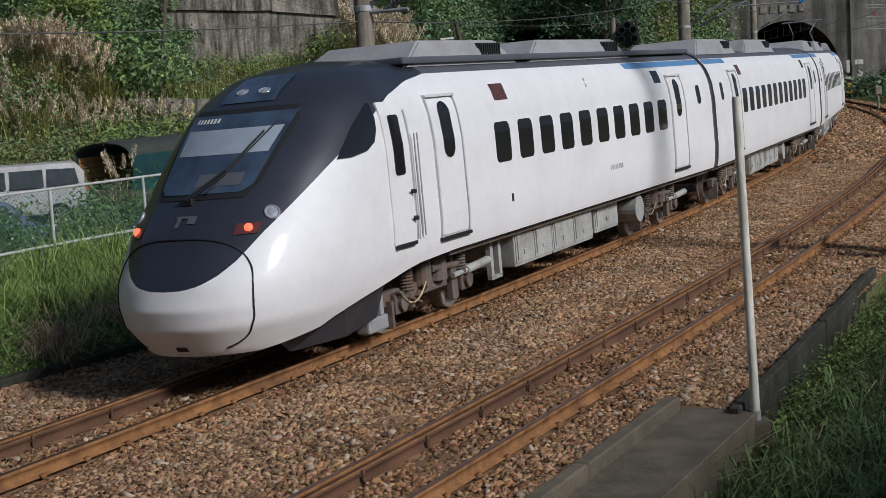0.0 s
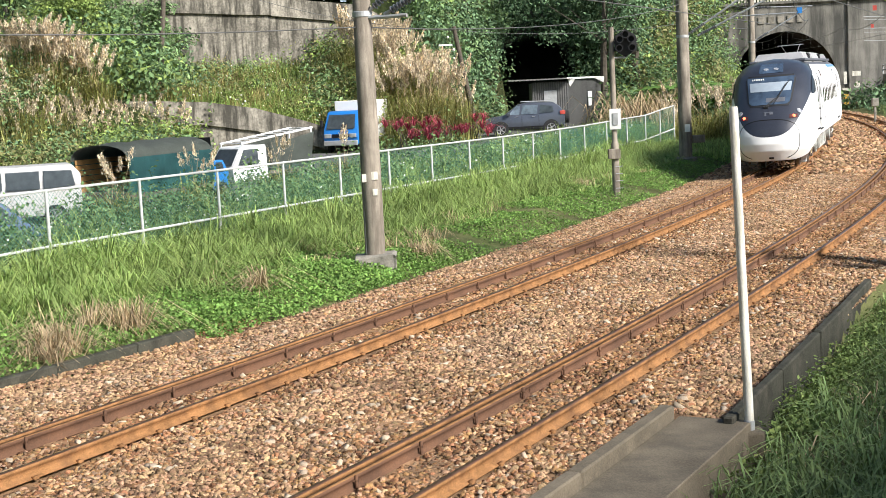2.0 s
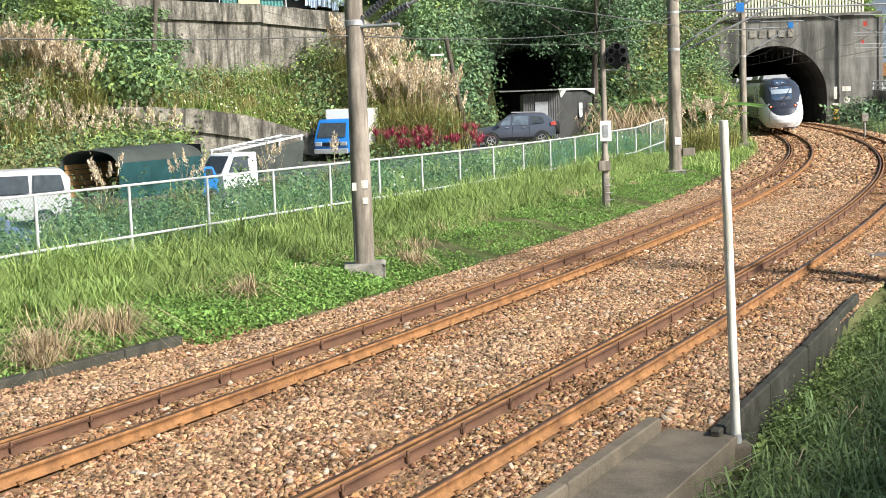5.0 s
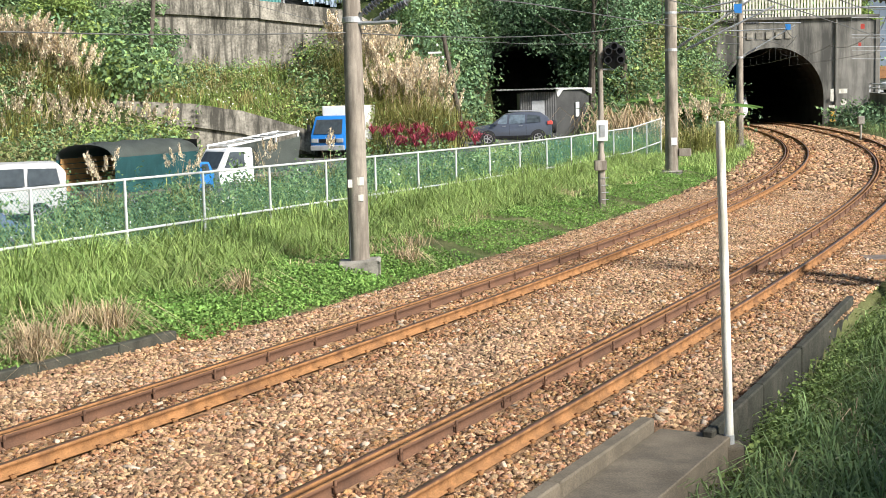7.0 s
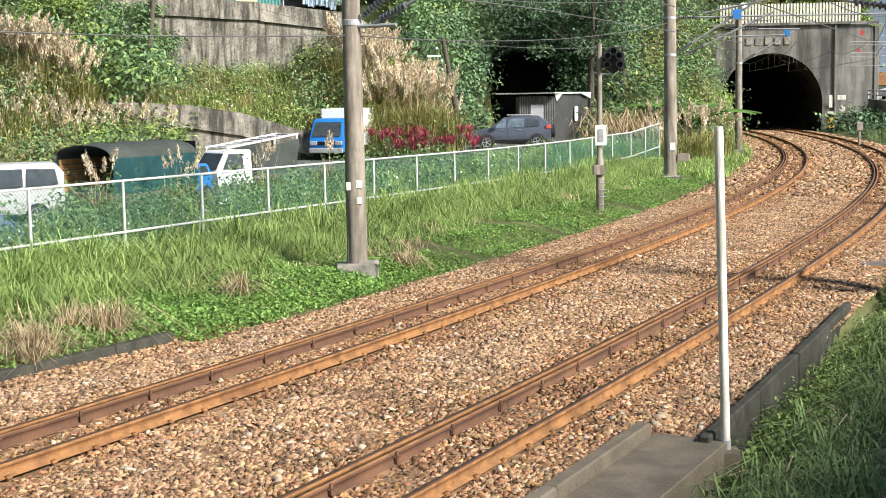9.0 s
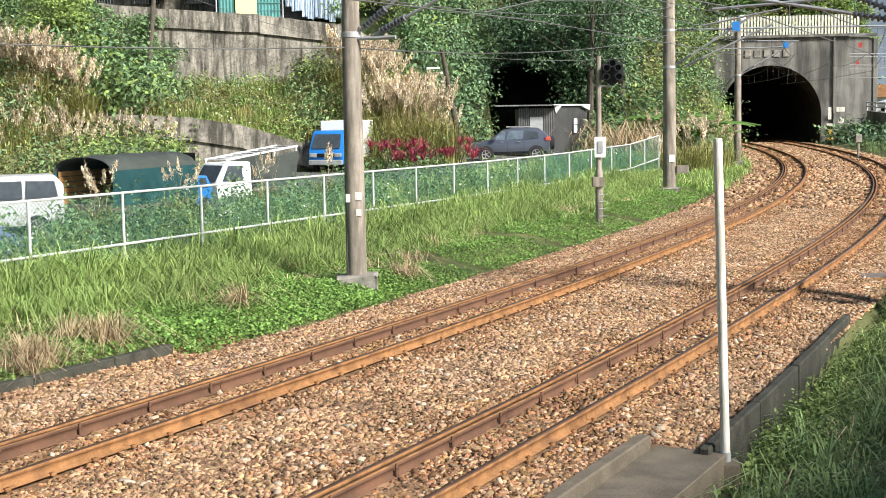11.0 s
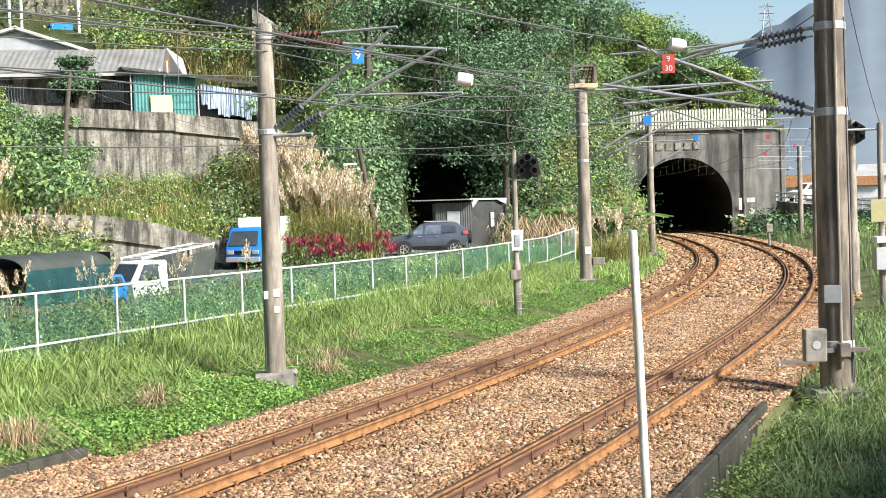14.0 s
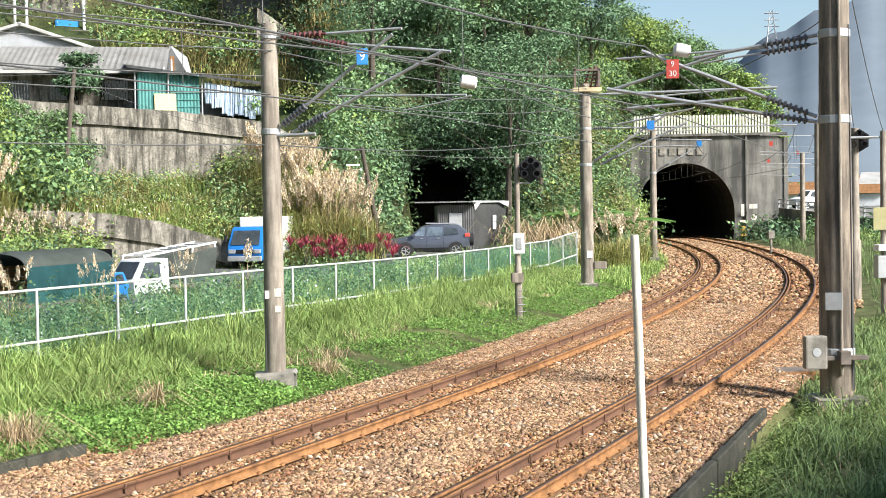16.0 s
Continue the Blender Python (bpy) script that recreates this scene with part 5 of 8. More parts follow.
# slatted guard along the top
for k in range(44):
    bm = bmesh.new()
    x = -4.6 + k * 0.283
    box(bm, x, x + 0.17, -0.1, -0.04, TOPW + 0.25, TOPW + 1.95)
    part("guard_slat", bm, M["post_white"], portal)
bm = bmesh.new()
for z in (TOPW + 0.5, TOPW + 1.7):
    box(bm, -4.8, 7.7, -0.03, 0.03, z, z + 0.08)
part("guard_rail", bm, M["galv"], portal)
for x, z, w, h, mt in ((5.15, 2.4, 0.28, 1.1, "post_white"), (5.15, 1.35, 0.5, 0.3, "post_white"), (6.1, 2.75, 0.75, 0.42, "post_white"), (6.15, 1.75, 0.55, 0.55, "post_white")):
    bm = bmesh.new()
    if w == h:
        rod(bm, (x, -0.7, z), (x, -0.66, z), w / 2, n=20)
        rod(bm, (x, -0.72, z), (x, -0.69, z), w / 2 * 0.95, n=20)
    else:
        box(bm, x - w / 2, x + w / 2, -0.7, -0.66, z - h / 2, z + h / 2, 0.01)
    part("sign_plate", bm, M[mt], portal, "small white trackside sign")
bm = bmesh.new()
box(bm, 4.95, 5.4, -0.9, -0.6, 0.0, 0.95, 0.03)
part("cabinet", bm, mat("yellow", (0.6, 0.35, 0.05), 0.6), portal, "yellow trackside cabinet")

# ---- planting ----
def unit(v):
    return v / np.maximum(np.linalg.norm(v, axis=-1, keepdims=True), 1e-9)


class Green:
    """Gathers leaves and blades, then makes one mesh of them."""

    def __init__(self):
        self.v, self.f, self.n = [], [], 0

    def add(self, v, f):
        self.v.append(v.reshape(-1, 3))
        self.f.append(f.reshape(-1, 4) + self.n)
        self.n += self.v[-1].shape[0]

    def leaves(self, p, size, out=None, up=0.5, aspect=1.9):
        """Diamond leaves at p; out: the way that they face."""
        n = len(p)
        nr = rng.normal(size=(n, 3)) * 0.8 + np.array([0, 0, up])
        if out is not None:
            nr += out * 1.0
        nr = unit(nr)
        t = unit(np.cross(nr, rng.normal(size=(n, 3))))
        b = np.cross(nr, t)
        sz = (size * (0.6 + 0.8 * rng.random(n)))[:, None]
        fold = nr * sz * 0.12
        v = np.stack([p - t * sz * 0.5, p + b * sz * 0.5 / aspect + fold, p + t * sz * 0.5, p - b * sz * 0.5 / aspect + fold], 1)
        self.add(v, np.arange(4 * n).reshape(n, 4))

    def blades(self, p, h, w, lean=0.5, droop=0.25):
        """Grass blades rooted at p, in two bent pieces."""
        n = len(p)
        a = rng.random(n) * math.tau
        d = np.stack([np.cos(a), np.sin(a), 0 * a], -1)
        sd = np.stack([-np.sin(a), np.cos(a), 0 * a], -1)
        hh = (h * (0.55 + 0.65 * rng.random(n)))[:, None]
        ln = lean * (0.3 + rng.random(n))[:, None]
        m = p + d * hh * ln * 0.35 + np.array([0, 0, 1]) * hh * 0.6
        tip = p + d * hh * ln + np.array([0, 0, 1]) * hh * (1 - droop * ln)
        ww = w * (0.7 + 0.6 * rng.random(n))[:, None]
        v = np.stack([p - sd * ww, p + sd * ww, m + sd * ww * 0.8, m - sd * ww * 0.8, tip + sd * ww * 0.12, tip - sd * ww * 0.12], 1)
        k = np.arange(n)[:, None] * 6
        self.add(v, np.concatenate([k + np.array([[0, 1, 2, 3]]), k + np.array([[3, 2, 4, 5]])]))

    def bush(self, c, r, h, n, size, up=0.35):
        """A lumpy mound of leaves."""
        d = unit(rng.normal(size=(n, 3)) * np.array([1, 1, 0.9]) + np.array([0, 0, 0.35]))
        ph = rng.random(6) * 6
        lump = 1 + 0.42 * np.sin(d[:, 0] * 5 + ph[0]) * np.sin(d[:, 1] * 5 + ph[1]) + 0.24 * np.sin(d[:, 2] * 7 + ph[2])
        rad = (0.5 + 0.55 * rng.random(n) ** 0.6) * lump
        p = np.asarray(c) + d * rad[:, None] * np.array([r, r, h])
        self.leaves(p, size, d, up)

    def make(self, name, material, label, category, parent=None, kind="stuff"):
        if not self.n:
            return None
        return raw(name, np.concatenate(self.v), np.concatenate(self.f), material, parent, label, category, kind)


def on_ground(x, y, lift=0.0):
    return np.stack([x, y, ground_z(x, y) + lift], -1)


def along(n, s0, s1, o0, o1, lift=0.0, power=1.0):
    """Random places in a strip beside the track."""
    s = s0 + (s1 - s0) * rng.random(n) ** power
    p = on_track(s, o0 + (o1 - o0) * rng.random(n))
    return on_ground(p[:, 0], p[:, 1], lift)


def polar(n, b0, b1, r0, r1, lift=0.0):
    b, r = np.radians(b0 + (b1 - b0) * rng.random(n)), r0 + (r1 - r0) * rng.random(n)
    return on_ground(np.sin(b) * r, np.cos(b) * r, lift)


def tufts(g, roots, per, h, w, spread, lean=0.5, droop=0.25):
    hs = h * (0.6 + 0.7 * rng.random(len(roots)))
    p = np.repeat(roots, per, 0)
    p = p + np.concatenate([rng.normal(size=(len(p), 2)) * spread, np.zeros((len(p), 1))], 1)
    g.blades(p, np.repeat(hs, per), w, lean, droop)


# bank between the far track and the fence: creeping leaves, grass and dry stalks
g = Green()
patch = along(170000, 7, 80, -7.8, -2.35, 0.03, 1.2)
_s, _o = track_coords(patch[:, 0], patch[:, 1])
keep = rng.random(len(patch)) < np.where(_o > -5.6, 0.98, 0.45) * smooth(-2.35, -2.75 - 0.35 * np.sin(_s * 0.9) - 0.3 * np.sin(_s * 2.3), _o)
keep &= ~((_s < 15.4) & (_o > -3.55 + 0.055 * (_s - 10)))
patch = patch[keep]
patch[:, 2] += rng.random(len(patch)) * (0.10 + 0.07 * np.sin(patch[:, 0] * 3.1) * np.sin(patch[:, 1] * 2.3))
g.leaves(patch, 0.055, None, 0.9, 1.4)
patch = np.concatenate([along(9000, 7, 22, -6.5, -3.2, 0.03), along(7000, 15.4, 24, -3.9, -2.75, 0.03)])
patch[:, 2] += rng.random(len(patch)) * 0.14
g.leaves(patch, 0.06, None, 0.9, 1.4)
g.make("creeping_plants", M["leaf_ivy"], "bright green creeping plants over the bank", "ground cover")
g = Green()
roots = along(620, 8, 80, -8.0, -5.3, 0.0, 1.15)
tufts(g, roots, 44, 0.62, 0.0095, 0.085, 1.7, 0.6)
tufts(g, along(130, 8, 70, -6.0, -4.2), 26, 0.45, 0.009, 0.09, 1.6, 0.55)
roots = along(230, 10, 60, -8.2, -6.6)
tufts(g, roots, 44, 0.9, 0.011, 0.11, 1.4, 0.55)
roots = along(900, 55, 124, -4.5, -2.5)
tufts(g, roots, 14, 0.45, 0.016, 0.2, 0.7)
g.make("bank_grass", M["grass_green"], "long green grass on the railway bank", "grass")
g = Green()
for s0, s1, o0, o1, n in ((9.5, 14.5, -5.6, -4.3, 8), (18, 30, -6.5, -4.6, 16), (24, 27, -4.6, -3.9, 6), (30, 60, -7, -4.3, 26)):
    tufts(g, along(n, s0, s1, o0, o1), 26, 0.42, 0.007, 0.14, 1.5, 0.5)
for cx, cy, n in ((-5.72, 19.24, 7), (-5.9, 18.7, 3), (-5.28, 20.87, 8), (-3.59, 24.34, 4), (-0.76, 29.14, 5)):
    xy = rng.normal(size=(n, 2)) * 0.2 + [cx, cy]
    tufts(g, on_ground(xy[:, 0], xy[:, 1]), 40, 0.6, 0.007, 0.08, 1.5, 0.55)
g.make("dry_grass", M["straw"], "dry straw-coloured grass tufts", "grass")

# weeds between the fence and the lane
g, g2, g3 = Green(), Green(), Green()
fence_p = lambda n, a, b: on_ground(*(FENCE_A[:, None] + _dir[:, None] * (rng.random(n) * 54 + 0)[None] + _nrm[:, None] * (a + (b - a) * rng.random(n))[None]))
_dir = (FENCE_B - FENCE_A) / np.linalg.norm(FENCE_B - FENCE_A)
_nrm = np.array([-_dir[1], _dir[0]])
for c in fence_p(330, 0.4, 3.2):
    low = 0.55 if c[1] > 50 else 1.0
    g.bush(c + [0, 0, 0.3 * low], 0.5, 0.6 * low, 110, 0.10)
for c in fence_p(120, 2.4, 4.6):
    if c[1] > 50:
        continue
    g.bush(c + [0, 0, 0.45], 0.6, 0.75, 120, 0.12)
tufts(g2, fence_p(500, 0.1, 3.0), 22, 0.75, 0.009, 0.15, 0.6)
pt = fence_p(900, 0.3, 3.2)
pt[:, 2] += 0.35 + 0.3 * rng.random(len(pt))
g3.leaves(pt, 0.07, None, 0.8, 1.1)
g.make("fence_weeds", M["leaf_mid"], "dense green weeds behind the fence", "weeds")
g2.make("fence_grass", M["grass_green"], "tall grass behind the fence", "grass")
g3.make("white_flowers", M["petal"], "small white flowers among the weeds", "flowers")

# verge on the near side, with shade put into its leaf colours
g, g2 = Green(), Green()
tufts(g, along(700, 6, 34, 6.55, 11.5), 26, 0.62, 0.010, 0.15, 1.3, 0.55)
dry = Green()
tufts(dry, along(46, 8, 30, 7.0, 10.5), 18, 0.5, 0.007, 0.16, 1.5, 0.5)
dry.make("verge_straw", M["straw"], "dry straw among the verge grass", "grass")
tufts(g, along(500, 26, 110, 7.0, 16), 20, 0.7, 0.012, 0.25, 0.7)
lv = along(20000, 6, 40, 6.45, 11, 0.05)
lv[:, 2] += rng.random(len(lv)) * 0.22
g2.leaves(lv, 0.07, None, 0.8, 1.4)
for c in along(70, 12, 24, 6.5, 7.2, 0.05):
    g2.bush(c, 0.25, 0.25, 60, 0.06)
for c in along(45, 60, 112, 9.5, 15, 0.1):
    g2.bush(c, 0.8, 0.6, 110, 0.2)
for c in along(60, 12.5, 22, 6.45, 6.62, 0.1):
    g2.bush(c, 0.2, 0.32, 70, 0.06)
g.make("verge_grass", M["grass_verge_shaded"], "long grass on the verge, coloured darker for its shade", "grass")
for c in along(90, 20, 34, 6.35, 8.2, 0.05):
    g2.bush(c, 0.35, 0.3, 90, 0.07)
g2.make("verge_weeds", M["leaf_verge_shaded"], "low leafy weeds along the kerb wall", "weeds")


# ---- the hillside ----
def mound(gs, pts, r, h, n, size):
    ss, oo = track_coords(pts[:, 0], pts[:, 1])
    for c in pts[~((ss < 127) & (oo > -3.4) & (oo < 8.0))]:
        k = rng.random()
        gs[int(k * len(gs)) % len(gs)].bush(c, r * (0.6 + 0.8 * rng.random()), h * (0.6 + 0.8 * rng.random()), n, size)


light, mid, dark, olive, tan = Green(), Green(), Green(), Green(), Green()
mound([light, mid, olive, dark], polar(110, -20, -12.0, 46, 59, 0.5), 1.3, 1.2, 420, 0.145)
mound([light, light, mid], polar(26, -14.4, -10.9, 56.5, 59.5, 0.7), 1.0, 1.0, 300, 0.2)
mound([light, olive, mid, light, dark], polar(110, -18, -1, 62.5, 73.5, 0.2), 1.1, 0.8, 260, 0.135)
mound([mid, dark, light], polar(110, -19, -12.0, 60, 76, 1.2), 1.7, 1.7, 260, 0.24)
mound([mid, light, olive], polar(110, -5.5, -0.2, 63, 80, 0.5), 1.2, 1.0, 170, 0.2)
mound([dark, dark, mid], polar(130, 0.2, 7.2, 89.5, 100, 0.4), 1.7, 1.6, 380, 0.22)
mound([dark, mid], polar(46, -1.0, 1.5, 74, 89, 0.6), 1.4, 1.6, 220, 0.25)
mound([light, mid, olive, dark], polar(140, 6.8, 10.6, 76, 104, 0.5), 1.4, 1.5, 230, 0.24)
mound([mid, olive, light, dark], polar(130, -9.6, 0, 92, 118, 0.6), 2.0, 1.9, 320, 0.26)
mound([mid, olive, light, dark], polar(70, -16, -9.6, 101, 120, 0.6), 2.0, 1.9, 320, 0.26)
mound([mid, light, dark, mid, dark], polar(240, -3, 12.5, 100, 150, 0.7), 2.5, 2.2, 380, 0.29)
mound([mid, light, olive], polar(150, 10.5, 17.0, 131, 165, 0.2), 1.8, 1.4, 240, 0.3)
mound([mid, dark], polar(60, 15.5, 21, 100, 135, 0.3), 1.6, 1.2, 140, 0.34)
mound([light, mid, mid, olive], along(70, 78, 116, -7.0, -3.8, 0.4), 0.9, 1.3, 260, 0.17)
mound([mid, dark, light], along(40, 96, 124, -8.0, -4.2, 1.6), 1.2, 1.8, 260, 0.2)
green = Green()
tufts(green, polar(900, -18, -1.5, 62, 75), 22, 0.6, 0.014, 0.3, 0.9)
pt = polar(700, -18, -2, 62, 75, 0.5)
blossom = Green()
blossom.leaves(pt, 0.09, None, 0.8, 1.1)
blossom.make("slope_flowers", M["petal"], "small pale flowers over the slope", "flowers")
green.make("slope_grass", M["leaf_light"], "sunlit yellow-green grass on the slope", "grass")
tufts(tan, polar(260, -18, -2, 62, 75), 24, 0.9, 0.014, 0.25, 0.8)
tufts(tan, polar(150, -10, 0, 88, 100), 26, 1.6, 0.03, 0.4, 0.8)
for _ in range(215):
    b_, z_ = -1.2 + 9.0 * rng.random(), 1.5 + 8.5 * rng.random() ** 0.8
    if _ >= 170:
        b_, z_ = 0.8 + 1.2 * rng.random(), 0.8 + 6.0 * rng.random()
    if 1.6 < b_ < 5.2 and z_ < 6.8:
        continue
    r_ = float(hill_foot(b_)) + max(0.0, z_ - 1.0) * 0.3 - 0.4
    (dark if rng.random() < 0.6 else mid).bush(np.array([math.sin(radians(b_)) * r_, math.cos(radians(b_)) * r_, z_]), 1.0, 1.0, 150, 0.24)
light.make("hillside_shrubs", M["leaf_light"], "sunlit yellow-green shrubs on the hillside", "shrubs")
mid.make("hillside_shrubs_green", M["leaf_mid"], "green shrubs on the hillside", "shrubs")
# ring round the old tunnel: dark leaf colour imitates its shaded foliage
for a in np.linspace(-0.25, 1.25, 26) * math.pi:
    for q in (1.25, 1.6, 2.0):
        dark.bush(np.array([5.05 + 2.7 * q * math.cos(a) * 1.12, 85.2 + 0.5 * rng.normal() - 0.4 * (q > 1.5), 1.2 + max(0.3, 2.6 + 2.7 * q * math.sin(a))]), 1.0, 0.9, 190, 0.22)
dark.make("hillside_shrubs_dark", M["leaf_dark"], "evergreen shrubs on the cliff, dark leaf colour partly for shade", "shrubs")
olive.make("hillside_scrub", M["leaf_olive"], "olive-green scrub on the hillside", "shrubs")
tan.make("hillside_grass", M["grass_tan"], "yellowing long grass on the slope", "grass")


def silver_grass(x, y, r, h, plumes, label, fine=1.0):
    """A tall clump of arching grass with feathery plumes."""
    t = empty("silver_grass", pose(x, y, z_at(x, y)), label, "silver grass", "clumps of silver grass")
    g = Green()
    n = int(420 * r)
    p = np.concatenate([rng.normal(size=(n, 2)) * r * 0.45, np.full((n, 1), -0.1)], 1)
    g.blades(p, np.full(n, h), 0.018, 0.85, 0.55)
    g.make("blades", M["grass_gold"], "", "", t, "")
    g = Green()
    k = Green()
    for _ in range(plumes):
        a, q = rng.random() * math.tau, rng.random() ** 0.6
        b = np.array([math.cos(a), math.sin(a), 0]) * r * q * 0.9
        top = b + np.array([0, 0, h * (0.85 + 0.4 * rng.random())])
        ln = 0.5 + 0.25 * rng.random()
        d = unit(np.array([math.cos(a) * 0.45, math.sin(a) * 0.45, 1.0]))
        u = rng.random(54)
        pts = top + d * (u * ln * fine)[:, None] + rng.normal(size=(54, 3)) * 0.06 * fine * (1.1 - u)[:, None]
        g.blades(pts, np.full(54, 0.17 * fine), 0.019 * fine, 0.9, 0.6)
        st = np.repeat((b * 0.6)[None], 2, 0)
        k.blades(st, np.full(2, float(top[2]) * 1.15), 0.008, 0.3, 0.0)
    g.make("plumes", M["plume"], "pale feathery plumes", "", t, "")
    k.make("stalks", M["straw"], "", "", t, "")
    return t


for x, y, r, h, n in ((-15.2, 55.5, 1.7, 2.3, 26), (-13.6, 57.5, 1.3, 2.0, 18), (-16.8, 54.0, 1.5, 2.2, 20), (-12.2, 58.6, 1.0, 1.8, 12), (-2.6, 63.6, 1.3, 2.6, 22), (-1.5, 63.9, 1.6, 3.3, 46), (-0.5, 65.2, 1.4, 3.0, 36), (-3.2, 64.6, 1.1, 2.4, 14),
                      (-4.4, 70.5, 1.2, 2.2, 16), (-2.6, 70, 1.2, 2.0, 16), (12.4, 67.5, 0.9, 1.9, 14), (13.8, 70.5, 1.0, 2.0, 14), (10.8, 66.0, 0.8, 1.6, 10), (11.6, 72.5, 0.9, 1.8, 10), (15.0, 73.5, 0.8, 1.6, 9)):
    silver_grass(x, y, r, h, n, "tall arching silver grass with pale feathery plumes")
# a stand of plumes on the terrace edge and along the ramp
for bb, rr, r, h, n in ((-17.6, 61.0, 1.2, 2.3, 40), (-16.9, 60.4, 1.2, 2.4, 44), (-16.1, 60.2, 1.1, 2.2, 40), (-15.3, 60.0, 1.0, 1.9, 30), (-14.6, 59.6, 0.9, 1.6, 22), (-17.4, 57.0, 1.6, 2.2, 10), (-14.6, 58.2, 1.3, 1.7, 8),
                        (-3.9, 71.6, 1.1, 2.6, 40), (-3.1, 70.8, 1.2, 2.4, 40), (-2.1, 66.0, 1.3, 3.2, 30), (-1.2, 65.4, 1.3, 3.0, 34), (-0.4, 65.8, 1.1, 2.3, 26), (-2.9, 66.6, 1.1, 3.2, 24), (0.25, 67.0, 0.9, 1.7, 16)):
    silver_grass(math.sin(radians(bb)) * rr, math.cos(radians(bb)) * rr, r, h, n, "dense stand of silver grass with golden plumes", 1.15)
for k, x, y in ((7, -8.4, 33.6), (6, -6.9, 36.5), (5, -5.0, 39.5), (4, -3.6, 43.0)):
    silver_grass(x, y, 0.5, 1.35, k, "small clump of silver grass behind the fence", 0.7)


def tree(x, y, h, r, material, label, leaf=0.3, n=26, per=75, lift=0.0):
    """A tapered trunk with limbs and a crown of many clumps."""
    z0 = z_at(x, y) + lift
    t = empty("tree", pose(x, y, z0), label, "tree", "hillside trees")
    bm = bmesh.new()
    lean = Vector((random.uniform(-0.3, 0.3), random.uniform(-0.3, 0.3), 0))
    top = Vector((0, 0, h * 0.7)) + lean
    rod(bm, (0, 0, -0.6), top * 0.55, 0.16 + h * 0.012, 0.10 + h * 0.006, 9)
    rod(bm, top * 0.55, top, 0.10 + h * 0.006, 0.05, 8)
    cs = []
    for k in range(n):
        a, u = random.random() * math.tau, random.random()
        q = r * math.sqrt(random.random()) * (1 - 0.35 * abs(2 * u - 0.7))
        c = Vector((math.cos(a) * q, math.sin(a) * q, h * (0.42 + 0.56 * u)))
        cs.append(c)
        if k % 3 == 0:
            rod(bm, top * (0.4 + 0.5 * u), c, 0.05, 0.015, 5)
    part("trunk", bm, M["bark"], t)
    g = Green()
    for c in cs:
        k = r * (0.22 + 0.17 * random.random())
        g.bush(np.array(c), k, k * 0.62, per, leaf, 1.0)
    g.make("crown", material, "", "", t, "")
    return t


# front trees by the old tunnel take the dark leaf for its shade
for bb, rr, h, r, mt in ((0.6, 81.5, 12.5, 3.6, "leaf_dark"), (6.2, 80.5, 12.0, 3.8, "leaf_dark"), (7.6, 83.5, 11.0, 3.4, "leaf_dark"), (3.4, 91.0, 8, 4.0, "leaf_dark"),
                         (-0.5, 92, 11, 4.0, "leaf_mid"), (1.6, 94, 12, 4.2, "leaf_dark"), (3.6, 93, 10, 3.8, "leaf_mid"), (5.4, 95, 11, 4.0, "leaf_mid"), (7.2, 96, 9, 3.6, "leaf_dark"), (-3.0, 100, 12, 4.2, "leaf_mid"), (-5.0, 103, 11, 3.8, "leaf_light"),
                         (-1.6, 106, 14, 4.8, "leaf_mid"), (1.0, 108, 13, 4.6, "leaf_dark"), (3.4, 109, 13, 4.6, "leaf_mid"), (5.8, 108, 12, 4.4, "leaf_dark"), (8.0, 110, 11, 4.4, "leaf_mid"), (9.8, 112, 9, 3.8, "leaf_dark"),
                         (-6.8, 112, 13, 4.6, "leaf_mid"), (-9.6, 108, 11, 4.0, "leaf_light"), (-12.6, 112, 12, 4.2, "leaf_mid"), (0.0, 124, 14, 5.2, "leaf_dark"), (3.0, 126, 14, 5.2, "leaf_mid"), (6.0, 127, 13, 5.0, "leaf_dark"), (8.6, 130, 12, 4.8, "leaf_olive"), (10.4, 130, 7, 3.6, "leaf_mid"),
                         (-3.6, 122, 14, 5, "leaf_mid"), (4.6, 145, 14, 5.5, "leaf_dark"), (7.6, 148, 13, 5.4, "leaf_mid"), (9.8, 150, 8, 4.4, "leaf_dark"), (12.0, 148, 5.0, 3.2, "leaf_mid"), (1.0, 146, 15, 5.6, "leaf_mid"), (13.6, 142, 3.2, 2.4, "leaf_olive"),
                         (-12.4, 66.5, 4.2, 1.9, "leaf_mid"), (-15.2, 67.5, 5.0, 2.2, "leaf_light"), (-14.2, 73.5, 4.4, 1.8, "leaf_mid"), (-11.2, 79.0, 3.2, 1.3, "leaf_dark"), (-17.5, 70.0, 5.5, 2.3, "leaf_mid")):
    tree(math.sin(radians(bb)) * rr, math.cos(radians(bb)) * rr, h, r, M[mt], "leafy evergreen tree on the hillside" if rr > 85 else "small leafy tree on the slope", 0.15 if rr < 78 else 0.2 if rr < 85 else 0.26, 38 if rr > 85 else 30, 260 if rr < 78 else 180)

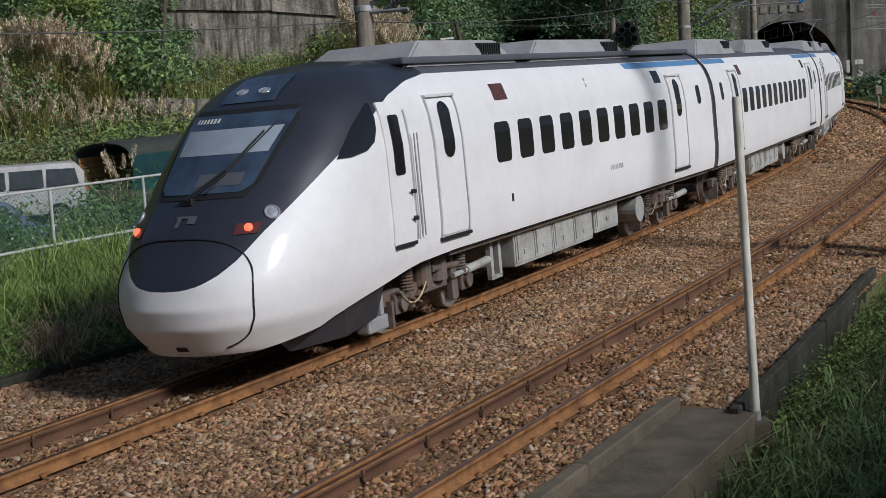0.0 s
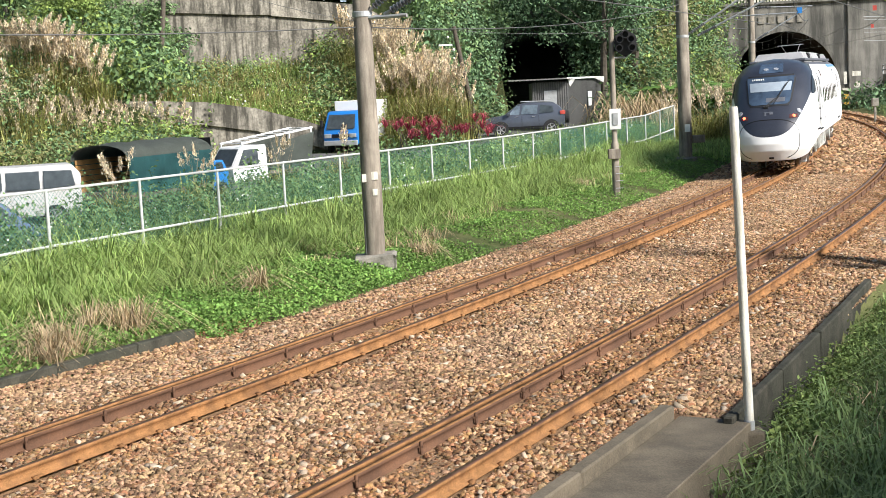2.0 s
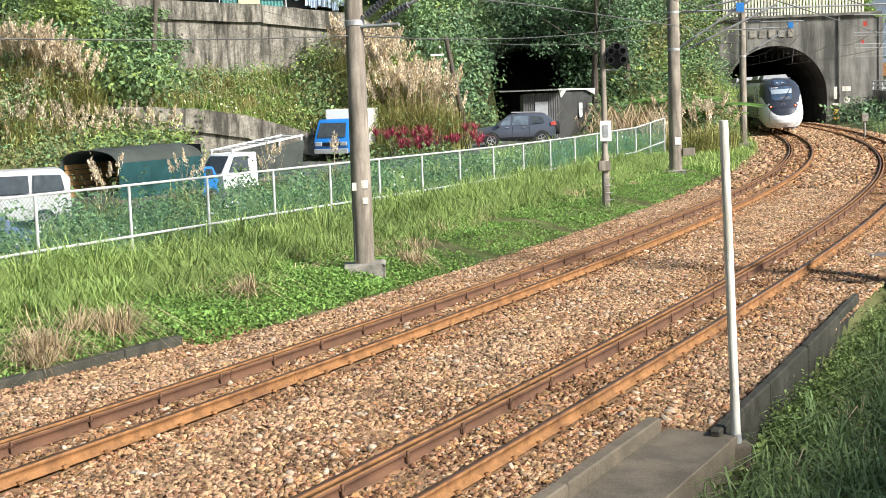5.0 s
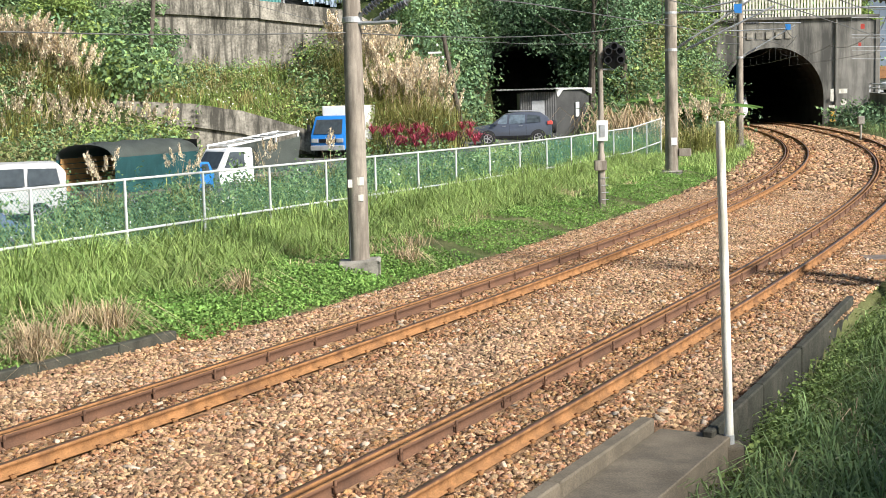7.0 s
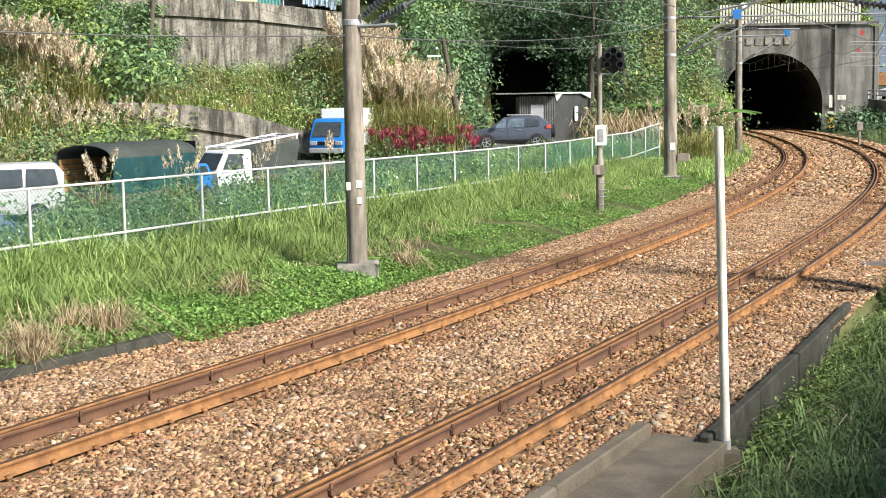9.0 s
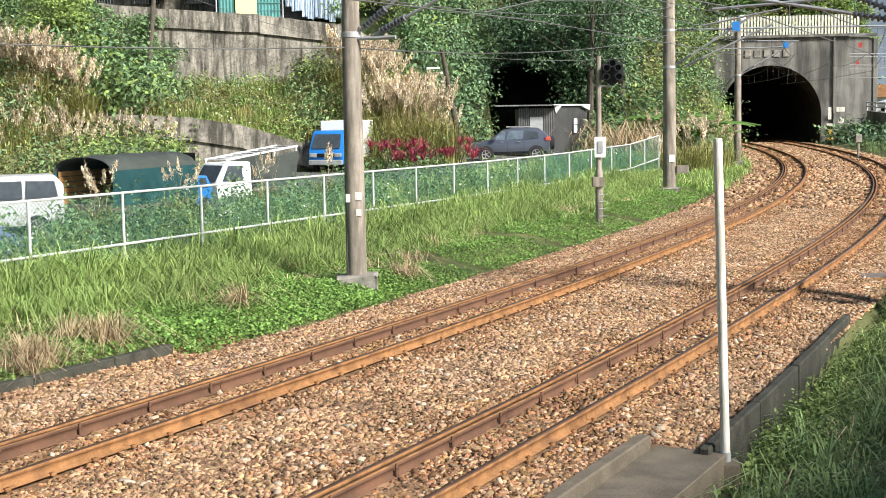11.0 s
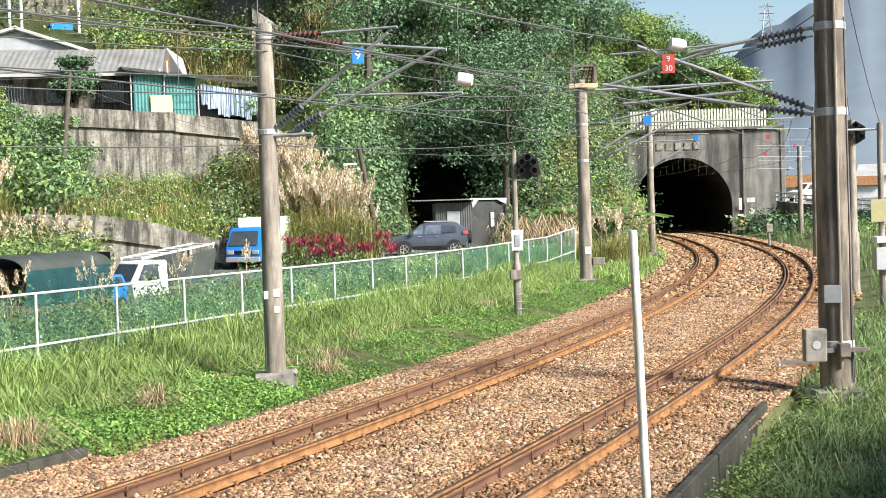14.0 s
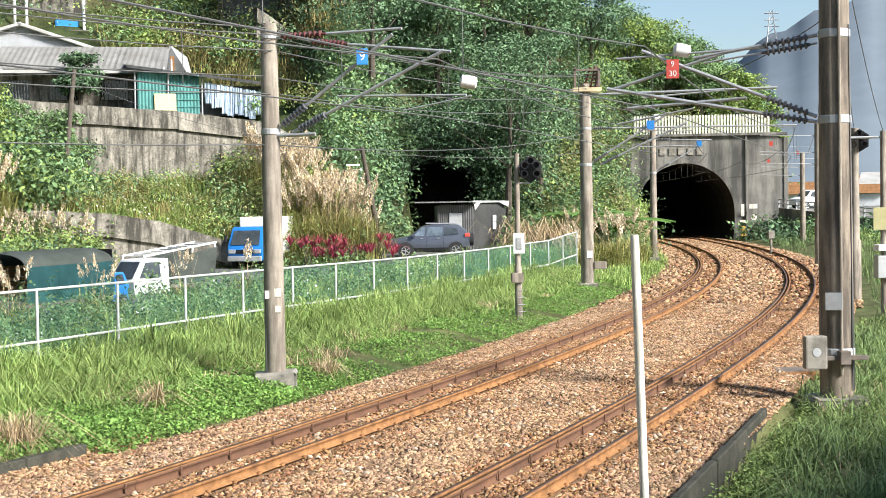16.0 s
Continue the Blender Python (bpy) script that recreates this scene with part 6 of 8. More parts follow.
# the wooded shoulder over the portal, down to the right
for bb, rr, top, r in ((10.6, 142, 24.0, 4.6), (11.4, 136, 21.5, 4.4), (12.2, 144, 22.3, 4.4), (12.9, 138, 20.3, 4.2), (13.6, 146, 20.6, 4.2), (14.2, 139, 18.2, 3.8), (14.9, 146, 17.6, 3.8), (15.5, 140, 16.4, 3.2), (16.2, 145, 15.6, 3.0), (16.6, 140, 13.6, 2.4)):
    x, y = math.sin(radians(bb)) * rr, math.cos(radians(bb)) * rr
    tree(x, y, max(4.0, top - z_at(x, y)), r, M["leaf_mid" if rr % 4 else "leaf_light"], "leafy evergreen tree over the tunnel portal", 0.29, 40, 150)


def cordyline(x, y, n):
    t = empty("red_cordyline", pose(x, y, z_at(x, y)), "red-leaved ornamental shrub beside the lane", "shrub", "red shrubs")
    g = Green()
    for _ in range(n):
        c = np.concatenate([rng.normal(size=2) * 0.45, [0.2 + 0.8 * rng.random()]])
        g.blades(np.repeat(c[None], 28, 0), np.full(28, 0.6), 0.022, 1.1, 0.6)
    g.make("leaves", M["leaf_red"], "", "", t, "")
    for _ in range(4):
        bm = bmesh.new()
        rod(bm, (random.uniform(-0.3, 0.3), random.uniform(-0.3, 0.3), -0.1), (random.uniform(-0.4, 0.4), random.uniform(-0.4, 0.4), 0.9), 0.025, 0.015, 6)
        part("stem", bm, M["bark"], t)


for x, y in ((-2.3, 60.8), (-1.1, 61.0), (-0.3, 61.6), (1.0, 63.0)):
    cordyline(x, y, 8)


def banana(x, y, n, h):
    t = empty("banana_plant", pose(x, y, z_at(x, y)), "broad-leaved banana plant on the slope", "banana plant", "banana plants")
    for k in range(n):
        a = k * 2.4 + random.uniform(-0.3, 0.3)
        L = h * random.uniform(0.7, 1.1)
        bm = bmesh.new()
        rows = []
        for i in range(9):
            u = i / 8
            c = Vector((math.cos(a), math.sin(a), 0)) * L * (0.15 + 0.75 * u) * u + Vector((0, 0, h * 0.5 + L * 0.75 * (u - 0.75 * u * u)))
            w = 0.34 * math.sin(math.pi * min(1, 0.08 + u * 0.92)) + 0.01
            sd = Vector((-math.sin(a), math.cos(a), 0))
            rows.append([c - sd * w + Vector((0, 0, -0.08)), c, c + sd * w + Vector((0, 0, -0.08))])
        sheet(bm, rows)
        part("leaf", bm, M["leaf_banana"], t)
    bm = bmesh.new()
    rod(bm, (0, 0, -0.3), (0, 0, h * 0.6), 0.13, 0.07, 10)
    part("stem", bm, M["leaf_banana"], t)


for x, y, h in ((13.9, 72.5, 3.4), (12.4, 74.0, 3.2), (13.0, 75, 2.6), (14.6, 76.5, 2.8), (13.8, 80, 3.0), (20, 131, 3.5), (24, 133, 3.5), (27, 134, 3.2), (30.5, 133, 3.0)):
    banana(x, y, 9, h)

# heap of cut branches beside the shed
g = Green()
for _ in range(260):
    c = np.array([9.6 + rng.normal() * 1.1, 71.5 + rng.normal() * 0.6, 0])
    c[2] = z_at(c[0], c[1]) + 0.1 + 0.9 * rng.random()
    g.blades(c[None], np.array([1.5]), 0.02, 2.2, 0.9)
g.make("brushwood_heap", M["straw"], "heap of cut dry branches", "brushwood")

# ---- retaining walls ----
def wall_run(name, pts, thick, label, material, foot=1.5):
    """A wall along (x, y, top) points with an uneven coping."""
    w = empty(name, None, label, "retaining wall", kind="structure")
    for a, b in zip(pts, pts[1:]):
        d = Vector((b[0] - a[0], b[1] - a[1], 0)).normalized()
        nrm = Vector((-d.y, d.x, 0)) * thick
        n = max(2, int((Vector(b[:2]) - Vector(a[:2])).length / 0.8))
        bm = bmesh.new()
        rows = []
        for k in range(n + 1):
            t = k / n
            p = Vector((a[0] + (b[0] - a[0]) * t, a[1] + (b[1] - a[1]) * t, 0))
            top = a[2] + (b[2] - a[2]) * t + random.uniform(-0.03, 0.03)
            z0 = z_at(p.x - nrm.x * 2, p.y - nrm.y * 2) - foot
            rows.append([p + Vector((0, 0, z0)), p + Vector((0, 0, top - 1.05)) - nrm * 0.05, p + Vector((0, 0, top - 1.0)) - nrm * 0.5, p + Vector((0, 0, top)) - nrm * 0.35, p + nrm + Vector((0, 0, top)), p + nrm + Vector((0, 0, z0))])
        sheet(bm, rows)
        bmesh.ops.recalc_face_normals(bm, faces=bm.faces)
        part("wall_length", bm, material, w)
    return w


M["old_wall"] = mat("old_wall", (0.24, 0.22, 0.18), 0.95, var=0.5, scale=1.1, fine=9, bump=0.8, stain=(0.045, 0.042, 0.034), stain_scale=2.6, stain_amt=0.92, spec=0.2, streak=True)
wall_run("retaining_wall_low", [(-16.5, 58.0, 3.8), (-11.0, 60.0, 3.42), (-8.66, 60.6, 3.02), (-5.5, 61.1, 2.0), (-4.2, 61.4, 1.4)], 0.35, "stained concrete ramp wall beside the lane", M["old_wall"])
wall_run("retaining_wall_high", [(-18.0, 73.3, 9.5), (-15.0, 74.3, 9.25), (-9.8, 76.0, 8.95), (-5.0, 77.6, 8.35), (-3.6, 78.6, 7.6)], 0.4, "tall weather-streaked concrete retaining wall", M["old_wall"], 3.0)
wall_run("retaining_wall_back", [(-6.6, 92.5, 17.0), (-4.4, 93.5, 15.5)], 0.5, "old concrete buttress wall on the slope", M["old_wall"], 3.0)

# ---- the old tunnel in the cliff ----
OT = Matrix.Translation((5.05, 86.2, 1.15)) @ Matrix.Rotation(radians(-3.2), 4, "Z")
old = empty("old_tunnel", OT, "dark disused tunnel mouth in an overgrown cliff", "tunnel", kind="structure")
M["rock"] = mat("rock", (0.09, 0.095, 0.09), 0.95, var=0.5, scale=0.8, fine=8, bump=0.9, stain=(0.03, 0.045, 0.02), stain_scale=0.7, stain_amt=0.8, spec=0.2)
ina = arch(5.4, 5.3, 16)
rows = [[(x, y, z) for x, z in ina] for y in (0, 3, 6, 10, 14)]
bm = bmesh.new()
sheet(bm, rows)
bm.faces.new([bm.verts.new(p) for p in rows[-1]])
part("lining", bm, M["rock"], old)
bm = bmesh.new()
outa = [(x * 1.75 + random.uniform(-0.4, 0.4), z * 1.5 + random.uniform(-0.3, 0.6)) for x, z in ina]
mida = [((a + c) / 2 + random.uniform(-0.2, 0.2), (b + d) / 2 + random.uniform(-0.2, 0.2)) for (a, b), (c, d) in zip(ina, outa)]
sheet(bm, [[(x, 0, z) for x, z in ina], [(x, random.uniform(-0.5, 0.0), z) for x, z in mida], [(x, random.uniform(-0.2, 1.2), z) for x, z in outa]])
part("rock_face", bm, M["rock"], old, "rough grey rock face")

# ---- houses on the terrace ----
M["metal_roof"] = mat("metal_roof", (0.42, 0.41, 0.38), 0.6, 0.1, var=0.15, scale=1.0, fine=12, bump=0.1, stain=(0.24, 0.21, 0.17), stain_scale=0.6, stain_amt=0.6)
M["teal"] = mat("teal", (0.06, 0.20, 0.18), 0.6, var=0.2, scale=1.2, fine=14, bump=0.1, stain=(0.10, 0.30, 0.28), stain_amt=0.5)
M["plaster"] = mat("plaster", (0.72, 0.73, 0.75), 0.85, var=0.06, scale=0.7, fine=20, bump=0.1, stain=(0.5, 0.5, 0.48), stain_amt=0.5)
M["cloth"] = mat("cloth", (0.34, 0.42, 0.50), 0.9, var=0.25, scale=2.0, fine=20, bump=0.1, obj=0.35)
M["cream"] = mat("cream", (0.66, 0.60, 0.30), 0.7, var=0.08, bump=0.05)
M["tar"] = mat("tar", (0.10, 0.10, 0.095), 0.9, var=0.3, scale=1, fine=20, bump=0.3)
M["tarp_blue"] = mat("tarp_blue", (0.03, 0.24, 0.62), 0.6, var=0.15, bump=0.1)


def frame_of(x, y, z, heading):
    """x along the front, y away from the camera."""
    return Matrix.Translation((x, y, z)) @ Matrix.Rotation(radians(heading), 4, "Z")


shack = empty("shack", frame_of(-12.2, 77.2, 8.95, 14), "low teal-walled shack with hanging cloths on a terrace", "shack")
for k in range(2):
    bm = bmesh.new()
    sheet(bm, [[(0.05 + k * 1.75 + j * 0.0925, -0.04 * (j % 2), z) for j in range(19)] for z in (0.0, 2.3 - 0.13 * k)])
    part("wall_panel", bm, M["teal"], shack, "teal corrugated wall panel")
for k in range(5):
    bm = bmesh.new()
    box(bm, 1.85, 3.5, -0.07, -0.03, 0.35 + k * 0.4, 0.40 + k * 0.4)
    part("louvre_bar", bm, M["teal"], shack)
bm = bmesh.new()
box(bm, 0.95, 2.15, -0.14, -0.08, 0.05, 1.1, 0.02)
part("board", bm, M["cream"], shack, "pale yellow board")
for x in (-0.1, 1.72, 3.6, 5.3, 7.0):
    bm = bmesh.new()
    rod(bm, (x, -0.1, -0.2), (x, -0.1, 2.35 - x * 0.1), 0.045, n=8)
    part("post", bm, M["galv"], shack)
bm = bmesh.new()
box(bm, 0.0, 7.1, 0.3, 3.0, -0.1, 1.6)
part("inner_wall", bm, M["tar"], shack)
bm = bmesh.new()
rows = []
for i in range(17):
    u = -0.5 + 8.0 * i / 16
    rows.append([(u, -0.55, 2.42 - 0.115 * u), (u, 1.2, 2.78 - 0.115 * u), (u, 3.2, 3.0 - 0.115 * u)])
sheet(bm, rows)
r_ = bmesh.ops.solidify(bm, geom=list(bm.faces), thickness=0.1)
part("roof", bm, M["tar"], shack, "dark felt roof with a ragged edge")
for k in range(11):
    bm = bmesh.new()
    x0 = 3.75 + k * 0.31
    w = 0.31 + 0.06 * random.random()
    rows = []
    L = 1.15 + 0.5 * random.random()
    for i in range(5):
        z = 1.72 - 0.05 * k - L * i / 4
        rows.append([(x0 + w * j / 5 + random.uniform(-0.02, 0.02), -0.22 + 0.05 * math.sin(j * 2.1 + k + i * 0.4), z) for j in range(6)])
    sheet(bm, rows)
    c = part("hanging_cloth", bm, M["cloth"], shack, "faded blue and grey hanging cloth")
bm = bmesh.new()
rows = [[(7.1 + 0.16 * j, -0.35 + 0.06 * math.sin(j * 1.7 + i), 1.75 - 0.32 * i) for j in range(5)] for i in range(5)]
sheet(bm, rows)
part("tarpaulin", bm, M["tarp_blue"], shack, "bright blue tarpaulin")

barn = empty("metal_roofed_house", frame_of(-20.5, 78.5, 9.0, 7), "long low house with a pale corrugated metal roof", "house")
bm = bmesh.new()
n = 60
rows = [[], [], []]
for i in range(n + 1):
    x = 9.6 * i / n
    w = 0.025 * (i % 2)
    rows[0].append((x, -0.9, 2.55 + w))
    rows[1].append((x + 0.35, 2.2, 4.15 + w))
    rows[2].append((x, 5.2, 2.7 + w))
sheet(bm, rows)
bmesh.ops.solidify(bm, geom=list(bm.faces), thickness=0.05)
part("roof", bm, M["metal_roof"], barn, "pale corrugated metal roof")
bm = bmesh.new()
box(bm, -0.2, 9.7, -1.0, -0.9, 2.3, 2.5, 0.02)
part("gutter", bm, M["metal_roof"], barn)
# dark wall material stands in for the shade under the eaves
bm = bmesh.new()
box(bm, 0.0, 9.4, 0.3, 5.0, -0.3, 2.5)
part("wall", bm, M["old_wall"], barn, "house wall in a dark finish for the eaves' shade")
for a in (0.6, 3.2, 6.0, 8.0):
    bm = bmesh.new()
    box(bm, a, a + 1.5, 0.2, 0.32, 0.9, 2.0)
    wn = part("window", bm, M["glass_dark"], barn, "dark barred window")
    for k in range(9):
        bm = bmesh.new()
        rod(bm, (a + 0.1 + k * 0.16, 0.12, 0.9), (a + 0.1 + k * 0.16, 0.12, 2.0), 0.015, n=5)
        part("bar", bm, M["galv"], wn)
bm = bmesh.new()
vs = [bm.verts.new(p) for p in ((9.5, -0.4, 2.4), (9.9, 2.2, 4.3), (10.9, 3.4, 3.7), (11.3, 4.9, 2.2), (9.5, 4.9, 2.0))]
bm.faces.new(vs)
bmesh.ops.solidify(bm, geom=list(bm.faces), thickness=0.12)
part("gable", bm, M["plaster"], barn, "white gable end with rust stain")
bm = bmesh.new()
box(bm, 9.9, 10.15, 2.0, 2.12, 2.6, 3.6)
part("rust_patch", bm, M["rust"], barn)
for x in (9.55, 10.0):
    bm = bmesh.new()
    rod(bm, (x, -1.0, -0.2), (x, -1.0, 2.6 + (x - 9.5)), 0.05, n=8)
    part("downpipe", bm, M["white"], barn)

white = empty("white_house", frame_of(-25.0, 87.0, 12.4, 8), "white gabled house with grey barge boards", "house")
bm = bmesh.new()
vs = [bm.verts.new(p) for p in ((-2, 0, -2.0), (9.6, 0, -2.0), (9.6, 0, 0.9), (4.2, 0, 2.75), (-2, 0, 1.0))]
bm.faces.new(vs)
bmesh.ops.solidify(bm, geom=list(bm.faces), thickness=-3.0)
part("wall", bm, M["plaster"], white)
for a, b in (((4.0, 2.95), (10.2, 0.85)), ((4.2, 2.95), (-2.5, 0.95))):
    bm = bmesh.new()
    for y in (-0.35, 3.0):
        rod(bm, (a[0], y, a[1]), (b[0], y, b[1]), 0.13, n=6)
    vs = [bm.verts.new(p) for p in ((a[0], -0.4, a[1]), (b[0], -0.4, b[1]), (b[0], 3.2, b[1]), (a[0], 3.2, a[1]))]
    bm.faces.new(vs)
    part("roof_slope", bm, M["metal_roof"], white, "pale metal roof slope")
bm = bmesh.new()
box(bm, 5.5, 6.6, -0.06, 0.02, 0.35, 1.3)
w_ = part("window", bm, M["glass_dark"], white, "barred window")
for k in range(6):
    bm = bmesh.new()
    rod(bm, (5.6 + k * 0.18, -0.1, 0.35), (5.6 + k * 0.18, -0.1, 1.3), 0.02, n=5)
    part("bar", bm, M["galv"], w_)

upper = empty("upper_house", frame_of(-29, 97.5, 16.2, 8), "grey house with an open balcony high on the slope", "house")
bm = bmesh.new()
box(bm, -2, 10.0, 1.5, 6, -1.5, 4.5, 0.03)
part("wall", bm, M["old_wall"], upper)
bm = bmesh.new()
box(bm, -2, 10.4, -0.3, 1.6, 0.0, 0.22, 0.02)
part("balcony_floor", bm, M["old_wall"], upper)
for x in (2.2, 5.2, 6.0, 9.9):
    bm = bmesh.new()
    rod(bm, (x, -0.1, 0.2), (x, -0.1, 4.2), 0.1, n=8)
    part("column", bm, M["white"], upper)
bm = bmesh.new()
box(bm, 7.9, 9.5, 0.2, 1.0, 0.25, 1.0, 0.1)
part("blue_chair", bm, M["tarp_blue"], upper, "blue covered chair on the balcony")
hut = empty("hillside_hut", frame_of(-9.8, 99.5, 17.6, 4), "dark open-fronted hut among the trees", "hut")
bm = bmesh.new()
box(bm, 0, 5.5, 0, 3, -2, 1.6)
part("wall", bm, M["tar"], hut)
bm = bmesh.new()
box(bm, -0.5, 6.3, -0.8, 3.2, 1.7, 1.82)
part("roof", bm, M["tar"], hut)
for k in range(6):
    bm = bmesh.new()
    rod(bm, (0.3 + k * 1.05, -0.5, -1.6), (0.3 + k * 1.05, -0.5, 1.7 if k % 2 == 0 else 0.1), 0.05, n=6)
    part("post", bm, M["pole"], hut)

# leaning timber poles on the slope
for name, a, b in (("timber_pole", (-13.4, 62.6, 3.2), (-13.05, 64.6, 10.1)), ("timber_pole", (1.05, 66.0, 1.5), (0.2, 66.0, 6.4))):
    t = empty(name, None, "leaning weathered timber pole on the slope", "timber pole", "timber poles")
    bm = bmesh.new()
    rod(bm, a, b, 0.14, 0.10, 10)
    part("shaft", bm, M["bark"], t)
    if a[0] > 0:
        for dz, r in ((-0.5, 0.06), (-1.1, 0.07), (-1.5, 0.05)):
            bm = bmesh.new()
            p = Vector(b) + Vector((-0.25 * (dz == -0.5) - 0.05, -0.15, dz))
            bmesh.ops.create_uvsphere(bm, u_segments=10, v_segments=6, radius=r, matrix=Matrix.Translation(p))
            part("insulator", bm, M["white"], t)
        bm = bmesh.new()
        box(bm, -0.55, 0.1, 65.85, 65.95, 5.5, 5.58)
        part("street_light", bm, M["white"], t, "small white street light head")

# ---- shed beside the old tunnel ----
shed = empty("shed", frame_of(3.7, 75.6, 1.05, 0), "black panelled shed with a sheet roof and white trim", "shed")
bm = bmesh.new()
sheet(bm, [[(0.65 + j * 0.0625, -0.025 * (j % 2), z) for j in range(33)] for z in (0.0, 2.5)])
part("front_wall", bm, M["tar"], shed, "black corrugated front wall")
bm = bmesh.new()
box(bm, 0.65, 2.65, 0.1, 2.9, 0, 2.45)
part("wall", bm, M["tar"], shed, "black corrugated wall")
bm = bmesh.new()
vs = [bm.verts.new(p) for p in ((2.65, 0, 0), (4.75, 2.9, 0), (4.75, 2.9, 2.55), (2.65, 0, 2.6))]
bm.faces.new(vs)
bmesh.ops.solidify(bm, geom=list(bm.faces), thickness=0.1)
part("side_wall", bm, M["tar"], shed, "black side wall")
bm = bmesh.new()
box(bm, 1.3, 2.0, -0.06, -0.02, 0.35, 2.05, 0.01)
part("door", bm, M["galv"], shed, "pale grey door")
bm = bmesh.new()
rows = [[(-0.6 + 0.1 * i, -0.7, 2.62 + 0.03 * (i % 2)) for i in range(36)], [(-0.6 + 0.1 * i, 1.4, 2.7 + 0.03 * (i % 2)) for i in range(36)]]
sheet(bm, rows)
bmesh.ops.solidify(bm, geom=list(bm.faces), thickness=0.04)
part("roof", bm, M["metal_roof"], shed, "thin corrugated roof sheet")
bm = bmesh.new()
vs = [bm.verts.new(p) for p in ((2.6, -0.15, 2.72), (4.95, 2.8, 2.7), (4.9, 2.75, 2.35), (4.3, 2.0, 2.62), (3.1, 0.35, 2.62), (2.75, 0.0, 2.2))]
bm.faces.new(vs)
bmesh.ops.solidify(bm, geom=list(bm.faces), thickness=0.03)
part("roof_sheet", bm, M["white"], shed, "white sheet draped over the eaves")
bm = bmesh.new()
box(bm, 0, 0.35, -0.05, 0.0, 0, 0.8, 0.0, Matrix.Translation((3.85, 1.55, 1.1)) @ Matrix.Rotation(radians(54), 4, "Z"))
part("notice", bm, M["white"], shed)


# ---- vehicles ----
# pale blue base imitates sky reflected in the glass
M["sky_tinted_glass"] = mat("sky_tinted_glass", (0.22, 0.28, 0.33), 0.08, var=0.5, scale=1.2, fine=4, bump=0, spec=0.6)
M["suv_paint"] = mat("suv_paint", (0.095, 0.105, 0.13), 0.3, 0.4, var=0.08, scale=1, fine=10, bump=0.0, coat=0.6)
M["truck_blue"] = mat("truck_blue", (0.02, 0.17, 0.50), 0.35, var=0.08, scale=1, fine=10, bump=0.0, coat=0.4)
M["tyre"] = mat("tyre", (0.02, 0.02, 0.02), 0.9, var=0.2, bump=0.2)
M["canvas"] = mat("canvas", (0.10, 0.115, 0.10), 0.85, var=0.2, scale=2, fine=30, bump=0.3)
M["canvas_teal"] = mat("canvas_teal", (0.025, 0.10, 0.105), 0.7, var=0.2, scale=2, fine=30, bump=0.2)
M["wood"] = mat("wood", (0.42, 0.24, 0.09), 0.8, var=0.25, scale=3, fine=40, bump=0.2)
M["car_glass"] = mat("car_glass", (0.10, 0.12, 0.13), 0.05, var=0.2, scale=2, fine=6, bump=0, spec=0.7)


def wheel(parent, x, y, r, w, sg):
    bm = bmesh.new()
    lathe(bm, (x, y, r), (x, y + sg * w, r), [(0, r * 0.7), (0.05, r * 0.97), (0.2, r), (0.8, r), (0.95, r * 0.96), (1, r * 0.7)], 24)
    t = part("tyre", bm, M["tyre"], parent, smooth=True)
    bm = bmesh.new()
    lathe(bm, (x, y + sg * w * 0.7, r), (x, y + sg * (w + 0.01), r), [(0, r * 0.2), (0.4, r * 0.68), (1, r * 0.66), (0.8, r * 0.55), (0.7, r * 0.15), (1, r * 0.12)], 20)
    for k in range(5):
        a = k * math.tau / 5
        rod(bm, (x, y + sg * w * 0.95, r), (x + math.cos(a) * r * 0.6, y + sg * w * 0.95, r + math.sin(a) * r * 0.6), 0.03, n=5)
    part("rim", bm, M["steel"], t)


def profile_body(outline, half, inset, bevel=0.04):
    """A body from a side outline (x, z), narrowed towards the roof by inset(z)."""
    bm = bmesh.new()
    L = [bm.verts.new((x, -(half - inset(z)), z)) for x, z in outline]
    R = [bm.verts.new((x, half - inset(z), z)) for x, z in outline]
    bm.faces.new(L)
    bm.faces.new(R[::-1])
    for k in range(len(L)):
        bm.faces.new((L[k - 1], L[k], R[k], R[k - 1]))
    bmesh.ops.recalc_face_normals(bm, faces=bm.faces)
    bmesh.ops.bevel(bm, geom=list(bm.edges), offset=bevel, segments=2, affect="EDGES", profile=0.6)
    return bm


def flat(name, pts, material, parent, thick=0.015, label=""):
    bm = bmesh.new()
    bm.faces.new([bm.verts.new(p) for p in pts])
    bmesh.ops.solidify(bm, geom=list(bm.faces), thickness=thick)
    return part(name, bm, material, parent, label)


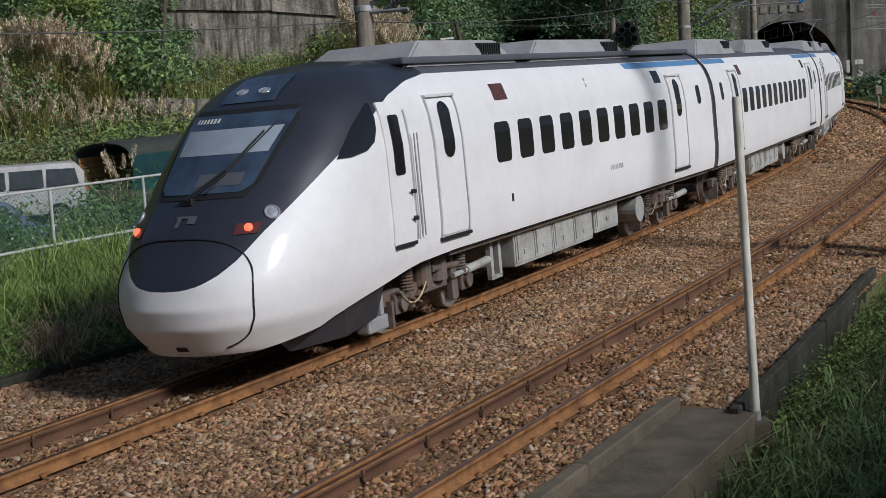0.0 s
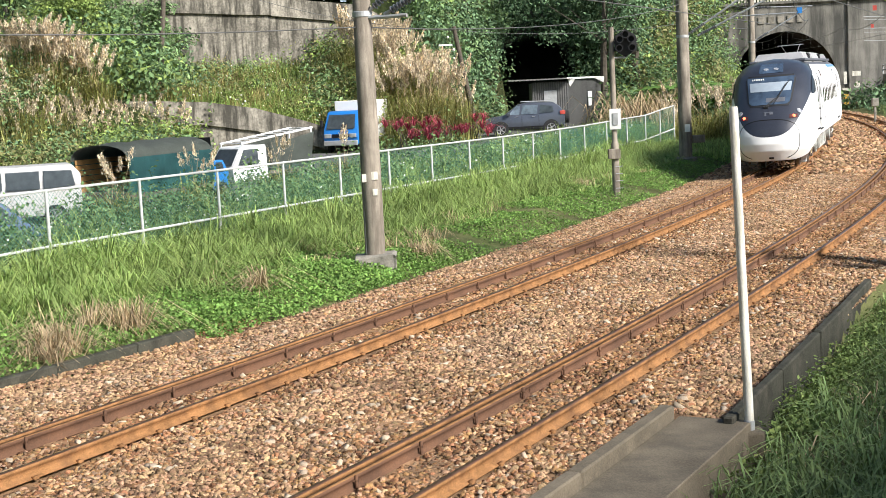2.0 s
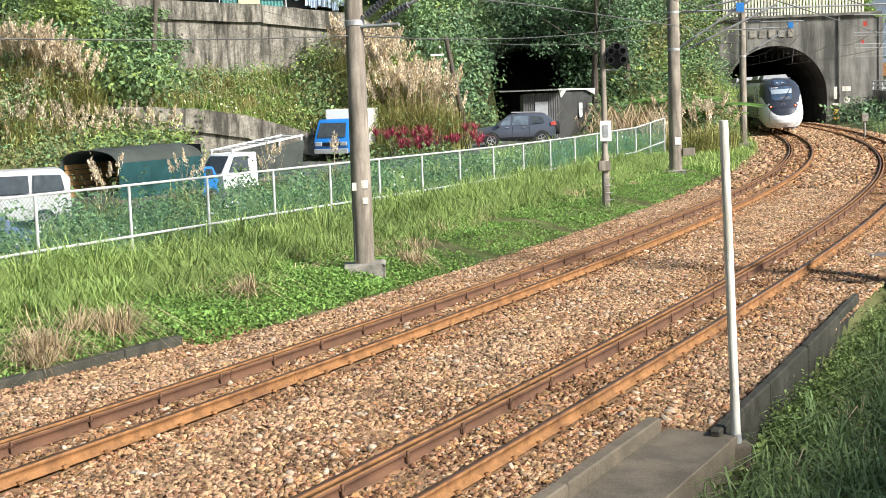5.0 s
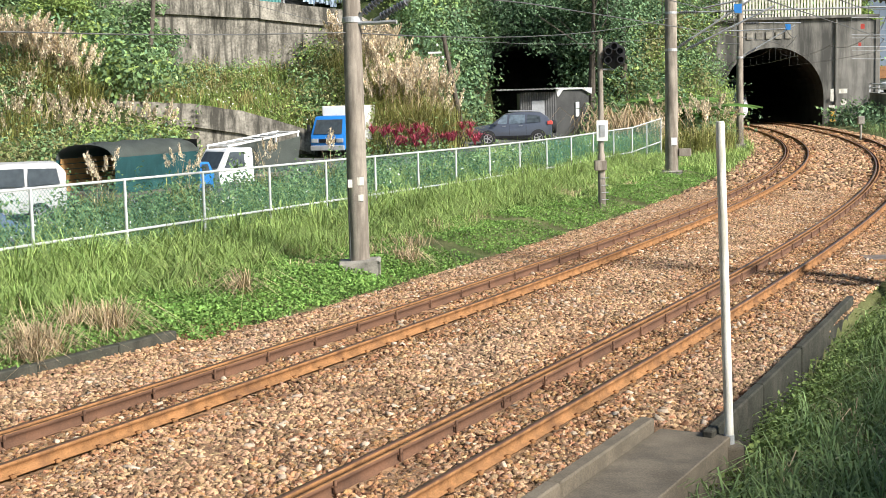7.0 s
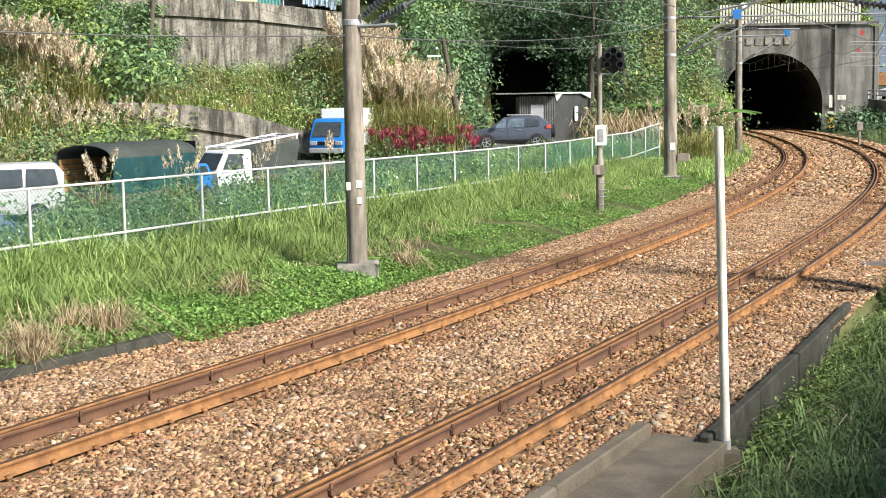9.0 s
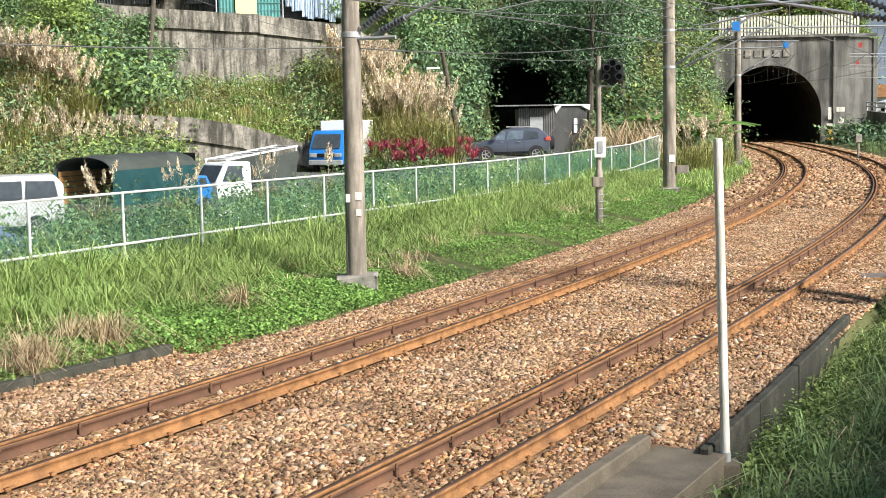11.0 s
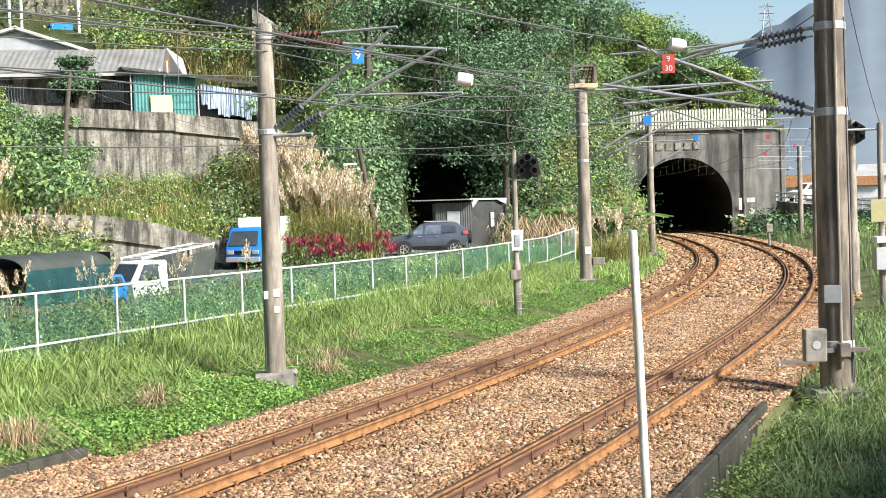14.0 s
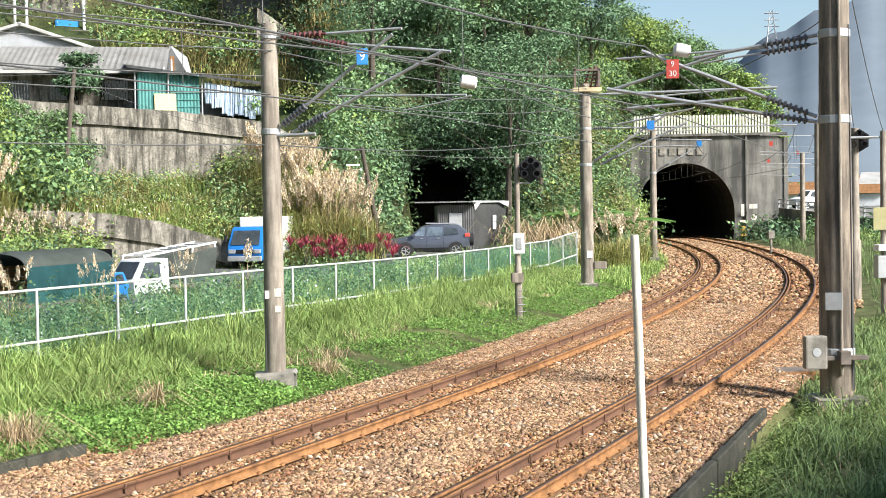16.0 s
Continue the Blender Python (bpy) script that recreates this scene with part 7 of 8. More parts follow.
def suv(m):
    """x forward; the side y < 0 faces the railway."""
    t = empty("car", m, "dark grey compact SUV with a spare wheel on its back", "car")
    ins = lambda z: 0.0 if z < 0.95 else (z - 0.95) * 0.26
    body = [(-1.95, 0.32), (1.85, 0.30), (2.02, 0.5), (2.0, 0.72), (1.85, 0.93), (1.05, 1.05), (0.35, 1.56), (-0.2, 1.64), (-1.45, 1.60), (-1.8, 1.35), (-1.98, 0.95), (-2.0, 0.55)]
    part("body", profile_body(body, 0.87, ins, 0.06), M["suv_paint"], t, smooth=True)
    for sg in (-1, 1):
        y = lambda z: sg * (0.875 - ins(z))
        # front two panes take the glass with the painted sky reflection
        for xs in (((0.82, 1.06), (0.28, 1.06), (0.22, 1.50), (0.42, 1.48)), ((0.18, 1.06), (-0.62, 1.06), (-0.66, 1.50), (0.12, 1.51)), ((-0.74, 1.08), (-1.45, 1.14), (-1.38, 1.42), (-0.76, 1.50))):
            flat("side_window", [(x, y(z), z) for x, z in xs], M["sky_tinted_glass" if xs[0][0] > 0 else "car_glass"], t)
        flat("cladding", [(x, sg * 0.882, z) for x, z in ((1.9, 0.3), (1.9, 0.45), (-1.92, 0.47), (-1.92, 0.3))], M["black"], t)
        for x in (1.22, -1.3):
            bm = bmesh.new()
            rod(bm, (x, sg * 0.80, 0.36), (x, sg * 0.889, 0.36), 0.40, n=24)
            part("wheel_arch", bm, M["black"], t)
            wheel(t, x, sg * 0.70, 0.335, 0.2, sg)
        bm = bmesh.new()
        box(bm, 0.72, 0.92, sg * 0.98 - 0.06, sg * 0.98 + 0.06, 1.02, 1.17, 0.03)
        part("mirror", bm, M["suv_paint"], t)
        bm = bmesh.new()
        rod(bm, (0.2, sg * 0.63, 1.68), (-1.35, sg * 0.63, 1.66), 0.025, n=8)
        part("roof_rail", bm, M["steel"], t, "silver roof rail")
        bm = bmesh.new()
        box(bm, -2.02, -1.75, sg * 0.80 - 0.08, sg * 0.80 + 0.06, 0.98, 1.16, 0.03)
        part("tail_light", bm, M["red"], t, "red tail light")
        bm = bmesh.new()
        box(bm, 1.72, 1.97, sg * 0.68 - 0.15, sg * 0.68 + 0.15, 0.72, 0.88, 0.03)
        part("headlight", bm, M["lamp_clear"], t)
        for x in (0.35, -0.5):
            bm = bmesh.new()
            box(bm, x - 0.02, x + 0.16, sg * 0.885 - 0.015, sg * 0.885 + 0.015, 0.93, 0.96)
            part("door_handle", bm, M["steel"], t)
            flat("door_seam", [(x - 0.2, sg * 0.874, 0.5), (x - 0.185, sg * 0.874, 0.5), (x - 0.185, sg * 0.874, 0.98), (x - 0.2, sg * 0.874, 0.98)], M["black"], t, 0.006)
    flat("windscreen", [(1.0, -0.7, 1.10), (1.0, 0.7, 1.10), (0.42, 0.6, 1.53), (0.42, -0.6, 1.53)], M["car_glass"], t)
    flat("rear_window", [(-1.86, -0.6, 1.2), (-1.86, 0.6, 1.2), (-1.6, 0.55, 1.5), (-1.6, -0.55, 1.5)], M["car_glass"], t)
    bm = bmesh.new()
    lathe(bm, (-2.0, 0, 0.85), (-2.24, 0, 0.85), [(0, 0.2), (0.05, 0.33), (0.8, 0.34), (1, 0.28), (1, 0.05)], 24)
    part("spare_wheel", bm, M["tyre"], t, "spare wheel in a black cover")
    return t


suv(frame_of(3.6, 69.6, z_at(3.6, 69.6), 177))


def box_truck(m):
    """x forward."""
    t = empty("box_truck", m, "small bright blue truck with a white cargo box", "truck")
    cab = [(-0.6, 0.45), (1.0, 0.4), (1.08, 0.8), (1.0, 1.05), (0.62, 1.82), (0.45, 1.88), (-0.6, 1.88)]
    part("cab", profile_body(cab, 0.80, lambda z: 0 if z < 1.1 else (z - 1.1) * 0.12, 0.05), M["truck_blue"], t, smooth=True)
    flat("windscreen", [(1.02, -0.66, 1.10), (1.02, 0.66, 1.10), (0.69, 0.6, 1.72), (0.69, -0.6, 1.72)], M["car_glass"], t)
    for sg in (-1, 1):
        flat("side_window", [(x, sg * (0.806 - max(0, z - 1.1) * 0.12), z) for x, z in ((0.82, 1.12), (-0.1, 1.12), (-0.1, 1.7), (0.52, 1.7))], M["car_glass"], t)
        bm = bmesh.new()
        box(bm, 0.94, 1.12, sg * 0.58 - 0.16, sg * 0.58 + 0.16, 0.72, 0.90, 0.03)
        part("headlight", bm, M["lamp_clear"], t, "clear headlight")
        bm = bmesh.new()
        box(bm, 0.7, 0.8, sg * 0.98 - 0.07, sg * 0.98 + 0.07, 1.2, 1.5, 0.02)
        rod(bm, (0.75, sg * 0.8, 1.3), (0.75, sg * 0.95, 1.35), 0.015, n=6)
        part("mirror", bm, M["black"], t)
        for x in (0.35, -2.0):
            wheel(t, x, sg * 0.62, 0.3, 0.17, sg)
    bm = bmesh.new()
    box(bm, 1.02, 1.14, -0.78, 0.78, 0.38, 0.6, 0.03)
    part("bumper", bm, M["galv"], t, "pale bumper")
    flat("grille", [(1.10, -0.4, 0.72), (1.10, 0.4, 0.72), (1.08, 0.4, 0.88), (1.08, -0.4, 0.88)], M["black"], t)
    bm = bmesh.new()
    box(bm, -3.0, -0.68, -0.86, 0.86, 0.62, 2.3, 0.03)
    part("cargo_box", bm, M["white_paint"], t, "white cargo box")
    bm = bmesh.new()
    box(bm, -3.0, 0.8, -0.4, 0.4, 0.35, 0.6)
    part("chassis", bm, M["bogie"], t)


box_truck(frame_of(-4.7, 61.0, 0.85, 254))


def canvas_truck(m):
    """x forward, away from the camera; the open back faces it."""
    t = empty("canvas_truck", m, "old truck with a green canvas hood, open at the back", "truck")
    n = 12
    prof = [(-0.92, 0.75), (-0.92, 1.62)] + [(-0.92 * math.cos(math.pi * k / n), 1.62 + 0.42 * math.sin(math.pi * k / n) ** 0.8) for k in range(1, n)] + [(0.92, 1.62), (0.92, 0.75)]
    bm = bmesh.new()
    rows = [[(x, y, z + 0.03 * math.sin(x * 5)) for y, z in prof[1:-1]] for x in np.linspace(-1.75, 2.5, 11)]
    sheet(bm, rows)
    bmesh.ops.solidify(bm, geom=list(bm.faces), thickness=0.04)
    part("hood", bm, M["canvas"], t, "dark green canvas hood", smooth=True)
    for sg in (-1, 1):
        bm = bmesh.new()
        rows = [[(x, sg * (0.93 + 0.012 * math.sin(x * 9 + z * 3)), z) for z in (0.7, 1.0, 1.35, 1.66)] for x in np.linspace(-1.72, 2.46, 18)]
        sheet(bm, rows)
        bmesh.ops.solidify(bm, geom=list(bm.faces), thickness=0.02)
        part("side_curtain", bm, M["canvas_teal"], t, "teal tarpaulin side")
        for x in (-1.0, 3.0):
            wheel(t, x, sg * 0.68, 0.33, 0.2, sg)
    flat("front_wall", [(2.4, -0.9, 0.6), (2.4, 0.9, 0.6), (2.4, 0.9, 2.0), (2.4, -0.9, 2.0)], M["black"], t)
    for k in range(6):
        bm = bmesh.new()
        box(bm, -1.6, 0.9, 0.86, 0.89, 0.75 + k * 0.15, 0.88 + k * 0.15)
        part("inner_board", bm, M["wood"], t, "orange timber board")
    bm = bmesh.new()
    box(bm, -1.75, 2.45, -0.9, 0.9, 0.55, 0.75, 0.02)
    box(bm, -1.7, 3.4, -0.4, 0.4, 0.35, 0.55)
    part("deck", bm, M["bogie"], t)
    cab = [(2.6, 0.45), (3.4, 0.45), (3.45, 0.9), (3.2, 1.3), (2.65, 1.32)]
    part("cab", profile_body(cab, 0.82, lambda z: 0 if z < 1.0 else (z - 1.0) * 0.1, 0.05), M["truck_blue"], t, smooth=True)
    for sg in (-1, 1):
        flat("side_window", [(x, sg * (0.826 - max(0, z - 1) * 0.1), z) for x, z in ((3.2, 0.95), (2.75, 0.95), (2.75, 1.24), (3.1, 1.24))], M["car_glass"], t)


canvas_truck(frame_of(-8.85, 38.0, 0.40, 68))


def flatbed(m):
    """x forward."""
    t = empty("flatbed_truck", m, "small white truck with a ladder rack and green boards", "truck")
    cab = [(-0.55, 0.4), (0.95, 0.4), (1.0, 0.85), (0.5, 1.6), (-0.55, 1.62)]
    part("cab", profile_body(cab, 0.72, lambda z: 0 if z < 0.95 else (z - 0.95) * 0.12, 0.05), M["white_paint"], t, smooth=True)
    flat("windscreen", [(0.97, -0.6, 0.95), (0.97, 0.6, 0.95), (0.58, 0.54, 1.52), (0.58, -0.54, 1.52)], M["car_glass"], t)
    for sg in (-1, 1):
        flat("side_window", [(x, sg * (0.727 - max(0, z - 0.95) * 0.12), z) for x, z in ((0.75, 0.97), (-0.15, 0.97), (-0.15, 1.5), (0.45, 1.5))], M["car_glass"], t)
        flat("side_board", [(x, sg * 0.74, z) for x, z in ((-0.7, 0.7), (-2.5, 0.75), (-2.7, 1.95), (-0.7, 1.6))], M["canvas"], t, 0.04, "green side board")
        bm = bmesh.new()
        rod(bm, (0.5, sg * 0.6, 1.7), (-2.75, sg * 0.6, 2.1), 0.04, n=8)
        rod(bm, (0.45, sg * 0.6, 1.55), (0.45, sg * 0.6, 1.75), 0.025, n=6)
        rod(bm, (-2.5, sg * 0.7, 0.7), (-2.7, sg * 0.6, 2.1), 0.03, n=6)
        part("rack_rail", bm, M["white"], t, "white ladder rack rail")
        for x in (0.3, -1.9):
            wheel(t, x, sg * 0.56, 0.28, 0.16, sg)
    for k in range(9):
        bm = bmesh.new()
        x = 0.4 - k * 0.38
        rod(bm, (x, -0.6, 1.71 + k * 0.047), (x, 0.6, 1.71 + k * 0.047), 0.02, n=6)
        part("rack_bar", bm, M["white"], t)
    bm = bmesh.new()
    box(bm, -2.6, -0.6, -0.72, 0.72, 0.55, 0.7, 0.02)
    box(bm, -2.4, 0.8, -0.35, 0.35, 0.3, 0.55)
    part("deck", bm, M["bogie"], t)


flatbed(frame_of(-7.5, 48.2, 0.22, 226))


def van(m, paint, label, dark=False):
    t = empty("van", m, label, "van")
    body = [(-1.9, 0.35), (1.75, 0.33), (1.9, 0.6), (1.8, 0.9), (1.1, 1.05), (0.55, 1.58), (0.2, 1.66), (-1.7, 1.66), (-1.92, 1.4)]
    part("body", profile_body(body, 0.82, lambda z: 0 if z < 1 else (z - 1) * 0.2, 0.06), paint, t, smooth=True)
    for sg in (-1, 1):
        for xs in (((0.85, 1.06), (0.1, 1.06), (0.1, 1.52), (0.48, 1.5)), ((0.0, 1.06), (-0.85, 1.06), (-0.85, 1.52), (0.0, 1.52)), ((-0.95, 1.06), (-1.75, 1.1), (-1.68, 1.5), (-0.95, 1.52))):
            flat("side_window", [(x, sg * (0.828 - max(0, z - 1) * 0.2), z) for x, z in xs], M["car_glass"], t)
        for x in (1.15, -1.2):
            wheel(t, x, sg * 0.66, 0.31, 0.18, sg)
    flat("windscreen", [(1.06, -0.68, 1.1), (1.06, 0.68, 1.1), (0.62, 0.6, 1.55), (0.62, -0.6, 1.55)], M["car_glass"], t)
    flat("rear_window", [(-1.93, -0.6, 1.1), (-1.93, 0.6, 1.1), (-1.8, 0.55, 1.5), (-1.8, -0.55, 1.5)], M["car_glass"], t)


van(frame_of(-12.0, 36.2, 0.32, 200), mat("van_paint", (0.42, 0.42, 0.41), 0.5, var=0.12, bump=0.02, stain=(0.22, 0.19, 0.15), stain_amt=0.5), "old pale van with a worn roof")
van(frame_of(-11.9, 33.2, -0.35, 40), mat("navy_paint", (0.03, 0.06, 0.14), 0.4, var=0.1, bump=0.02), "dark blue van among the weeds")

# ---- far side of the line: masts, signal, road and buildings ----
sig2 = signal("railway_signal", 17.6, 47.6, 0.15, 6.0, (0.15, 5.4), "dark lamp cluster on a concrete mast", 0.15)
mast = pole("steel_mast", 16.4, 41.9, 0.1, 5.6, 0.10, 0.09, "grey steel mast with a plate and box")
tag_plate(mast, (-0.05, -0.12, 2.75), 0.6, 0.7, M["cream"])
bm = bmesh.new()
box(bm, -0.3, 0.3, -0.3, 0.1, 0.9, 1.6, 0.02)
part("junction_box", bm, M["galv"], mast)
bm = bmesh.new()
box(bm, -0.3, 0.3, -0.35, 0.1, 1.75, 1.95, 0.02)
part("shelf", bm, M["white"], mast)
tube(mast, (0, 0, 5.3), (-1.6, 0.3, 5.3), 0.04)
for x, y, z1 in ((32.9, 99.7, 7.0), (24.6, 72.0, 7.6), (36.5, 104.0, 7.4)):
    p_ = pole("catenary_pole", x, y, z_at(x, y), z1, 0.2, 0.16, "slim concrete catenary pole beyond the track", 0, "catenary pole")
    for z in (z1 - 0.5, z1 - 1.4, z1 - 2.0):
        tube(p_, (0, 0, z), (-3.0, 0.4, z + 0.1), 0.02)
    tag_plate(p_, (-2.6, -0.2, z1 - 0.9), 0.2, 0.26, M["red"])
wcab = empty("trackside_post", pose(26.6, 87.0, z_at(26.6, 87.0)), "small dark trackside post with a hood", "trackside post")
bm = bmesh.new()
rod(bm, (0, 0, -0.2), (0, 0, 1.4), 0.08, n=8)
box(bm, -0.2, 0.2, -0.15, 0.15, 1.2, 1.7, 0.03)
part("post", bm, M["concrete"], wcab)

road = empty("embankment_road", None, "raised road on a concrete edge beyond the line", "road", kind="structure")
bm = bmesh.new()
vs = [(36.5, 117.0), (40.5, 103.0), (60.0, 108.0), (60.0, 135.0)]
lo, hi = [bm.verts.new((x, y, -1.5)) for x, y in vs], [bm.verts.new((x, y, 2.9 if k in (0, 3) else 1.9)) for k, (x, y) in enumerate(vs)]
bm.faces.new(hi)
for k in range(4):
    bm.faces.new((lo[k - 1], lo[k], hi[k], hi[k - 1]))
bmesh.ops.recalc_face_normals(bm, faces=bm.faces)
part("deck", bm, M["concrete_dark"], road)
for k in range(12):
    t = k / 11
    bm = bmesh.new()
    x, y, z = 36.5 + 4 * t, 117 - 14 * t, 2.9 - t
    box(bm, x - 0.06, x + 0.06, y - 0.06, y + 0.06, z, z + 0.8)
    part("railing_post", bm, M["galv"], road)
bm = bmesh.new()
rod(bm, (36.5, 117, 3.65), (40.5, 103, 2.65), 0.05, n=6)
rod(bm, (36.5, 117, 3.3), (40.5, 103, 2.3), 0.05, n=6)
part("railing", bm, M["galv"], road)
van(frame_of(39.4, 117.0, 2.75, 200), M["white_paint"], "small white car on the raised road")
for x, y, w, h, mt, rf in ((52, 150, 12, 4.2, "plaster", "rust"), (66, 158, 14, 5.0, "old_wall", "rust"), (44.5, 160, 7, 5.0, "old_wall", "metal_roof"), (61, 150, 9, 5.2, "plaster", "metal_roof")):
    b = empty("town_house", pose(x, y, 0, 0, 0, -20), "far concrete town house with a low roof", "house", "houses of the town")
    bm = bmesh.new()
    box(bm, -w / 2, w / 2, -4, 4, 0, h, 0.05)
    part("wall", bm, M[mt], b)
    bm = bmesh.new()
    vs = [(-w / 2 - 0.4, -4.4, h), (w / 2 + 0.4, -4.4, h), (w / 2 + 0.4, 4.4, h), (-w / 2 - 0.4, 4.4, h), (-w / 2, 0, h + 1.4), (w / 2, 0, h + 1.4)]
    vs = [bm.verts.new(v) for v in vs]
    for q in ((0, 1, 5, 4), (2, 3, 4, 5), (0, 4, 3), (1, 2, 5)):
        bm.faces.new([vs[i] for i in q])
    part("roof", bm, M[rf], b, "low sloping roof")
    for k in range(int(w / 2.2)):
        for z in (1.2, 4.0):
            if z + 1.2 < h:
                bm = bmesh.new()
                box(bm, -w / 2 + 0.7 + k * 2.2, -w / 2 + 2.1 + k * 2.2, -4.08, -3.95, z, z + 1.2)
                part("window", bm, M["glass_dark"], b)

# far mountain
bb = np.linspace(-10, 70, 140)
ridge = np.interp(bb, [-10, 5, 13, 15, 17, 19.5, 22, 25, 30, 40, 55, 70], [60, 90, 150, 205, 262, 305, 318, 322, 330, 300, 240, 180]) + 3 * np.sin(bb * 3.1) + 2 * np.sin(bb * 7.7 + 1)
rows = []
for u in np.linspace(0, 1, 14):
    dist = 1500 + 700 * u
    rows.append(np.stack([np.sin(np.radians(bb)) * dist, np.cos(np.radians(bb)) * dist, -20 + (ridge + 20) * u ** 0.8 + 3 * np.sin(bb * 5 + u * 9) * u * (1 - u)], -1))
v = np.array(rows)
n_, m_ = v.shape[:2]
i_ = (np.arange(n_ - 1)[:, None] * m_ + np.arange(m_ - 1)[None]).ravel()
# blue-grey base colour carries the distance haze
M["haze_tinted_hill"] = mat("haze_tinted_hill", (0.16, 0.19, 0.215), 1.0, var=0.07, scale=0.01, fine=0.03, bump=0, spec=0.0)
raw("far_mountain", v.reshape(-1, 3), np.stack([i_, i_ + 1, i_ + m_ + 1, i_ + m_], -1), M["haze_tinted_hill"], None, "forested mountain ridge, haze tinted into its blue-grey colour", "mountain", "structure", True)
pyl = empty("pylon", pose(math.sin(radians(17.1)) * 2150, math.cos(radians(17.1)) * 2150, 232), "distant lattice power pylon", "pylon")
bm = bmesh.new()
for sx in (-1, 1):
    rod(bm, (sx * 9, 0, 0), (sx * 2, 0, 62), 1.2, 0.7, 5)
for k in range(7):
    rod(bm, (-9 + k, 0, k * 9), (9 - k - 1, 0, k * 9 + 9), 0.7, n=4)
for z in (38, 48, 58):
    rod(bm, (-11, 0, z), (11, 0, z), 0.9, n=4)
part("lattice", bm, M["steel"], pyl)

# ---- wires ----
def wire(name, pts, r=0.011, sag=0.0, label="thin dark overhead wire", material=None):
    """A wire through pts with a little sag in each span."""
    bm = bmesh.new()
    line = [Vector(pts[0])]
    for a, b in zip(pts, pts[1:]):
        a, b = Vector(a), Vector(b)
        n = 8 if sag else 1
        line += [a.lerp(b, k / n) - Vector((0, 0, 4 * sag * (k / n) * (1 - k / n))) for k in range(1, n + 1)]
    rows = []
    for k, p in enumerate(line):
        d = (line[min(k + 1, len(line) - 1)] - line[max(k - 1, 0)]).normalized()
        u = d.orthogonal().normalized() if abs(d.z) > 0.9 else d.cross(Vector((0, 0, 1))).normalized()
        w = d.cross(u)
        rows.append([p + (u * math.cos(j * math.tau / 5) + w * math.sin(j * math.tau / 5)) * r for j in range(6)])
    sheet(bm, rows)
    bmesh.ops.remove_doubles(bm, verts=bm.verts, dist=r * 0.05)
    ob = solid(name, bm, material or M["wire"])
    tagged(ob, label, "wire", "overhead wires")
    return ob


def T(s, o, z):
    return tuple(float(c) for c in on_track(s, o, z))


for off in (0.1, SPACING - 0.1):
    contact = [T(s, off + (0.15 if k % 2 else -0.15), 5.1) for k, s in enumerate((-6, 22, 52, 76, 100, 126))]
    mess = [T(s, off, 6.2) for s in (-6, 22, 52, 76, 100, 126)]
    wire("contact_wire", contact, 0.012)
    wire("messenger_wire", mess, 0.013, 0.45)
    for k in range(26):
        s_ = 9 + k * 4.5
        u = next(((s_ - a) / (b - a) for a, b in ((-6, 22), (22, 52), (52, 76), (76, 100), (100, 126)) if a <= s_ < b), 0)
        wire("dropper", [T(s_, off, 5.1), T(s_, off, 6.2 - 4 * 0.45 * u * (1 - u))], 0.006, 0, "short thin dropper wire between two wires")
ax, ay = A_POS
for z0, z1, dx in ((7.05, 8.6, 0.0), (6.6, 8.1, 0.12), (6.1, 7.9, -0.1), (5.75, 7.4, 0.1), (4.75, 6.3, -0.1), (6.9, 8.7, 0.3)):
    wire("feeder_wire", [(-16.5 + dx, 14.5, z0 + 0.7), (ax + dx, ay - 0.1, z0), (9.16 + dx, 54.5, z1), (16.8, 77.2, z1 - 0.3), T(124, -4, 8.0)], 0.012, 0.35)
wire("feeder_wire", [(-13, 64.5, 9.9), (-30, 40, 9.0)], 0.012, 0.5)
wire("feeder_wire", [(-13, 64.5, 9.6), (0.3, 66, 6.2), (16.8, 77.2, 7.0)], 0.012, 0.6)
for z0, z1 in ((8.9, 7.6),):
    wire("feeder_wire", [(5.6, 4.0, z0 + 1.2), (8.6, 24.5, z0), (24.6, 72.0, z1), (32.9, 99.7, 6.5)], 0.012, 0.4)
wire("feeder_wire", [(8.9, 24.8, 7.4), (17.6, 47.6, 5.9)], 0.010, 0.3)
wire("feeder_wire", [(8.9, 24.8, 8.4), (16.4, 41.9, 5.6)], 0.010, 0.3)
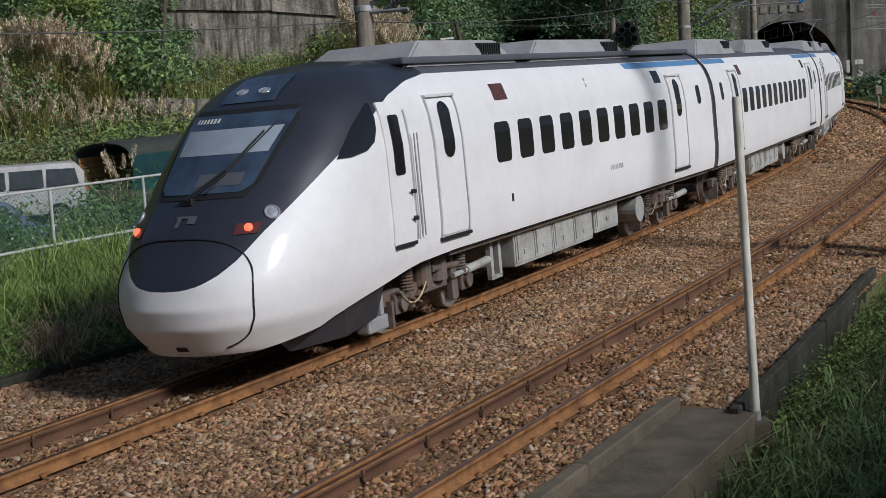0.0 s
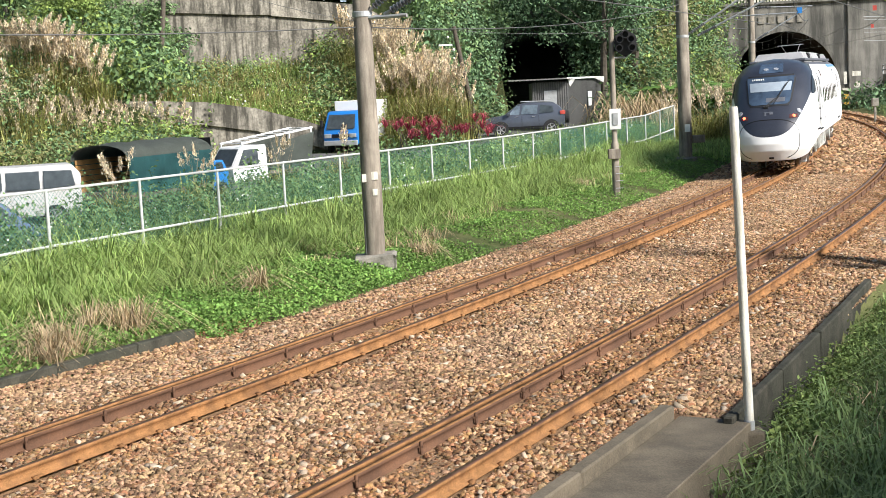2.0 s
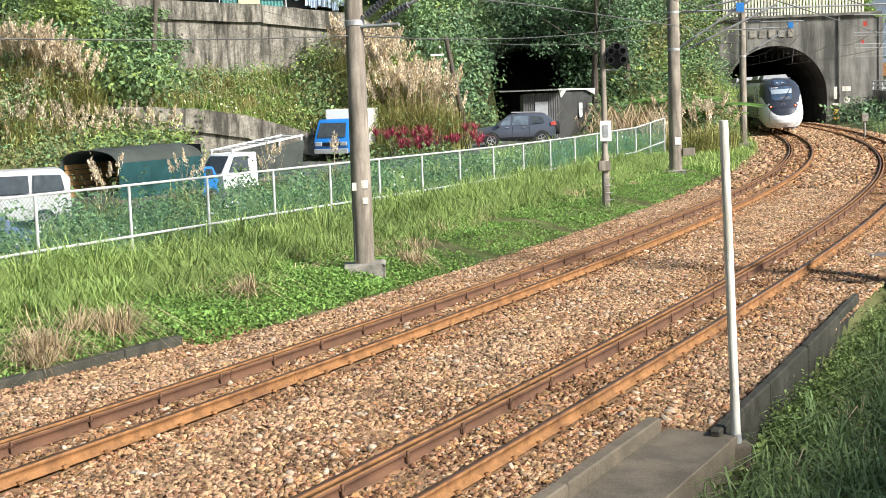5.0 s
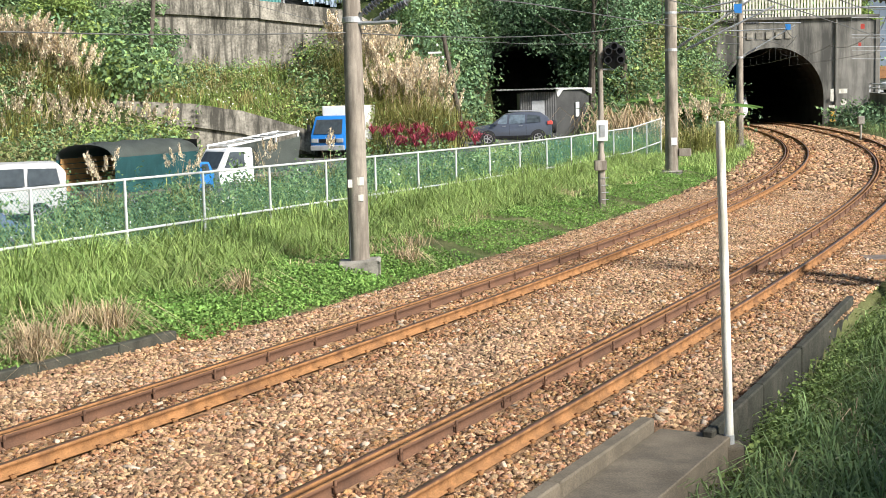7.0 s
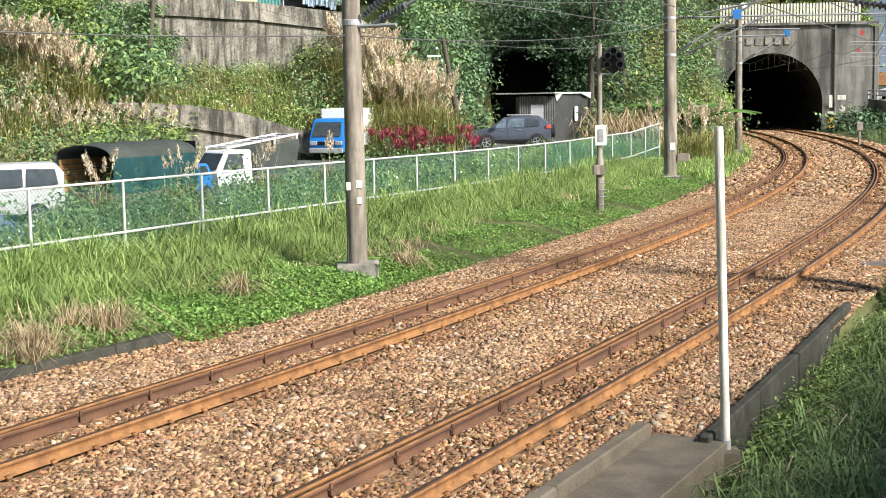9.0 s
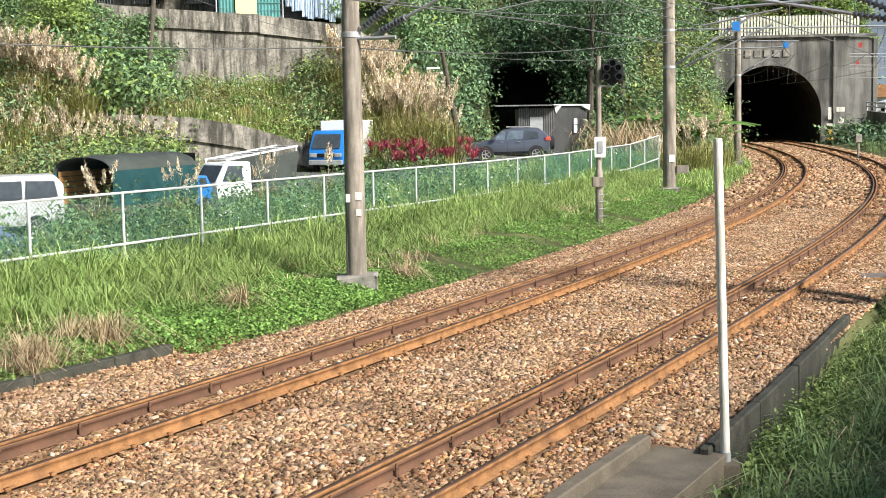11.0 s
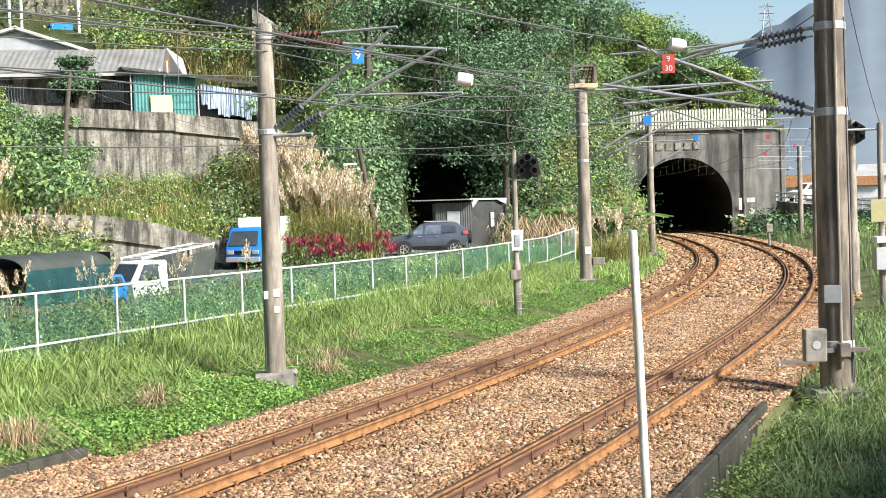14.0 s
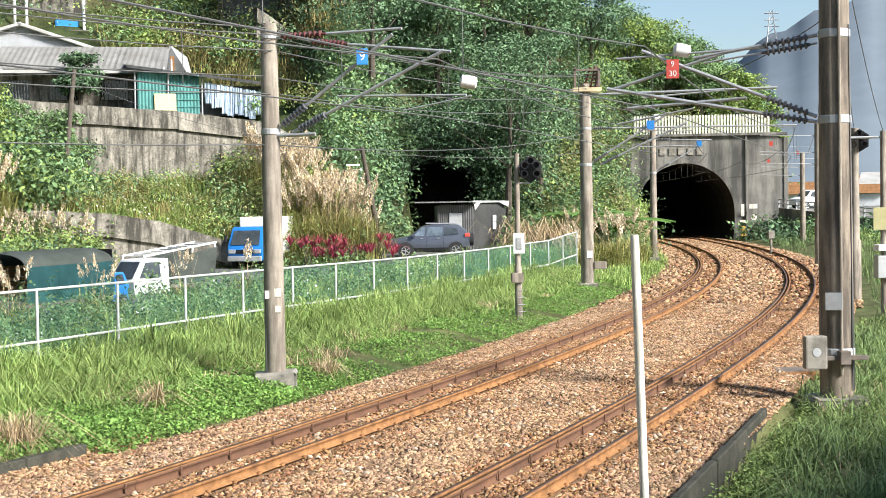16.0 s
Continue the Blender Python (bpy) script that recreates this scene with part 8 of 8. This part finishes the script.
for a, b, c in (((ax, ay, 6.9), T(24, 0.0, 6.2), T(36, 0.6, 6.0)), ((8.6, 24.6, 6.8), T(30, 3.8, 6.3), T(46, 3.2, 6.2))):
    wire("stay_wire", [a, b, c], 0.010, 0.1)
# white pulley weights on the stays
for p in ((2.13, 26.0, 5.81), (6.25, 26.0, 6.37)):
    t = empty("wire_insulator", Matrix.Translation(p), "white cylindrical wire insulator", "insulator")
    bm = bmesh.new()
    lathe(bm, (-0.16, 0, 0.03), (0.16, 0, -0.03), [(0, 0.06), (0.08, 0.12), (0.5, 0.13), (0.92, 0.12), (1, 0.06)], 16)
    part("body", bm, M["white"], t, smooth=True)
# square drain lid by the track
lid = empty("drain_lid", Matrix.Translation((9.25, 28.4, -0.16)), "rusty flat drain cover beside the ballast", "drain cover")
bm = bmesh.new()
box(bm, -0.5, 0.5, -0.34, 0.34, 0.0, 0.05, 0.02)
part("cover", bm, M["bogie"], lid)
bm = bmesh.new()
box(bm, -0.55, 0.55, -0.39, 0.39, -0.3, 0.03, 0.02)
part("frame_ring", bm, M["rust"], lid)

# unseen block on the camera's side, added only to shade the verge
shade_block = empty("verge_shade_block", None, "unseen plain block added to shade the verge", "building", kind="structure")
bm = bmesh.new()
lo = [on_track(s_, o_, -1.5) for s_, o_ in ((-20, 15.0), (19.5, 15.2), (19.5, 22), (-20, 22))]
vs = [bm.verts.new(p) for p in lo] + [bm.verts.new((p[0], p[1], 5.3)) for p in lo]
for q in ((4, 5, 6, 7), (0, 1, 5, 4), (1, 2, 6, 5), (2, 3, 7, 6), (3, 0, 4, 7)):
    bm.faces.new([vs[i] for i in q])
bmesh.ops.recalc_face_normals(bm, faces=bm.faces)
part("wall", bm, M["old_wall"], shade_block)


def motions():
    times = [k * 0.25 for k in range(65)]

    def tip(t):
        return TIP_0 + SPEED * t
    walk(TAIL, [(t, car_pose(tip(t), 4.95, 15.6)) for t in times])
    for k, c in enumerate(COACHES):
        gap = 18.75 + 0.12 + k * (COACH_LEN + 0.12)
        walk(c, [(t, car_pose(tip(t) + gap, 2.9, COACH_LEN - 2.9)) for t in times])


motions()
